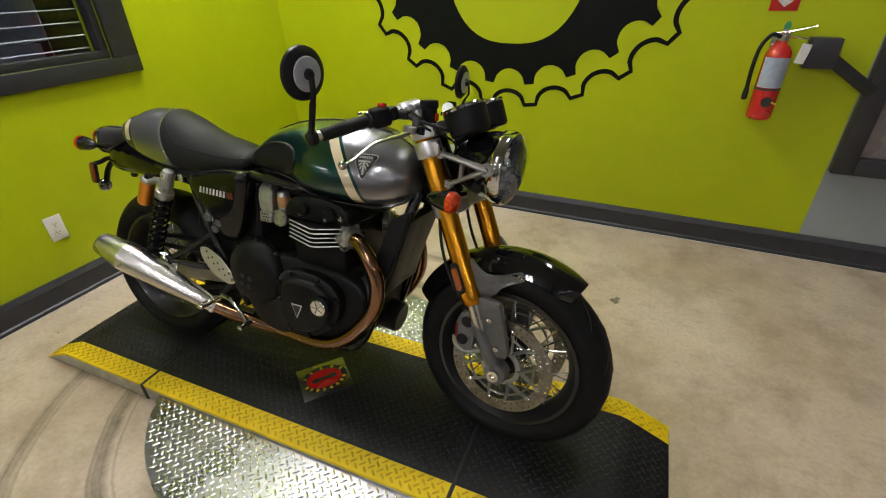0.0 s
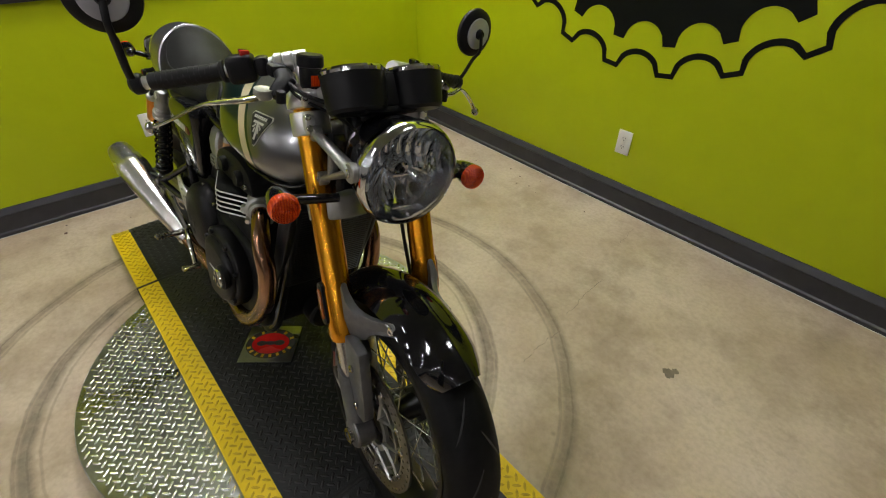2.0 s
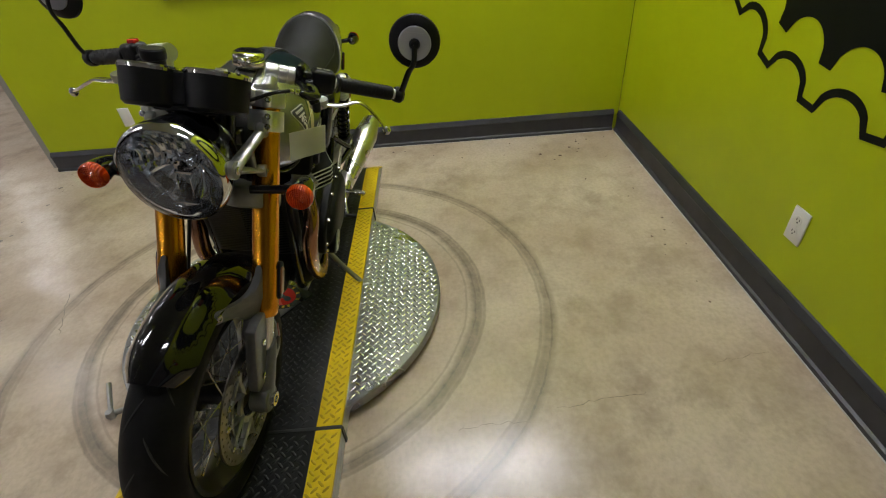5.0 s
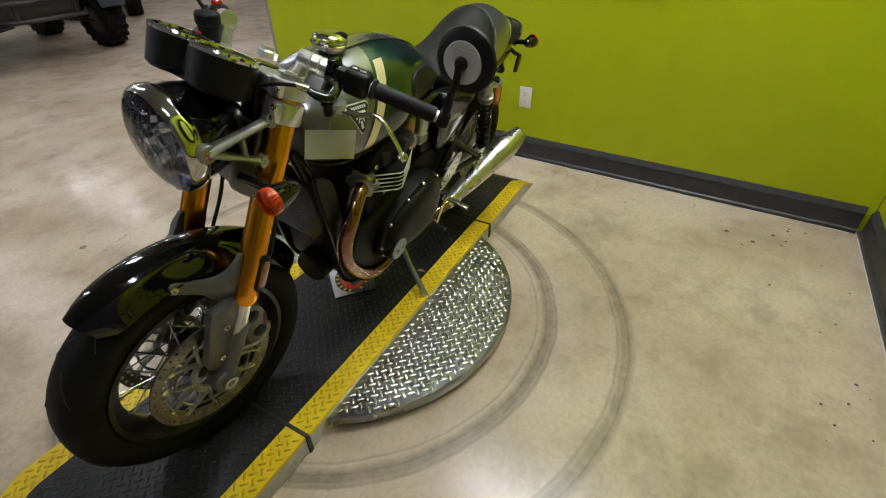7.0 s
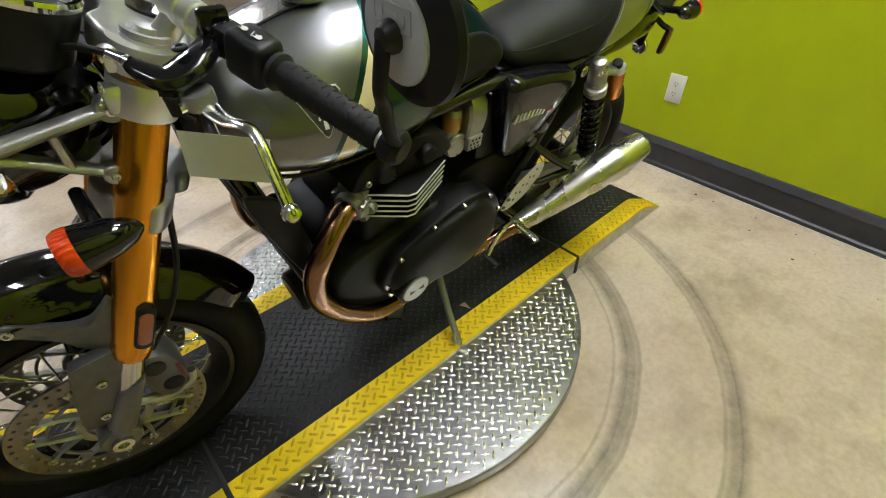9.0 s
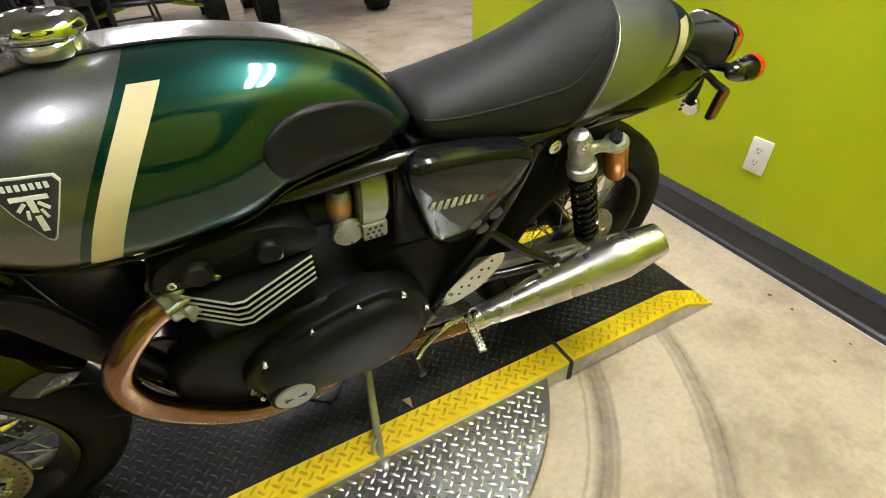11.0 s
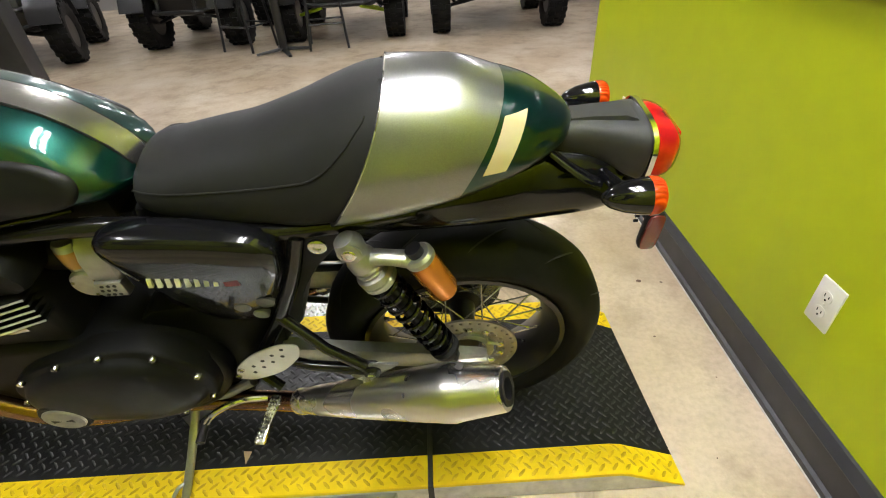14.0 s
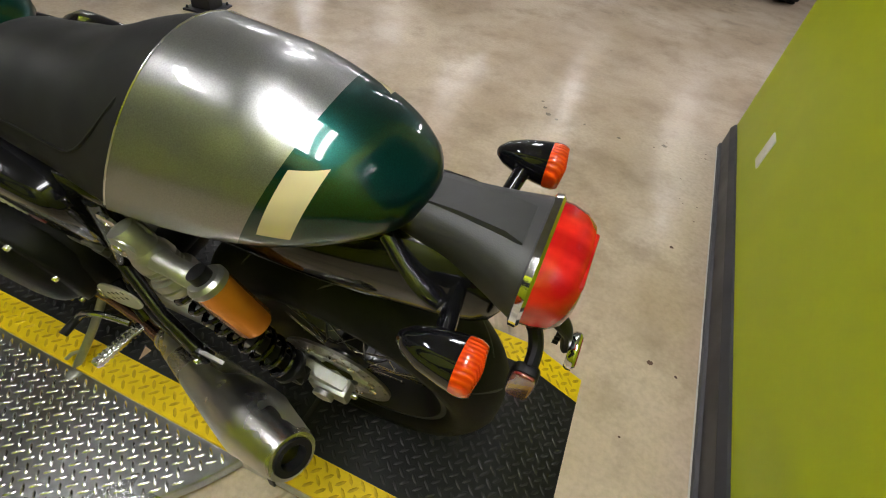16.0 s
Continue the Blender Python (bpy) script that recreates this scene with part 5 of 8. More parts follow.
    lathe(bm, [(0.0, -0.010), (0.0150, -0.010), (0.0160, -0.007), (0.0160, 0.004), (0.015, 0.006), (0.013, 0.0055), (0.0, 0.005)], axis_at(pv + Vector((0.0, s * 0.002, 0.006)), (0.12, 0, 1)), 26)
    boss = part("lever_boss", bm, CAST_ALU, lev, "round alloy lever boss")
    bm = B()
    lathe(bm, [(0.0085, -0.008), (0.0085, 0.010), (0.007, 0.012), (0.003, 0.0105), (0.0, 0.0105)], axis_at(pin, (0.12, 0, 1)), 14)
    part("pivot_bolt", bm, SATIN_BLACK, lev)
    # bar-end mirror
    e = b + d * 0.006
    c = Vector((0.290, 0.388, 1.036)) if s > 0 else Vector((0.294, -0.375, 1.062))
    bm = B()
    lathe(bm, [(0.0, -0.006), (0.016, -0.006), (0.018, 0.0), (0.018, 0.010), (0.013, 0.016), (0.0, 0.016)], axis_at(e, d), 20)
    mir = part("mirror_mount", bm, SATIN_BLACK, bar, "black bar-end mirror clamp")
    face = Vector((1.0, s * 0.10, -0.06)).normalized()
    bm = B()
    sweep(bm, spline([e + d * 0.008, e + Vector((0.010, s * 0.016, 0.022)), e.lerp(c, 0.5) + Vector((0.020, s * 0.010, 0.0)), c + face * 0.027 + Vector((0, 0, -0.036)), c + face * 0.024], 5), [0.0085] * 4 + [0.0075] * 8 + [0.0064] * 9, 12, flat=0.6)
    part("mirror_stalk", bm, SATIN_BLACK, mir)
    bm = B()
    lathe(bm, [(0.0, -0.004), (0.050, -0.004), (0.0545, -0.006), (0.056, -0.003), (0.0545, 0.003), (0.046, 0.010), (0.030, 0.013), (0.0, 0.014)], axis_at(c, face), 40)
    head = part("mirror_head", bm, SATIN_BLACK, mir, "round black mirror head")
    bm = B()
    lathe(bm, [(0.036, 0.0095), (0.0355, 0.0140), (0.034, 0.0152), (0.0, 0.0162)], axis_at(c, face), 32)
    part("mirror_cap", bm, MIRROR_CAP, head, "grey mirror back cap")
    bm = B()
    cm_ = axis_at(c, face)
    side = cm_.to_3x3().inverted() @ Vector((0, 0, 1))
    ang = math.atan2(side.y, side.x) - math.pi / 2
    pm = cm_ @ Matrix.Rotation(ang, 4, "Z") @ Matrix.Translation((0, 0.014, 0.0158))
    for bx, by, bw, bh in ((0, 0.008, 0.040, 0.0012), (0, -0.008, 0.040, 0.0012), (-0.020, 0, 0.0012, 0.016), (0.020, 0, 0.0012, 0.016), (-0.012, 0, 0.004, 0.007), (0, 0, 0.009, 0.004), (0.012, 0, 0.004, 0.007)):
        box(bm, (bw, bh, 0.0012), (bx, by, 0), pm)
    part("raised_marks", bm, MIRROR_CAP, head)
    bm = B()
    lathe(bm, [(0.012, 0.012), (0.012, 0.020), (0.008, 0.026), (0.0, 0.028)], axis_at(c, face), 16)
    part("ball_joint", bm, SATIN_BLACK, head)
    bm = B()
    lathe(bm, [(0.0500, -0.0042), (0.0495, -0.0050), (0.0, -0.0050)], axis_at(c, face), 40)
    part("mirror_glass", bm, MIRROR, head, "mirror glass")

# brake fluid pot and cables
bm = B()
lathe(bm, [(0.0, 0.0), (0.017, 0.0), (0.019, 0.004), (0.020, 0.036), (0.0225, 0.037), (0.0232, 0.040), (0.0232, 0.054), (0.021, 0.057), (0.0, 0.057)], axis_at((0.446, -0.101, 0.952), (-0.05, 0, 1)), 28)
pot = fp("brake_fluid_pot", bm, SATIN_BLACK, "black brake fluid pot")
bm = B()
box(bm, (0.002, 0.016, 0.018), (0.4665, -0.101, 0.969), bevel=0.0005)
part("sight_glass", bm, LENS_AMBER, pot, "dim amber sight window")
for pts, r in (([(0.468, 0.168, 0.963), (0.492, 0.130, 0.958), (0.512, 0.03, 0.915), (0.48, -0.03, 0.86), (0.40, 0.03, 0.80)], 0.0035), ([(0.43, -0.145, 0.965), (0.485, -0.115, 0.945), (0.515, 0.01, 0.91), (0.47, 0.03, 0.84), (0.38, -0.03, 0.80)], 0.004),
               ([(0.40, -0.12, 0.975), (0.455, -0.135, 0.945), (0.50, -0.06, 0.905), (0.46, 0.0, 0.84)], 0.0032)):
    bm = B()
    sweep(bm, spline(pts, 6), r, 8)
    fp("control_cable", bm, GRIP_RUBBER)

# gauges
G_AXIS = Vector((-math.sin(radians(24)), 0, math.cos(radians(24))))
bm = B()
box(bm, (0.074, 0.05, 0.058), (0, 0, 0.036), axis_at(Vector((0.546, 0, 0.933)), G_AXIS), bevel=0.008)
box(bm, (0.10, 0.046, 0.012), (0, 0, 0.002), axis_at(Vector((0.546, 0, 0.933)), G_AXIS), bevel=0.004)
sweep(bm, [(0.536, 0, 0.933), (0.48, 0, 0.900)], 0.018, 10)
binnacle = fp("gauge_binnacle", bm, SATIN_BLACK, "black twin gauge binnacle")
for s in SIDES:
    c = Vector((0.546, s * 0.058, 0.933))
    bm = B()
    lathe(bm, [(0.0, 0.0), (0.046, 0.0), (0.052, 0.006), (0.0555, 0.050), (0.0555, 0.066), (0.050, 0.066), (0.048, 0.062)], axis_at(c, G_AXIS), 40)
    pod = part("gauge_pod", bm, SATIN_BLACK, binnacle, "round black gauge pod")
    bm = B()
    lathe(bm, [(0.0565, 0.062), (0.0575, 0.067), (0.0555, 0.071), (0.050, 0.070), (0.049, 0.066)], axis_at(c, G_AXIS), 40, caps=False)
    part("bezel", bm, CHROME, pod, "chrome bezel")
    bm = B()
    lathe(bm, [(0.0485, 0.0622), (0.0485, 0.0632), (0.0, 0.0632)], axis_at(c, G_AXIS), 32)
    part("dial", bm, DIAL, pod, "dark dial")
    bm = B()
    m = axis_at(c, G_AXIS)
    for k in range(21):
        a = lerp(0.7, TAU - 0.7, k / 20)
        rod(bm, m @ Vector((0.044 * math.cos(a), 0.044 * math.sin(a), 0.0635)), m @ Vector((0.038 * math.cos(a), 0.038 * math.sin(a), 0.0635)), 0.0006, seg=4)
    part("dial_ticks", bm, PALE_MARK, pod)
    bm = B()
    lathe(bm, [(0.0495, 0.066), (0.040, 0.0685), (0.0, 0.070)], axis_at(c, G_AXIS), 32, caps=False)
    gl = part("gauge_glass", bm, GLASS, pod)
    gl.visible_shadow = False

# headlamp
H_C, H_D = Vector((0.611, 0, 0.847)), Vector((math.cos(radians(4)), 0, -math.sin(radians(4))))
HM = axis_at(H_C, H_D)
bm = B()
lathe(bm, [(0.0, -0.135), (0.030, -0.130), (0.060, -0.108), (0.080, -0.070), (0.090, -0.030), (0.0925, 0.0), (0.0905, 0.0), (0.088, -0.03), (0.075, -0.07), (0.05, -0.10), (0.0, -0.118)], HM, 48)
bowl = fp("headlamp", bm, GLOSS_BLACK, "round headlamp with a black shell and chrome rim")
bm = B()
lathe(bm, [(0.0925, -0.006), (0.0975, 0.0), (0.0990, 0.012), (0.0976, 0.023), (0.0945, 0.030), (0.0920, 0.0325), (0.0898, 0.030), (0.0895, 0.020)], HM, 56, caps=False)
part("headlamp_rim", bm, CHROME, bowl, "chrome rim")
bm = B()
# clear-lens reflector: a fluted fan above, two smooth wells below, parted by shallow ribs
def bowl_depth(r, a):
    x, y = r * math.cos(a), r * math.sin(a)
    h = -0.050 + 0.074 * (r / 0.089) ** 2
    if y < 0.012:
        band = math.floor((y + 0.1) / 0.017)
        h += 0.0038 * abs(math.sin(x / 0.0080 * math.pi / 2 + band * 0.9)) + 0.0055 * ((y + 0.1) / 0.017 - band) - 0.006
    elif abs(x) < 0.013:
        h += 0.010
    else:
        h += 0.0040 * abs(math.sin(a * 9)) * (r / 0.089) + 0.0035 * math.cos(x / 0.03) + (0.010 if r > 0.068 else 0.0)
    return min(h, 0.027)


rings = []
for i in range(41):
    r = lerp(0.010, 0.0895, i / 40)
    rings.append([HM @ Vector((r * math.cos(TAU * k / 144), r * math.sin(TAU * k / 144), bowl_depth(r, TAU * k / 144))) for k in range(144)])
rings_mesh(bm, rings, caps=False)
part("reflector", bm, REFLECTOR, bowl, "fluted bright reflector", angle=14)
bm = B()
lathe(bm, [(0.017, -0.05), (0.017, -0.012), (0.0145, -0.006), (0.012, -0.008), (0.0, -0.009)], HM, 24)
box(bm, (0.034, 0.006, 0.022), (0, 0.011, -0.014), HM, bevel=0.002)
bulb = part("bulb_shield", bm, CHROME, bowl, "bulb and its shield")
bm = B()
lathe(bm, [(0.006, -0.012), (0.006, -0.002), (0.004, 0.0), (0.0, 0.0)], HM, 16)
part("bulb", bm, SATIN_BLACK, bowl, "dark bulb tip")
for x in (-0.013, 0.013):
    bm = B()
    box(bm, (0.0016, 0.048, 0.026), (x, 0.042, -0.012), HM, bevel=0.0005)
    part("reflector_rib", bm, REFLECTOR, bowl)
bm = B()
box(bm, (0.042, 0.005, 0.020), (0, 0.068, 0.004), HM, bevel=0.0015)
part("pilot_lamp_shelf", bm, CHROME, bowl, "small bright shelf")
bm = B()
lathe(bm, [(0.0900, 0.0290), (0.084, 0.038), (0.064, 0.047), (0.03, 0.051), (0.0, 0.052)], HM, 48, caps=False)
lens = part("headlamp_glass", bm, GLASS, bowl, "clear domed glass")
lens.visible_shadow = False
for s in SIDES:
    y = s * 0.101
    hub = Vector((0.612, s * 0.098, 0.856))
    up, dn = on_fork(0.905, s * 0.112, 0.040), on_fork(0.805, s * 0.112, 0.030)
    up, dn = Vector((up.x + 0.006, s * 0.110, 0.884)), Vector((dn.x, s * 0.108, 0.806))
    bm = B()
    sweep(bm, [hub, hub.lerp(up, 0.5), up], [0.0150, 0.0125, 0.0120], 12, flat=0.62)
    br = fp("headlamp_bracket", bm, CAST_ALU, "silver forked headlamp bracket")
    bm = B()
    sweep(bm, [hub, hub.lerp(dn, 0.5), dn], [0.0135, 0.0105, 0.0100], 12, flat=0.62)
    part("bracket_arm", bm, CAST_ALU, br)
    bm = B()
    sweep(bm, [hub.lerp(up, 0.52), hub.lerp(dn, 0.66)], [0.010, 0.010], 10, flat=0.6)
    part("bracket_web", bm, CAST_ALU, br)
    for p, r in ((hub, 0.0175), (up, 0.0145), (dn, 0.0130)):
        bm = B()
        lathe(bm, [(r * 0.9, -0.009), (r, -0.007), (r, 0.007), (r * 0.9, 0.009)], axis_at(p, (0, 1, 0)), 20)
        part("bracket_eye", bm, CAST_ALU, br)
    for p, r in ((hub, 0.008), (up, 0.006), (dn, 0.0055)):
        bolt(br, p + Vector((0, s * 0.009, 0)), (0, s, 0), r, 0.004)
    bm = B()
    rod(bm, Vector((0.608, s * 0.085, 0.862)), Vector((0.608, s * 0.096, 0.862)), 0.012, seg=14)
    part("spacer", bm, SATIN_BLACK, br)


def indicator(root_p, c, d, material_parent, steered, label):
    """Bullet lamp at c that looks along d, on a stem from root_p."""
    bm = B()
    sweep(bm, [root_p, c - Vector(d) * 0.022], [0.0085, 0.0105], 14)
    stem = (fp if steered else bp)("indicator_stem", bm, GLOSS_BLACK, label)
    m = axis_at(c, d)
    bm = B()
    lathe(bm, [(0.0, -0.062), (0.006, -0.060), (0.014, -0.050), (0.021, -0.032), (0.0250, -0.010), (0.0262, 0.0), (0.024, 0.001)], m, 28)
    part("indicator_shell", bm, GLOSS_BLACK, stem, "black bullet shell")
    bm = B()
    prof = [(0.0262, 0.0), (0.0270, 0.003), (0.0268, 0.011), (0.0250, 0.0155)]
    for q in range(6):
        r = 0.0235 - q * 0.0038
        prof += [(r, 0.0178 + q * 0.0006), (r - 0.0012, 0.0158 + q * 0.0006), (r - 0.0026, 0.0160 + q * 0.0006)]
    prof += [(0.002, 0.021), (0.0, 0.0212)]
    lathe(bm, prof, m, 28)
    part("indicator_lens", bm, LENS_AMBER, stem, "amber lens")


for s in SIDES:
    indicator(Vector((0.556, s * 0.098, 0.785)), Vector((0.566, s * 0.203, 0.791)), (1, s * 0.04, -0.05), None, True, "front indicator on a black stem")

# front mudguard
bm = B()
rings = []
N = 22
for k in range(N + 1):
    a = radians(lerp(56, 156, k / N))
    end = min(k / N, 1 - k / N)
    taper = 1 - 0.36 * max(0.0, 1 - end / 0.12) ** 2.2
    ring = []
    for inner in (0, 1):
        line = []
        for j in range(13):
            f = lerp(-1, 1, j / 12)
            r = 0.338 - 0.052 * abs(f) ** 2.4 - 0.0035 * inner
            y = f * (0.069 - 0.003 * inner) * taper
            line.append(Vector((AXLE_F.x + r * math.cos(a), y, AXLE_F.z + r * math.sin(a))))
        ring += line if not inner else line[::-1]
    rings.append(ring)
rings_mesh(bm, rings)
guard = fp("front_mudguard", bm, GLOSS_BLACK, "gloss black front mudguard", angle=50)


# ---- tank, seat, tail ----
def egg(x, w, zb, zm, zt, n=36, e_top=2.3, e_low=3.0):
    out = []
    for k in range(n):
        a = TAU * k / n
        c, s = math.cos(a), math.sin(a)
        e = e_top if s > 0 else e_low
        y = w * math.copysign(abs(c) ** (2 / e), c)
        z = zm + (zt - zm if s > 0 else zm - zb) * math.copysign(abs(s) ** (2 / e), s)
        out.append(Vector((x, y, z)))
    return out


TANK_DROP = 0.014
TANK_ROWS = [(-0.206, 0.035, 0.765, 0.775, 0.786), (-0.198, 0.060, 0.762, 0.778, 0.803), (-0.177, 0.087, 0.758, 0.782, 0.834), (-0.123, 0.118, 0.755, 0.79, 0.883), (-0.04, 0.136, 0.750, 0.792, 0.918), (0.01, 0.145, 0.742, 0.786, 0.929), (0.06, 0.146, 0.712, 0.78, 0.937), (0.12, 0.149, 0.702, 0.772, 0.94), (0.22, 0.148, 0.698, 0.772, 0.934), (0.3, 0.137, 0.702, 0.776, 0.914), (0.36, 0.110, 0.718, 0.79, 0.884), (0.388, 0.078, 0.742, 0.802, 0.856), (0.396, 0.038, 0.775, 0.808, 0.833)]


def tank_at(x):
    w, zb, zm, zt = smooth_table(TANK_ROWS, x)
    return w, zb, zm, zt - TANK_DROP


bm = B()
xs = [-0.206, -0.204, -0.198, -0.190, -0.178] + [lerp(-0.162, 0.345, k / 26) for k in range(27)] + [0.360, 0.374, 0.384, 0.391, 0.396]
rings = []
for x in xs:
    w, zb, zm, zt = tank_at(x)
    ring = egg(x, w, zb, zm, zt, 44, 2.0)
    # knee hollows
    for p in ring:
        h = math.exp(-(((p.x + 0.058) / 0.098) ** 4) - ((p.z - 0.805) / 0.065) ** 4)
        p.y *= 1 - 0.16 * h
    rings.append(ring)
rings_mesh(bm, rings)
tank = bp("fuel_tank", bm, TANK_PAINT, "metallic green and silver fuel tank with a cream band", angle=60)

# seam flange under the tank
bm = B()
pts = []
for x in [lerp(-0.13, 0.385, k / 24) for k in range(25)]:
    w, zb, zm, zt = tank_at(x)
    pts.append(Vector((x, w * 0.80, zb + 0.006)))
for s in SIDES:
    bm = B()
    sweep(bm, [Vector((p.x, s * p.y, p.z)) for p in pts], 0.0035, 8)
    part("tank_seam", bm, FRAME_BLACK, tank)

# strap along the top
bm = B()
line = []
for k in range(31):
    x = lerp(-0.202, 0.365, k / 30)
    w, zb, zm, zt = tank_at(x)
    hw = 0.0235
    e = 2.0
    def crown(y):
        return zm + (zt - zm) * (max(0.0, 1 - (abs(y) / w) ** e)) ** (1 / e)
    h = 0.0030
    ys = [-hw, -hw * 0.5, 0, hw * 0.5, hw]
    ring = [Vector((x, y, crown(y) + h)) for y in ys] + [Vector((x, y, crown(y) - 0.003)) for y in ys[::-1]]
    line.append(ring)
rings_mesh(bm, line)
part("tank_strap", bm, BRUSHED_STRAP, tank, "brushed steel strap over the tank")
for s in SIDES:
    bm = B()
    edge = []
    for k in range(31):
        x = lerp(-0.200, 0.362, k / 30)
        w, zb, zm, zt = tank_at(x)
        y = 0.0245
        edge.append(Vector((x, s * y, zm + (zt - zm) * (max(0.0, 1 - (y / w) ** 2.0)) ** (1 / 2.0) + 0.0012)))
    sweep(bm, edge, 0.0018, 6)
    part("strap_edging", bm, GRIP_RUBBER, tank)

# flip filler cap
bm = B()
cm = axis_at((0.205, 0, 0.923), (-0.02, 0, 1))
lathe(bm, [(0.036, 0.0), (0.038, 0.004), (0.038, 0.014), (0.036, 0.016), (0.0, 0.016)], cm, 36)
cap = part("filler_neck", bm, POLISHED, tank, "polished filler neck")
bm = B()
rings = []
for sc, h in ((1.0, 0.017), (1.06, 0.020), (1.06, 0.026), (0.98, 0.031), (0.75, 0.035), (0.3, 0.037)):
    rings.append([cm @ Vector((0.034 * sc * math.sin(a), 0.043 * sc * math.cos(a), h)) for a in [TAU * k / 36 for k in range(36)]])
rings_mesh(bm, rings)
box(bm, (0.018, 0.022, 0.012), (0, -0.048, 0.024), cm, bevel=0.004)
part("filler_cap", bm, CHROME, cap, "polished flip-up filler cap")


def side_y(x, z):
    """Half width of the tank's flank at a height."""
    w, zb, zm, zt = tank_at(x)
    e = 2.0 if z > zm else 3.0
    f = min(0.999, abs(z - zm) / ((zt - zm) if z > zm else (zm - zb)))
    h = math.exp(-(((x + 0.058) / 0.098) ** 4) - ((z - 0.805) / 0.065) ** 4)
    return w * (1 - f ** e) ** (1 / e) * (1 - 0.16 * h)


for s in SIDES:
    out = rounded([(x - 0.014, z - 0.004) for x, z in ((0.043, 0.826), (0.018, 0.850), (-0.030, 0.857), (-0.090, 0.846), (-0.134, 0.822), (-0.146, 0.800), (-0.125, 0.778), (-0.060, 0.765), (0.005, 0.762), (0.034, 0.788))], 4)
    cx, cz = -0.059, 0.808
    bm = B()
    rings = []
    for sc, lift in ((1.0, -0.004), (1.0, 0.002), (0.97, 0.0055), (0.90, 0.007), (0.84, 0.0055), (0.5, 0.006), (0.15, 0.006)):
        rings.append([Vector((cx + (x - cx) * sc, s * (side_y(cx + (x - cx) * sc, cz + (z - cz) * sc) + lift), cz + (z - cz) * sc)) for x, z in out])
    rings_mesh(bm, rings)
    part("knee_pad", bm, SATIN_BLACK, tank, "black rubber knee pad", angle=50)
    # shield emblem: dark shield, pale edge and strokes
    def on_flank(x, z, lift):
        return Vector((x, s * (side_y(x, z) + lift), z))
    shield = [(-0.034, 0.020), (-0.030, 0.026), (-0.015, 0.0265), (0, 0.0265), (0.015, 0.0265), (0.030, 0.026), (0.034, 0.020), (0.020, -0.008), (0.004, -0.038), (0.0, -0.041), (-0.004, -0.038), (-0.020, -0.008)]
    ex, ez = 0.262, 0.826
    for name, mat_, sc, l0, l1 in (("emblem_edge", PALE_MARK, 1.0, 0.0005, 0.0022), ("emblem", SLOT, 0.93, 0.0010, 0.0030)):
        bm = B()
        rings_mesh(bm, [[on_flank(ex + x * sc, ez + z * sc, l) for x, z in shield] for l in (l0, l1)])
        em = part(name, bm, mat_, tank, "dark triangular emblem with a pale edge" if name == "emblem" else "")
    bm = B()
    # plain strokes: a row of short bars over a forked mark
    marks = [((-0.022 + k * 0.0063, 0.0185), (-0.0183 + k * 0.0063, 0.0185), 0.0026) for k in range(7)]
    marks += [((-0.017, 0.0085), (0.017, 0.0085), 0.0020), ((0.0, 0.0085), (0.0, -0.026), 0.0030), ((-0.006, 0.004), (-0.014, -0.003), 0.0016), ((0.006, 0.004), (0.014, -0.003), 0.0016), ((-0.006, -0.003), (-0.0085, -0.012), 0.0014), ((0.006, -0.003), (0.0085, -0.012), 0.0014)]
    for (xa, za), (xb, zb), half in marks:
        nx, nz = -(zb - za), xb - xa
        n_ = math.hypot(nx, nz)
        nx, nz = nx / n_ * half, nz / n_ * half
        quad_ = ((xa + nx, za + nz), (xa - nx, za - nz), (xb - nx, zb - nz), (xb + nx, zb + nz))
        rings_mesh(bm, [[on_flank(ex + px, ez + pz, l) for px, pz in quad_] for l in (0.0026, 0.0037)])
    part("emblem_bars", bm, PALE_MARK, em)

# card on a string, hung from the bar
bm = B()
cm = pose(0.396, 0.171, 0.825, 0, 0, 147) @ pose(0, 0, 0, 0, 4, 0)
box(bm, (0.100, 0.0008, 0.064), (0, 0, 0), cm)
tag = thing("price_tag", bm, PAPER, "blank pale card hanging from the handlebar", "tag", BIKE @ STEER)
bm = B()
sweep(bm, [cm @ Vector((-0.004, 0, 0.032)), Vector((0.408, 0.196, 0.925))], 0.0008, 6)
part("string", bm, PAPER, tag)

# seat
SEAT_ROWS = [(-0.57, 0.121, 0.706, 0.756, 0.899), (-0.53, 0.121, 0.704, 0.756, 0.895), (-0.489, 0.117, 0.702, 0.756, 0.879), (-0.447, 0.113, 0.704, 0.756, 0.859), (-0.375, 0.105, 0.708, 0.754, 0.834), (-0.32, 0.100, 0.714, 0.752, 0.824), (-0.262, 0.094, 0.726, 0.754, 0.812), (-0.227, 0.088, 0.736, 0.760, 0.805), (-0.210, 0.077, 0.746, 0.766, 0.796), (-0.205, 0.056, 0.755, 0.770, 0.787)]
bm = B()
rings = []
for k in range(29):
    x = lerp(-0.570, -0.205, (k / 28) ** 0.85)
    w, zb, zm, zt = smooth_table(SEAT_ROWS, x)
    back = max(0.0, min(1.0, (-0.44 - x) / 0.09))
    ring = egg(x, w, zb, zm, zt, 40, lerp(1.85, 2.0, back), lerp(4.0, 2.95, back))
    for p in ring:  # the rear edge leans back with height
        f = max(0.0, min(1.0, (-0.40 - x) / 0.145))
        p.x += f * (0.095 * (max(0.0, 0.913 - p.z) / 0.19) ** 1.5 - 0.025)
    rings.append(ring)
rings_mesh(bm, rings)
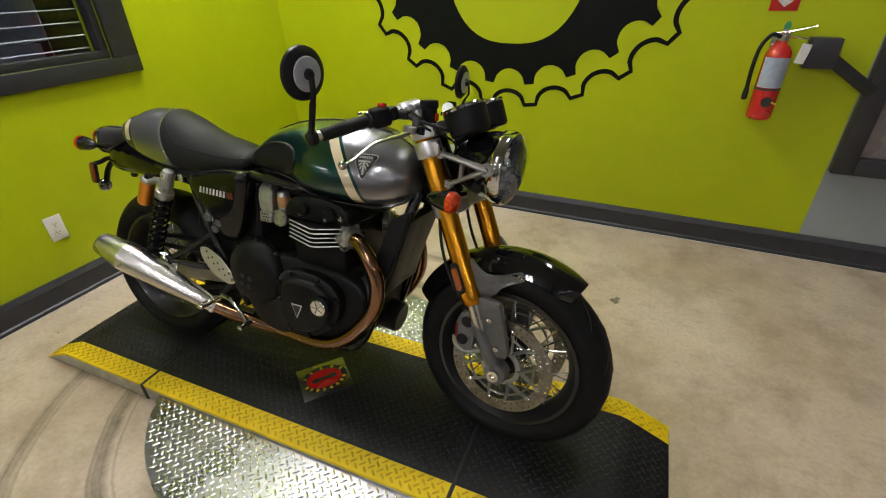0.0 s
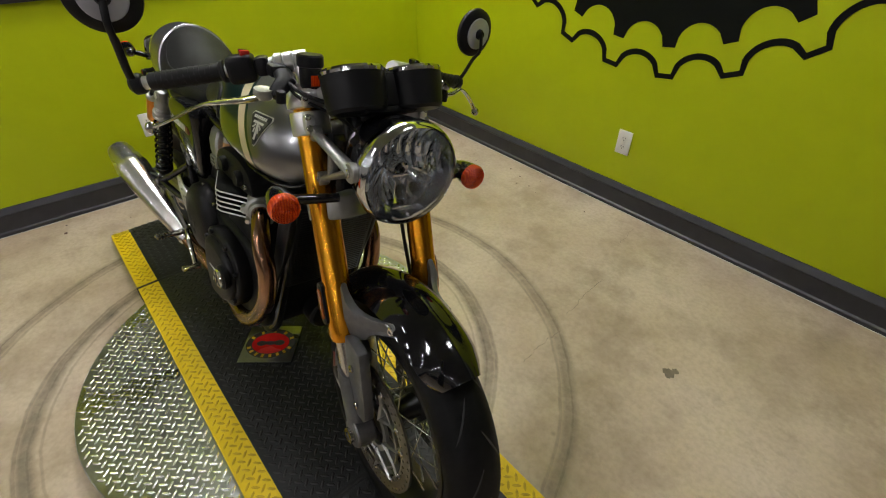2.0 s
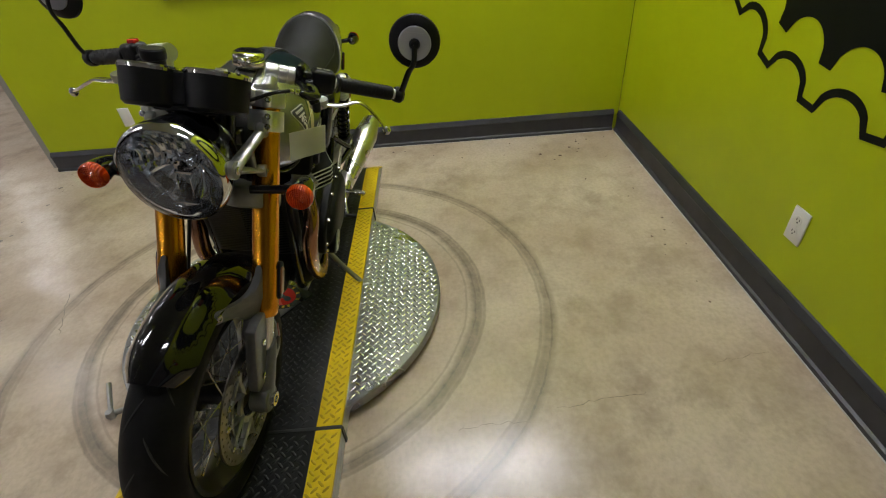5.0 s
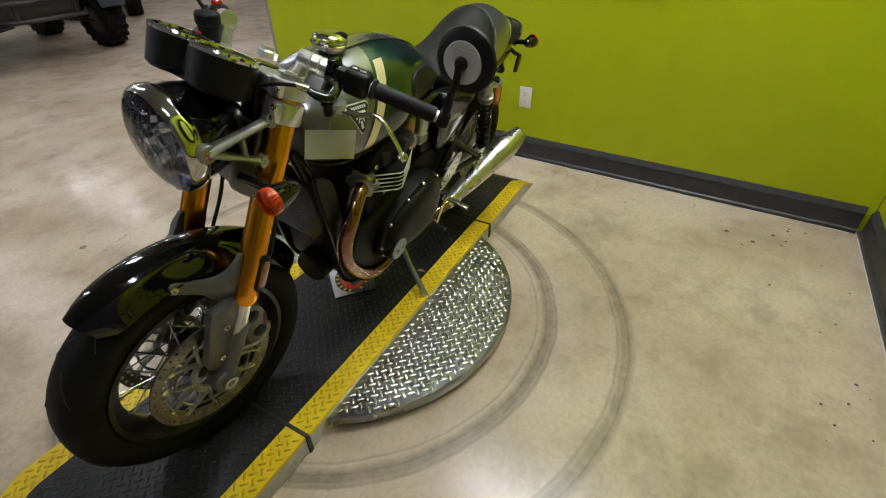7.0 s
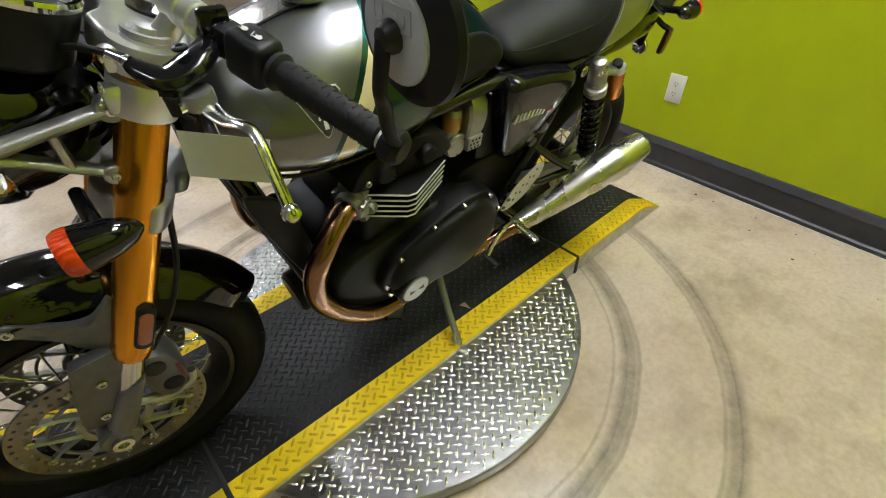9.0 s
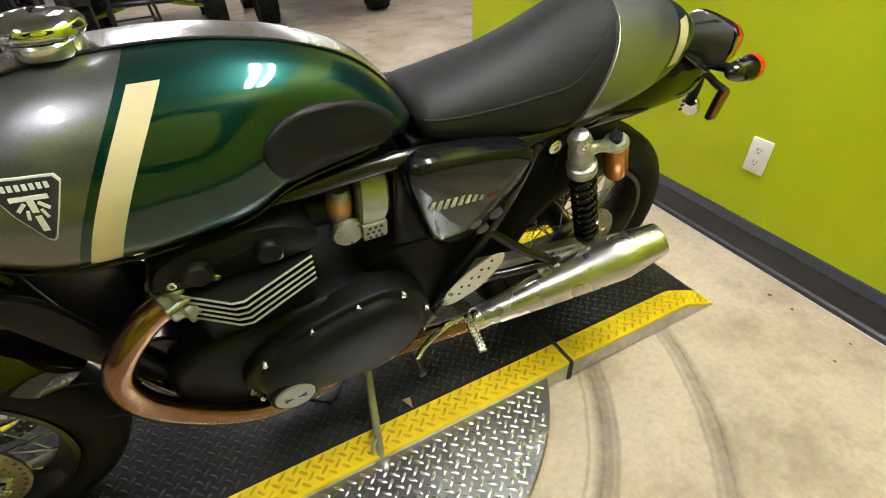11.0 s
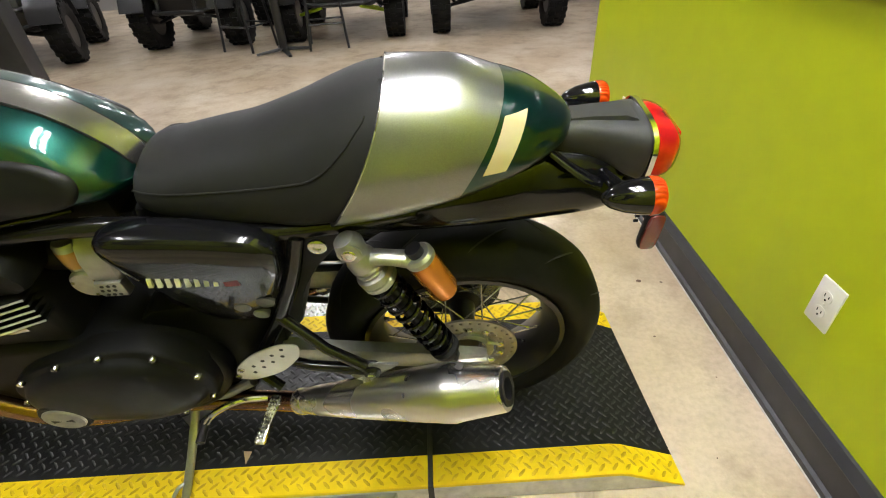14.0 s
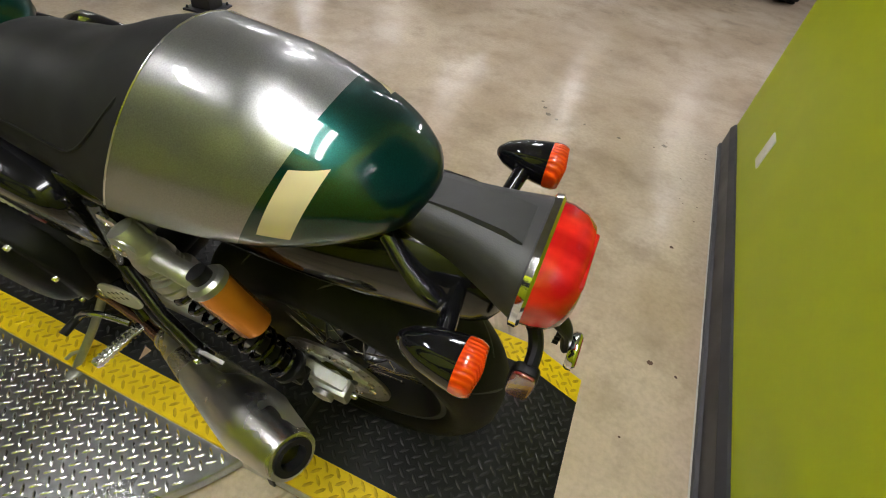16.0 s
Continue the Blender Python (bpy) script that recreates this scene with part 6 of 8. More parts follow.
seat = bp("seat", bm, VINYL, "dark grey vinyl single seat with a stitched edge", angle=50)
for s in SIDES:
    bm = B()
    pts = []
    for k in range(25):
        x = lerp(-0.548, -0.214, k / 24)
        w, zb, zm, zt = smooth_table(SEAT_ROWS, x)
        z = zm + (zt - zm) * min(0.97, 0.34 + 0.63 * max(0, (-0.462 - x) / 0.086) ** 2.3)
        f = min(0.999, (z - zm) / (zt - zm))
        e = lerp(1.85, 2.0, max(0.0, min(1.0, (-0.44 - x) / 0.09)))
        y = w * (1 - f ** e) ** (1 / e)
        lean = max(0.0, min(1.0, (-0.40 - x) / 0.145)) * (0.095 * (max(0.0, 0.913 - z) / 0.19) ** 1.5 - 0.025)
        pts.append(Vector((x + lean, s * (y + 0.0004), z)))
    sweep(bm, pts, 0.0016, 6)
    part("seat_piping", bm, GRIP_RUBBER, seat, "stitched seam")

# tail cowl
COWL_ROWS = [(-0.832, 0.012, 0.802, 0.808, 0.814), (-0.826, 0.03, 0.792, 0.808, 0.823), (-0.813, 0.052, 0.782, 0.807, 0.833), (-0.773, 0.080, 0.764, 0.803, 0.859), (-0.722, 0.100, 0.748, 0.788, 0.878), (-0.655, 0.114, 0.728, 0.770, 0.896), (-0.587, 0.122, 0.712, 0.757, 0.901), (-0.52, 0.1265, 0.703, 0.752, 0.903)]
bm = B()
rings = []
for k in range(31):
    f = k / 30
    x = lerp(-0.832, -0.520, f ** 1.25)
    w, zb, zm, zt = smooth_table(COWL_ROWS, x)
    ring = egg(x, w, zb, zm, zt, 44, lerp(2.3, 2.05, min(1.0, (x + 0.832) / 0.22)), 3.0)
    for p in ring:
        g = max(0.0, min(1.0, (x + 0.722) / 0.2))
        p.x += g * (0.095 * (max(0.0, 0.913 - p.z) / 0.19) ** 1.5) - g * 0.058
    rings.append(ring)
rings_mesh(bm, rings)
cowl = bp("tail_cowl", bm, COWL_PAINT, "silver and green tail cowl with a cream patch", angle=60)
bm = B()
sweep(bm, [p * 1.0 + Vector((0.001, 0, 0)) for p in rings[-1][:23]], 0.0010, 8)
part("cowl_edging", bm, BRUSHED, cowl)

# rear mudguard and lamp
bm = B()
rows = [(-0.47, 0.070, 0.640, 0.700), (-0.54, 0.082, 0.648, 0.728), (-0.62, 0.086, 0.648, 0.752), (-0.70, 0.084, 0.645, 0.766), (-0.77, 0.078, 0.645, 0.774), (-0.83, 0.068, 0.642, 0.774), (-0.880, 0.060, 0.644, 0.766), (-0.915, 0.048, 0.655, 0.756), (-0.932, 0.028, 0.680, 0.742)]
rings = []
for k in range(29):
    x = lerp(rows[-1][0], rows[0][0], k / 28)
    w, zb, zt = smooth_table(rows[::-1], x)
    rings.append(egg(x, w, zb, lerp(zb, zt, 0.42), zt, 32, 2.7, 2.4))
rings_mesh(bm, rings)
rear = bp("rear_mudguard", bm, COVER_BLACK, "gloss black rear mudguard", angle=50)
for s in SIDES:
    bm = B()
    sweep(bm, spline([(-0.800, s * 0.046, 0.775), (-0.838, s * 0.066, 0.752), (-0.872, s * 0.074, 0.735)], 4), [0.009, 0.009, 0.010, 0.010, 0.011, 0.012, 0.012, 0.012, 0.010], 12, flat=0.6)
    part("lamp_stay", bm, GLOSS_BLACK, rear, "black lamp stay")
# waisted lamp housing with a flat raised spine
bm = B()
rows = [(-0.795, 0.032, 0.760, 0.802), (-0.822, 0.036, 0.750, 0.808), (-0.865, 0.041, 0.739, 0.808), (-0.905, 0.052, 0.724, 0.807), (-0.930, 0.061, 0.714, 0.806), (-0.939, 0.064, 0.711, 0.805)]
rings = []
for k in range(19):
    x = lerp(rows[-1][0], rows[0][0], k / 18)
    w, zb, zt = smooth_table(rows[::-1], x)
    rings.append(egg(x, w, zb, (zb + zt) / 2, zt, 36, 3.2, 3.2))
rings_mesh(bm, rings)
housing = bp("tail_lamp_housing", bm, HOUSING_GREY, "grey-black moulded tail lamp housing", angle=50)
bm = B()
rings_mesh(bm, [[Vector((x, y, z)) for y, z in ((-w, 0.800), (-w * 0.86, top), (w * 0.86, top), (w, 0.800))] for x, w, top in ((-0.802, 0.019, 0.8085), (-0.86, 0.020, 0.8120), (-0.908, 0.024, 0.8125), (-0.926, 0.027, 0.8070))])
part("housing_spine", bm, HOUSING_GREY, housing)
bm = B()
rings = [egg(x, w, zb, (zb + zt) / 2, zt, 40, 3.2, 3.2) for x, w, zb, zt in ((-0.936, 0.064, 0.711, 0.805), (-0.938, 0.0685, 0.707, 0.809), (-0.945, 0.0690, 0.7065, 0.8095), (-0.948, 0.066, 0.710, 0.806))]
rings_mesh(bm, rings)
part("lamp_bezel", bm, CHROME, housing, "chrome bezel")
bm = B()
rows = [(-0.992, 0.018, 0.745, 0.768), (-0.990, 0.040, 0.730, 0.783), (-0.984, 0.053, 0.721, 0.793), (-0.973, 0.0605, 0.715, 0.800), (-0.958, 0.0640, 0.712, 0.804), (-0.946, 0.0645, 0.7115, 0.8045)]
rings_mesh(bm, [egg(x, w, zb, (zb + zt) / 2, zt, 40, 3.1, 3.1) for x, w, zb, zt in rows])
tail_lens = part("tail_lens", bm, LENS_RED, housing, "clear red tail lamp lens", angle=50)
# moulded steps in the lens face
for z0, z1 in ((0.730, 0.746), (0.772, 0.788)):
    bm = B()
    box(bm, (0.006, 0.066, z1 - z0), (-0.987, 0, (z0 + z1) / 2), bevel=0.0025)
    part("lens_step", bm, LENS_RED, tail_lens)
for s in SIDES:
    indicator(Vector((-0.880, s * 0.046, 0.736)), Vector((-0.914, s * 0.130, 0.757)), (-1, s * 0.03, 0.02), None, False, "rear indicator on a black stem")
# bracket with its side reflectors and the round one
bm = B()
sweep(bm, spline([(-0.875, 0.0, 0.705), (-0.935, 0.0, 0.692), (-0.978, 0.0, 0.668), (-1.004, -0.008, 0.628), (-1.014, -0.014, 0.578)], 5), [0.016] * 6 + [0.013] * 15, 12, flat=0.55)
for y in (-0.030, 0.030):
    sweep(bm, spline([(-0.930, y * 0.4, 0.692), (-0.962, y, 0.684), (-0.974, y * 1.6, 0.672), (-0.976, y * 2.4, 0.668)], 4), 0.0085, 10)
for k in range(3):
    rod(bm, (-1.006, -0.020, 0.560 + 0.012 * k), (-0.998, -0.020, 0.560 + 0.012 * k), 0.003, seg=8)
bracket = bp("plate_bracket", bm, SATIN_BLACK, "black number plate bracket")
for s in SIDES:
    bm = B()
    cap = [(-0.974 + 0.0155 * math.copysign(abs(math.cos(a)) ** 0.45, math.cos(a)), 0.634 + 0.040 * math.copysign(abs(math.sin(a)) ** 0.45, math.sin(a))) for a in [TAU * k / 28 for k in range(28)]]
    prism(bm, cap, *sorted((s * 0.070, s * 0.082)), bevel=0.002)
    back = part("reflector_holder", bm, SATIN_BLACK, bracket)
    bm = B()
    prism(bm, [(lerp(-0.974, x, 0.88), lerp(0.634, z, 0.94)) for x, z in cap], *sorted((s * 0.081, s * 0.085)), bevel=0.001)
    part("side_reflector", bm, LENS_DULL, back, "dull red oblong side reflector")
bm = B()
m = axis_at((-1.020, -0.014, 0.568), (-1, 0, 0.12))
lathe(bm, [(0.0, 0), (0.024, 0.0), (0.0265, 0.004), (0.0265, 0.010), (0.024, 0.013), (0.022, 0.012)], m, 28)
rim = part("round_reflector_rim", bm, CHROME, bracket, "chrome reflector rim")
bm = B()
lathe(bm, [(0.0225, 0.011), (0.021, 0.0145), (0.0, 0.0150)], m, 28)
part("round_reflector", bm, LENS_DULL, bracket, "round red reflector")

# frame, radiator, cradle
for s in SIDES:
    for pts, r in (([(0.385, s * 0.035, 0.80), (0.30, s * 0.075, 0.745), (0.10, s * 0.09, 0.715), (-0.16, s * 0.10, 0.735), (-0.40, s * 0.10, 0.705), (-0.60, s * 0.085, 0.715)], 0.015),
                   ([(0.388, s * 0.045, 0.75), (0.352, s * 0.085, 0.62), (0.316, s * 0.10, 0.49), (0.280, s * 0.10, 0.36), (0.235, s * 0.098, 0.255), (0.16, s * 0.095, 0.212), (-0.05, s * 0.095, 0.20), (-0.20, s * 0.095, 0.24)], 0.016),
                   ([(-0.425, s * 0.106, 0.70), (-0.39, s * 0.110, 0.60), (-0.335, s * 0.112, 0.49), (-0.27, s * 0.110, 0.38), (-0.22, s * 0.10, 0.27)], 0.013)):
        bm = B()
        sweep(bm, spline(pts, 5), r, 14)
        bp("frame_tube", bm, FRAME_BLACK, "black frame tube")
    bm = B()
    sweep(bm, [(-0.345, s * 0.115, 0.515), (-0.42, s * 0.150, 0.455), (-0.495, s * 0.170, 0.408)], [0.011, 0.010, 0.012], 12)
    sweep(bm, [(-0.285, s * 0.118, 0.395), (-0.38, s * 0.150, 0.40), (-0.495, s * 0.170, 0.408)], [0.010, 0.010, 0.012], 12)
    lathe(bm, [(0.015, -0.010), (0.017, -0.006), (0.017, 0.008), (0.013, 0.012)], axis_at((-0.495, s * 0.170, 0.408), (0, s, 0)), 18)
    hanger = bp("silencer_hanger", bm, FRAME_BLACK, "black silencer hanger")
    bolt(hanger, (-0.495, s * 0.182, 0.408), (0, s, 0), 0.008, 0.006)
    bolt(bike, (-0.455, s * 0.120, 0.690), (0, s, 0), 0.014, 0.006, POLISHED)
bm = B()
for s in SIDES:
    sweep(bm, [(0.40, 0.0, 0.84), (0.39, 0, 0.72)], 0.032, 12)
bp("headstock", bm, FRAME_BLACK)
bm = B()
box(bm, (0.035, 0.21, 0.25), (0, 0, 0), pose(0.338, 0, 0.560, 0, 16, 0), bevel=0.006)
rad = bp("radiator", bm, SATIN_BLACK, "black radiator")
first = None
for k in range(32):
    m = pose(0.338, 0, 0.560, 0, 16, 0) @ pose(0.0178, 0, -0.116 + k * 0.0075)
    if first is None:
        bm = B()
        box(bm, (0.0016, 0.19, 0.0020))
        first = part("radiator_fin", bm, FRAME_BLACK, rad, m=m)
    else:
        again(first, m)
for s in SIDES:
    bm = B()
    prism(bm, rounded([(0.392, 0.69), (0.372, 0.70), (0.328, 0.66), (0.292, 0.53), (0.268, 0.44), (0.292, 0.43), (0.340, 0.53)], 4), *sorted((s * 0.104, s * 0.120)), bevel=0.005)
    part("radiator_cowl", bm, SATIN_BLACK, rad, "black radiator side cowl")

# engine
bm = B()
prism(bm, rounded([(-0.19, 0.43), (-0.10, 0.49), (0.03, 0.50), (0.18, 0.49), (0.265, 0.45), (0.278, 0.36), (0.235, 0.26), (0.05, 0.215), (-0.12, 0.23), (-0.20, 0.33)], 4), -0.140, 0.140, bevel=0.02, seg=3)
engine = bp("engine", bm, ENGINE_BLACK, "matt black parallel twin engine")
bm = B()
box(bm, (0.19, 0.25, 0.17), (0.098, 0, 0.562), bevel=0.018, seg=3)
part("cylinder_block", bm, ENGINE_BLACK, engine)
bm = B()
prism(bm, rounded([(0.005, 0.637), (0.20, 0.637), (0.215, 0.662), (0.19, 0.695), (0.12, 0.712), (0.04, 0.706), (-0.005, 0.68)], 4), -0.138, 0.138, bevel=0.012)
head = part("cylinder_head", bm, ENGINE_BLACK, engine)
for s in SIDES:
    for x, z, r in ((0.060, 0.672, 0.020), (0.155, 0.668, 0.020)):
        bm = B()
        lathe(bm, [(r, 0), (r, 0.012), (r * 0.8, 0.018), (0.0, 0.018)], axis_at((x, s * 0.134, z), (0, s, 0)), 20)
        part("head_plug", bm, ENGINE_BLACK, head)
    for x, z in ((0.137, 0.650), (0.049, 0.655), (0.19, 0.660)):
        bolt(head, (x, s * 0.139, z), (0, s, 0), 0.007, 0.006)
for k in range(5):
    z = 0.577 + k * 0.0132
    bm = B()
    hw, x0, x1 = 0.182, 0.004, 0.190
    out = [(x0, -hw * 0.76), (x0 + 0.108, -hw), (x0 + 0.124, -hw * 0.985), (x1, -hw * 0.74), (x1, hw * 0.74), (x0 + 0.124, hw * 0.985), (x0 + 0.108, hw), (x0, hw * 0.76)]
    prism(bm, out, z - 0.0022, z + 0.0022, "z")
    fin = part("cooling_fin", bm, ENGINE_BLACK, engine)
    for s in SIDES:
        bm = B()
        sweep(bm, [(x0, s * hw * 0.763, z), (x0 + 0.108, s * (hw + 0.0006), z), (x0 + 0.124, s * (hw * 0.985 + 0.0006), z), (x1, s * hw * 0.744, z)], 0.0020, 6)
        part("fin_edge", bm, FIN_EDGE, fin, "bright machined fin edge")
# left cover
bm = B()
out = rounded([(0.172, 0.365), (0.152, 0.422), (0.086, 0.468), (0.016, 0.492), (-0.050, 0.507), (-0.122, 0.506), (-0.172, 0.462), (-0.196, 0.404), (-0.188, 0.340), (-0.130, 0.292), (-0.060, 0.272), (0.030, 0.283), (0.090, 0.290), (0.150, 0.315)], 3)
dome = ((1.0, 0.120), (1.0, 0.158), (0.988, 0.164), (0.965, 0.1665), (0.905, 0.1675), (0.885, 0.1695), (0.865, 0.1760), (0.820, 0.1845), (0.740, 0.1905), (0.60, 0.1945), (0.40, 0.1965), (0.16, 0.1970))
rings_mesh(bm, [[Vector((-0.012 + (x + 0.012) * k, y, 0.388 + (z - 0.388) * k)) for x, z in out] for k, y in dome])
cov = part("engine_cover", bm, ENGINE_BLACK, engine, "matt black alternator cover", angle=50)
for i in range(0, len(out), 4):
    x, z = out[i]
    bolt(cov, (lerp(-0.012, x, 0.945), 0.166, lerp(0.388, z, 0.945)), (0, 1, 0), 0.0062, 0.009)
bm = B()
lathe(bm, [(0.046, -0.03), (0.046, 0.004), (0.043, 0.008), (0.034, 0.008)], axis_at((0.098, 0.187, 0.338), (0, 1, 0)), 32)
part("cap_boss", bm, ENGINE_BLACK, cov)
bm = B()
lathe(bm, [(0.037, 0.006), (0.037, 0.010), (0.035, 0.012), (0.0, 0.0125)], axis_at((0.098, 0.187, 0.338), (0, 1, 0)), 32)
capL = part("engine_cap", bm, CAST_ALU, cov, "round alloy engine cap")
bm = B()
m = axis_at((0.098, 0.2002, 0.338), (0, 1, 0))
prism(bm, [(-0.020, -0.006), (-0.004, 0.0), (-0.020, 0.006)], 0, 0.0008, "z")
prism(bm, [(0.020, -0.006), (0.004, 0.0), (0.020, 0.006)], 0, 0.0008, "z")
bmesh.ops.transform(bm, matrix=m, verts=bm.verts)
part("cap_marks", bm, SLOT, capL)
bm = B()
box(bm, (0.052, 0.003, 0.011), (0, 0, 0), pose(0.092, 0.1265, 0.533, 0, 12, 0), bevel=0.001)
part("casting_plate", bm, POLISHED, engine, "small bright plate below the fins")
# right covers
bm = B()
out = rounded([(-0.020, 0.440), (0.008, 0.474), (0.078, 0.482), (0.158, 0.468), (0.200, 0.425), (0.196, 0.350), (0.140, 0.285), (0.070, 0.268), (0.015, 0.272), (-0.018, 0.345)], 3)
prism(bm, out, -0.176, -0.120, bevel=0.010, seg=3)
prism(bm, [(lerp(0.09, x, 0.86), lerp(0.37, z, 0.86)) for x, z in out][::-1], -0.173, -0.194, bevel=0.010, seg=3, shrink=0.88)
cov = part("clutch_cover", bm, ENGINE_BLACK, engine, "matt black clutch cover")
for i in range(0, len(out), 4):
    x, z = out[i]
    bolt(cov, (lerp(0.09, x, 0.93), -0.176, lerp(0.37, z, 0.93)), (0, -1, 0), 0.0075, 0.008, SATIN_BLACK)
bm = B()
lathe(bm, [(0.034, 0), (0.034, 0.012), (0.028, 0.016), (0.0, 0.016)], axis_at((0.152, -0.190, 0.398), (0, -1, 0)), 30)
part("cap_boss", bm, ENGINE_BLACK, cov)
bm = B()
lathe(bm, [(0.026, 0.014), (0.026, 0.019), (0.023, 0.022), (0.0, 0.0225)], axis_at((0.152, -0.190, 0.398), (0, -1, 0)), 30)
cp = part("engine_cap", bm, POLISHED, cov, "round alloy engine cap")
bm = B()
for k in range(5):
    a = TAU * k / 5
    m = axis_at((0.152, -0.2128, 0.398), (0, -1, 0))
    rod(bm, m @ Vector((0, 0, 0)), m @ Vector((0.021 * math.cos(a), 0.021 * math.sin(a), 0)), 0.0009, seg=4)
part("cap_marks", bm, SLOT, cp)
bm = B()
rings_mesh(bm, [[Vector((0.064 + x, y, 0.362 + z)) for x, z in ((-0.020, 0.020), (0.020, 0.020), (0.0, -0.026))] for y in (-0.190, -0.1955)])
em = part("cover_emblem", bm, PALE_MARK, cov, "small triangular emblem")
bm = B()
rings_mesh(bm, [[Vector((0.064 + x * 0.82, y, 0.3625 + z * 0.82)) for x, z in ((-0.020, 0.020), (0.020, 0.020), (0.0, -0.026))] for y in (-0.195, -0.1962)])
part("emblem_field", bm, SLOT, em)
bm = B()
lathe(bm, [(0.106, 0), (0.109, 0.010), (0.104, 0.030), (0.086, 0.046), (0.05, 0.0515), (0.0, 0.052)], axis_at((-0.130, -0.125, 0.430), (0, -1, 0)), 44)
cov = part("sprocket_cover", bm, ENGINE_BLACK, engine, "round matt black side cover")
bm = B()
for a in range(4):
    lathe(bm, [(0.009, 0.0), (0.009, 0.002)], axis_at((-0.150 + 0.02 * math.cos(a * TAU / 4 + 0.6), -0.1765, 0.405 + 0.02 * math.sin(a * TAU / 4 + 0.6)), (0, -1, 0)), 14)
part("cover_dimples", bm, SLOT, cov)
for a in range(0, 360, 45):
    bolt(cov, (-0.130 + 0.106 * math.cos(radians(a)), -0.138, 0.430 + 0.106 * math.sin(radians(a))), (0, -1, 0), 0.006, 0.007)
bm = B()
sweep(bm, spline([(0.24, -0.09, 0.47), (0.27, -0.11, 0.44), (0.265, -0.12, 0.38)], 4), 0.016, 12)
lathe(bm, [(0.0, 0), (0.048, 0.0), (0.052, 0.006), (0.052, 0.07), (0.045, 0.078), (0.0, 0.078)], axis_at((0.24, 0.02, 0.315), (1, 0, -0.15)), 28)
part("oil_filter", bm, SATIN_BLACK, engine)
for s in SIDES:
    bm = B()
    prism(bm, rounded([(0.290, 0.50), (0.298, 0.42), (0.262, 0.31), (0.215, 0.255), (0.180, 0.275), (0.205, 0.36), (0.235, 0.48)], 3), *sorted((s * 0.086, s * 0.096)), bevel=0.003)
    br = bp("engine_bracket", bm, FRAME_BLACK, "black engine bracket")
    for x, z in ((0.255, 0.44), (0.222, 0.33)):
        bolt(br, (x, s * 0.096, z), (0, s, 0), 0.010, 0.008)
bm = B()
prism(bm, rounded([(-0.09, 0.50), (-0.24, 0.525), (-0.318, 0.50), (-0.330, 0.42), (-0.300, 0.34), (-0.22, 0.265), (-0.09, 0.265)], 4), -0.096, 0.096, bevel=0.008)
part("gearbox_case", bm, ENGINE_BLACK, engine, "black gearbox case")
# throttle bodies
for s in SIDES:
    y = s * 0.095
    bm = B()
    lathe(bm, [(0.0, 0.0), (0.026, 0.0), (0.029, 0.004), (0.029, 0.010), (0.024, 0.014), (0.022, 0.040)], axis_at((-0.064, s * 0.140, 0.626), (0, -s, 0)), 28)
    lathe(bm, [(0.017, 0), (0.019, 0.01), (0.019, 0.07), (0.016, 0.075), (0.0, 0.075)], axis_at((-0.058, s * 0.116, 0.632), (-0.05, 0, 1)), 24)
    tb = bp("throttle_body", bm, CAST_ALU, "silver throttle body")
    bm = B()
    lathe(bm, [(0.0195, 0.028), (0.0205, 0.030), (0.0205, 0.060), (0.0195, 0.062)], axis_at((-0.058, s * 0.116, 0.632), (-0.05, 0, 1)), 24, caps=False)
    part("amber_band", bm, TAN_BAND, tb, "tan plastic band")
    for a in range(3):
        bolt(tb, (-0.064 + 0.022 * math.cos(a * 2.1 + 0.4), s * 0.140, 0.626 + 0.022 * math.sin(a * 2.1 + 0.4)), (0, s, 0), 0.003, 0.002)
    bm = B()
    # square-sided cover: crown, flat flank, drilled foot
    prof = [(0.095, 0.742, 0.020), (0.118, 0.733, 0.024), (0.140, 0.712, 0.026), (0.149, 0.685, 0.026), (0.149, 0.655, 0.025), (0.146, 0.640, 0.022)]
    rings = []
    for yy, zz, half in prof:
        cxx = -0.112 + (0.70 - zz) * 0.10
        rings.append([Vector((cxx + half * dx, s * (yy - d), zz - (0.02 if d and zz > 0.72 else 0))) for dx, d in ((-0.8, 0), (0.8, 0), (1, 0.006), (1, 0.030), (-1, 0.030), (-1, 0.006))])
    rings_mesh(bm, rings)
    cvr = part("throttle_cover", bm, CAST_ALU, tb, "squared silver throttle cover")
    bm = B()
    box(bm, (0.044, 0.020, 0.034), (-0.106, s * 0.143, 0.626), bevel=0.004)
    part("cover_foot", bm, CAST_ALU, tb, "silver drilled foot of the cover")
    bm = B()
    for i in range(3):
        for j in range(3):
            lathe(bm, [(0.0030, 0), (0.0030, 0.0014)], axis_at((-0.116 + i * 0.010 + (0.004 if j == 1 else 0), s * 0.1525, 0.616 + j * 0.010), (0, s, 0)), 8)
    part("cover_holes", bm, SLOT, cvr)
    # inlet rubbers and air box
    bm = B()
    rod(bm, (0.02, s * 0.085, 0.655), (-0.15, s * 0.085, 0.64), 0.030, seg=16)
    part("inlet_rubber", bm, GRIP_RUBBER, tb)
    tb.location += Vector((-0.004, -s * 0.038, -0.014))
bm = B()
box(bm, (0.22, 0.18, 0.20), (-0.26, 0, 0.60), bevel=0.02)
bp("air_box", bm, SATIN_BLACK)
bm = B()
box(bm, (0.44, 0.13, 0.075), (0.06, 0, 0.715), bevel=0.015)
bp("wiring_tray", bm, SATIN_BLACK)
bm = B()
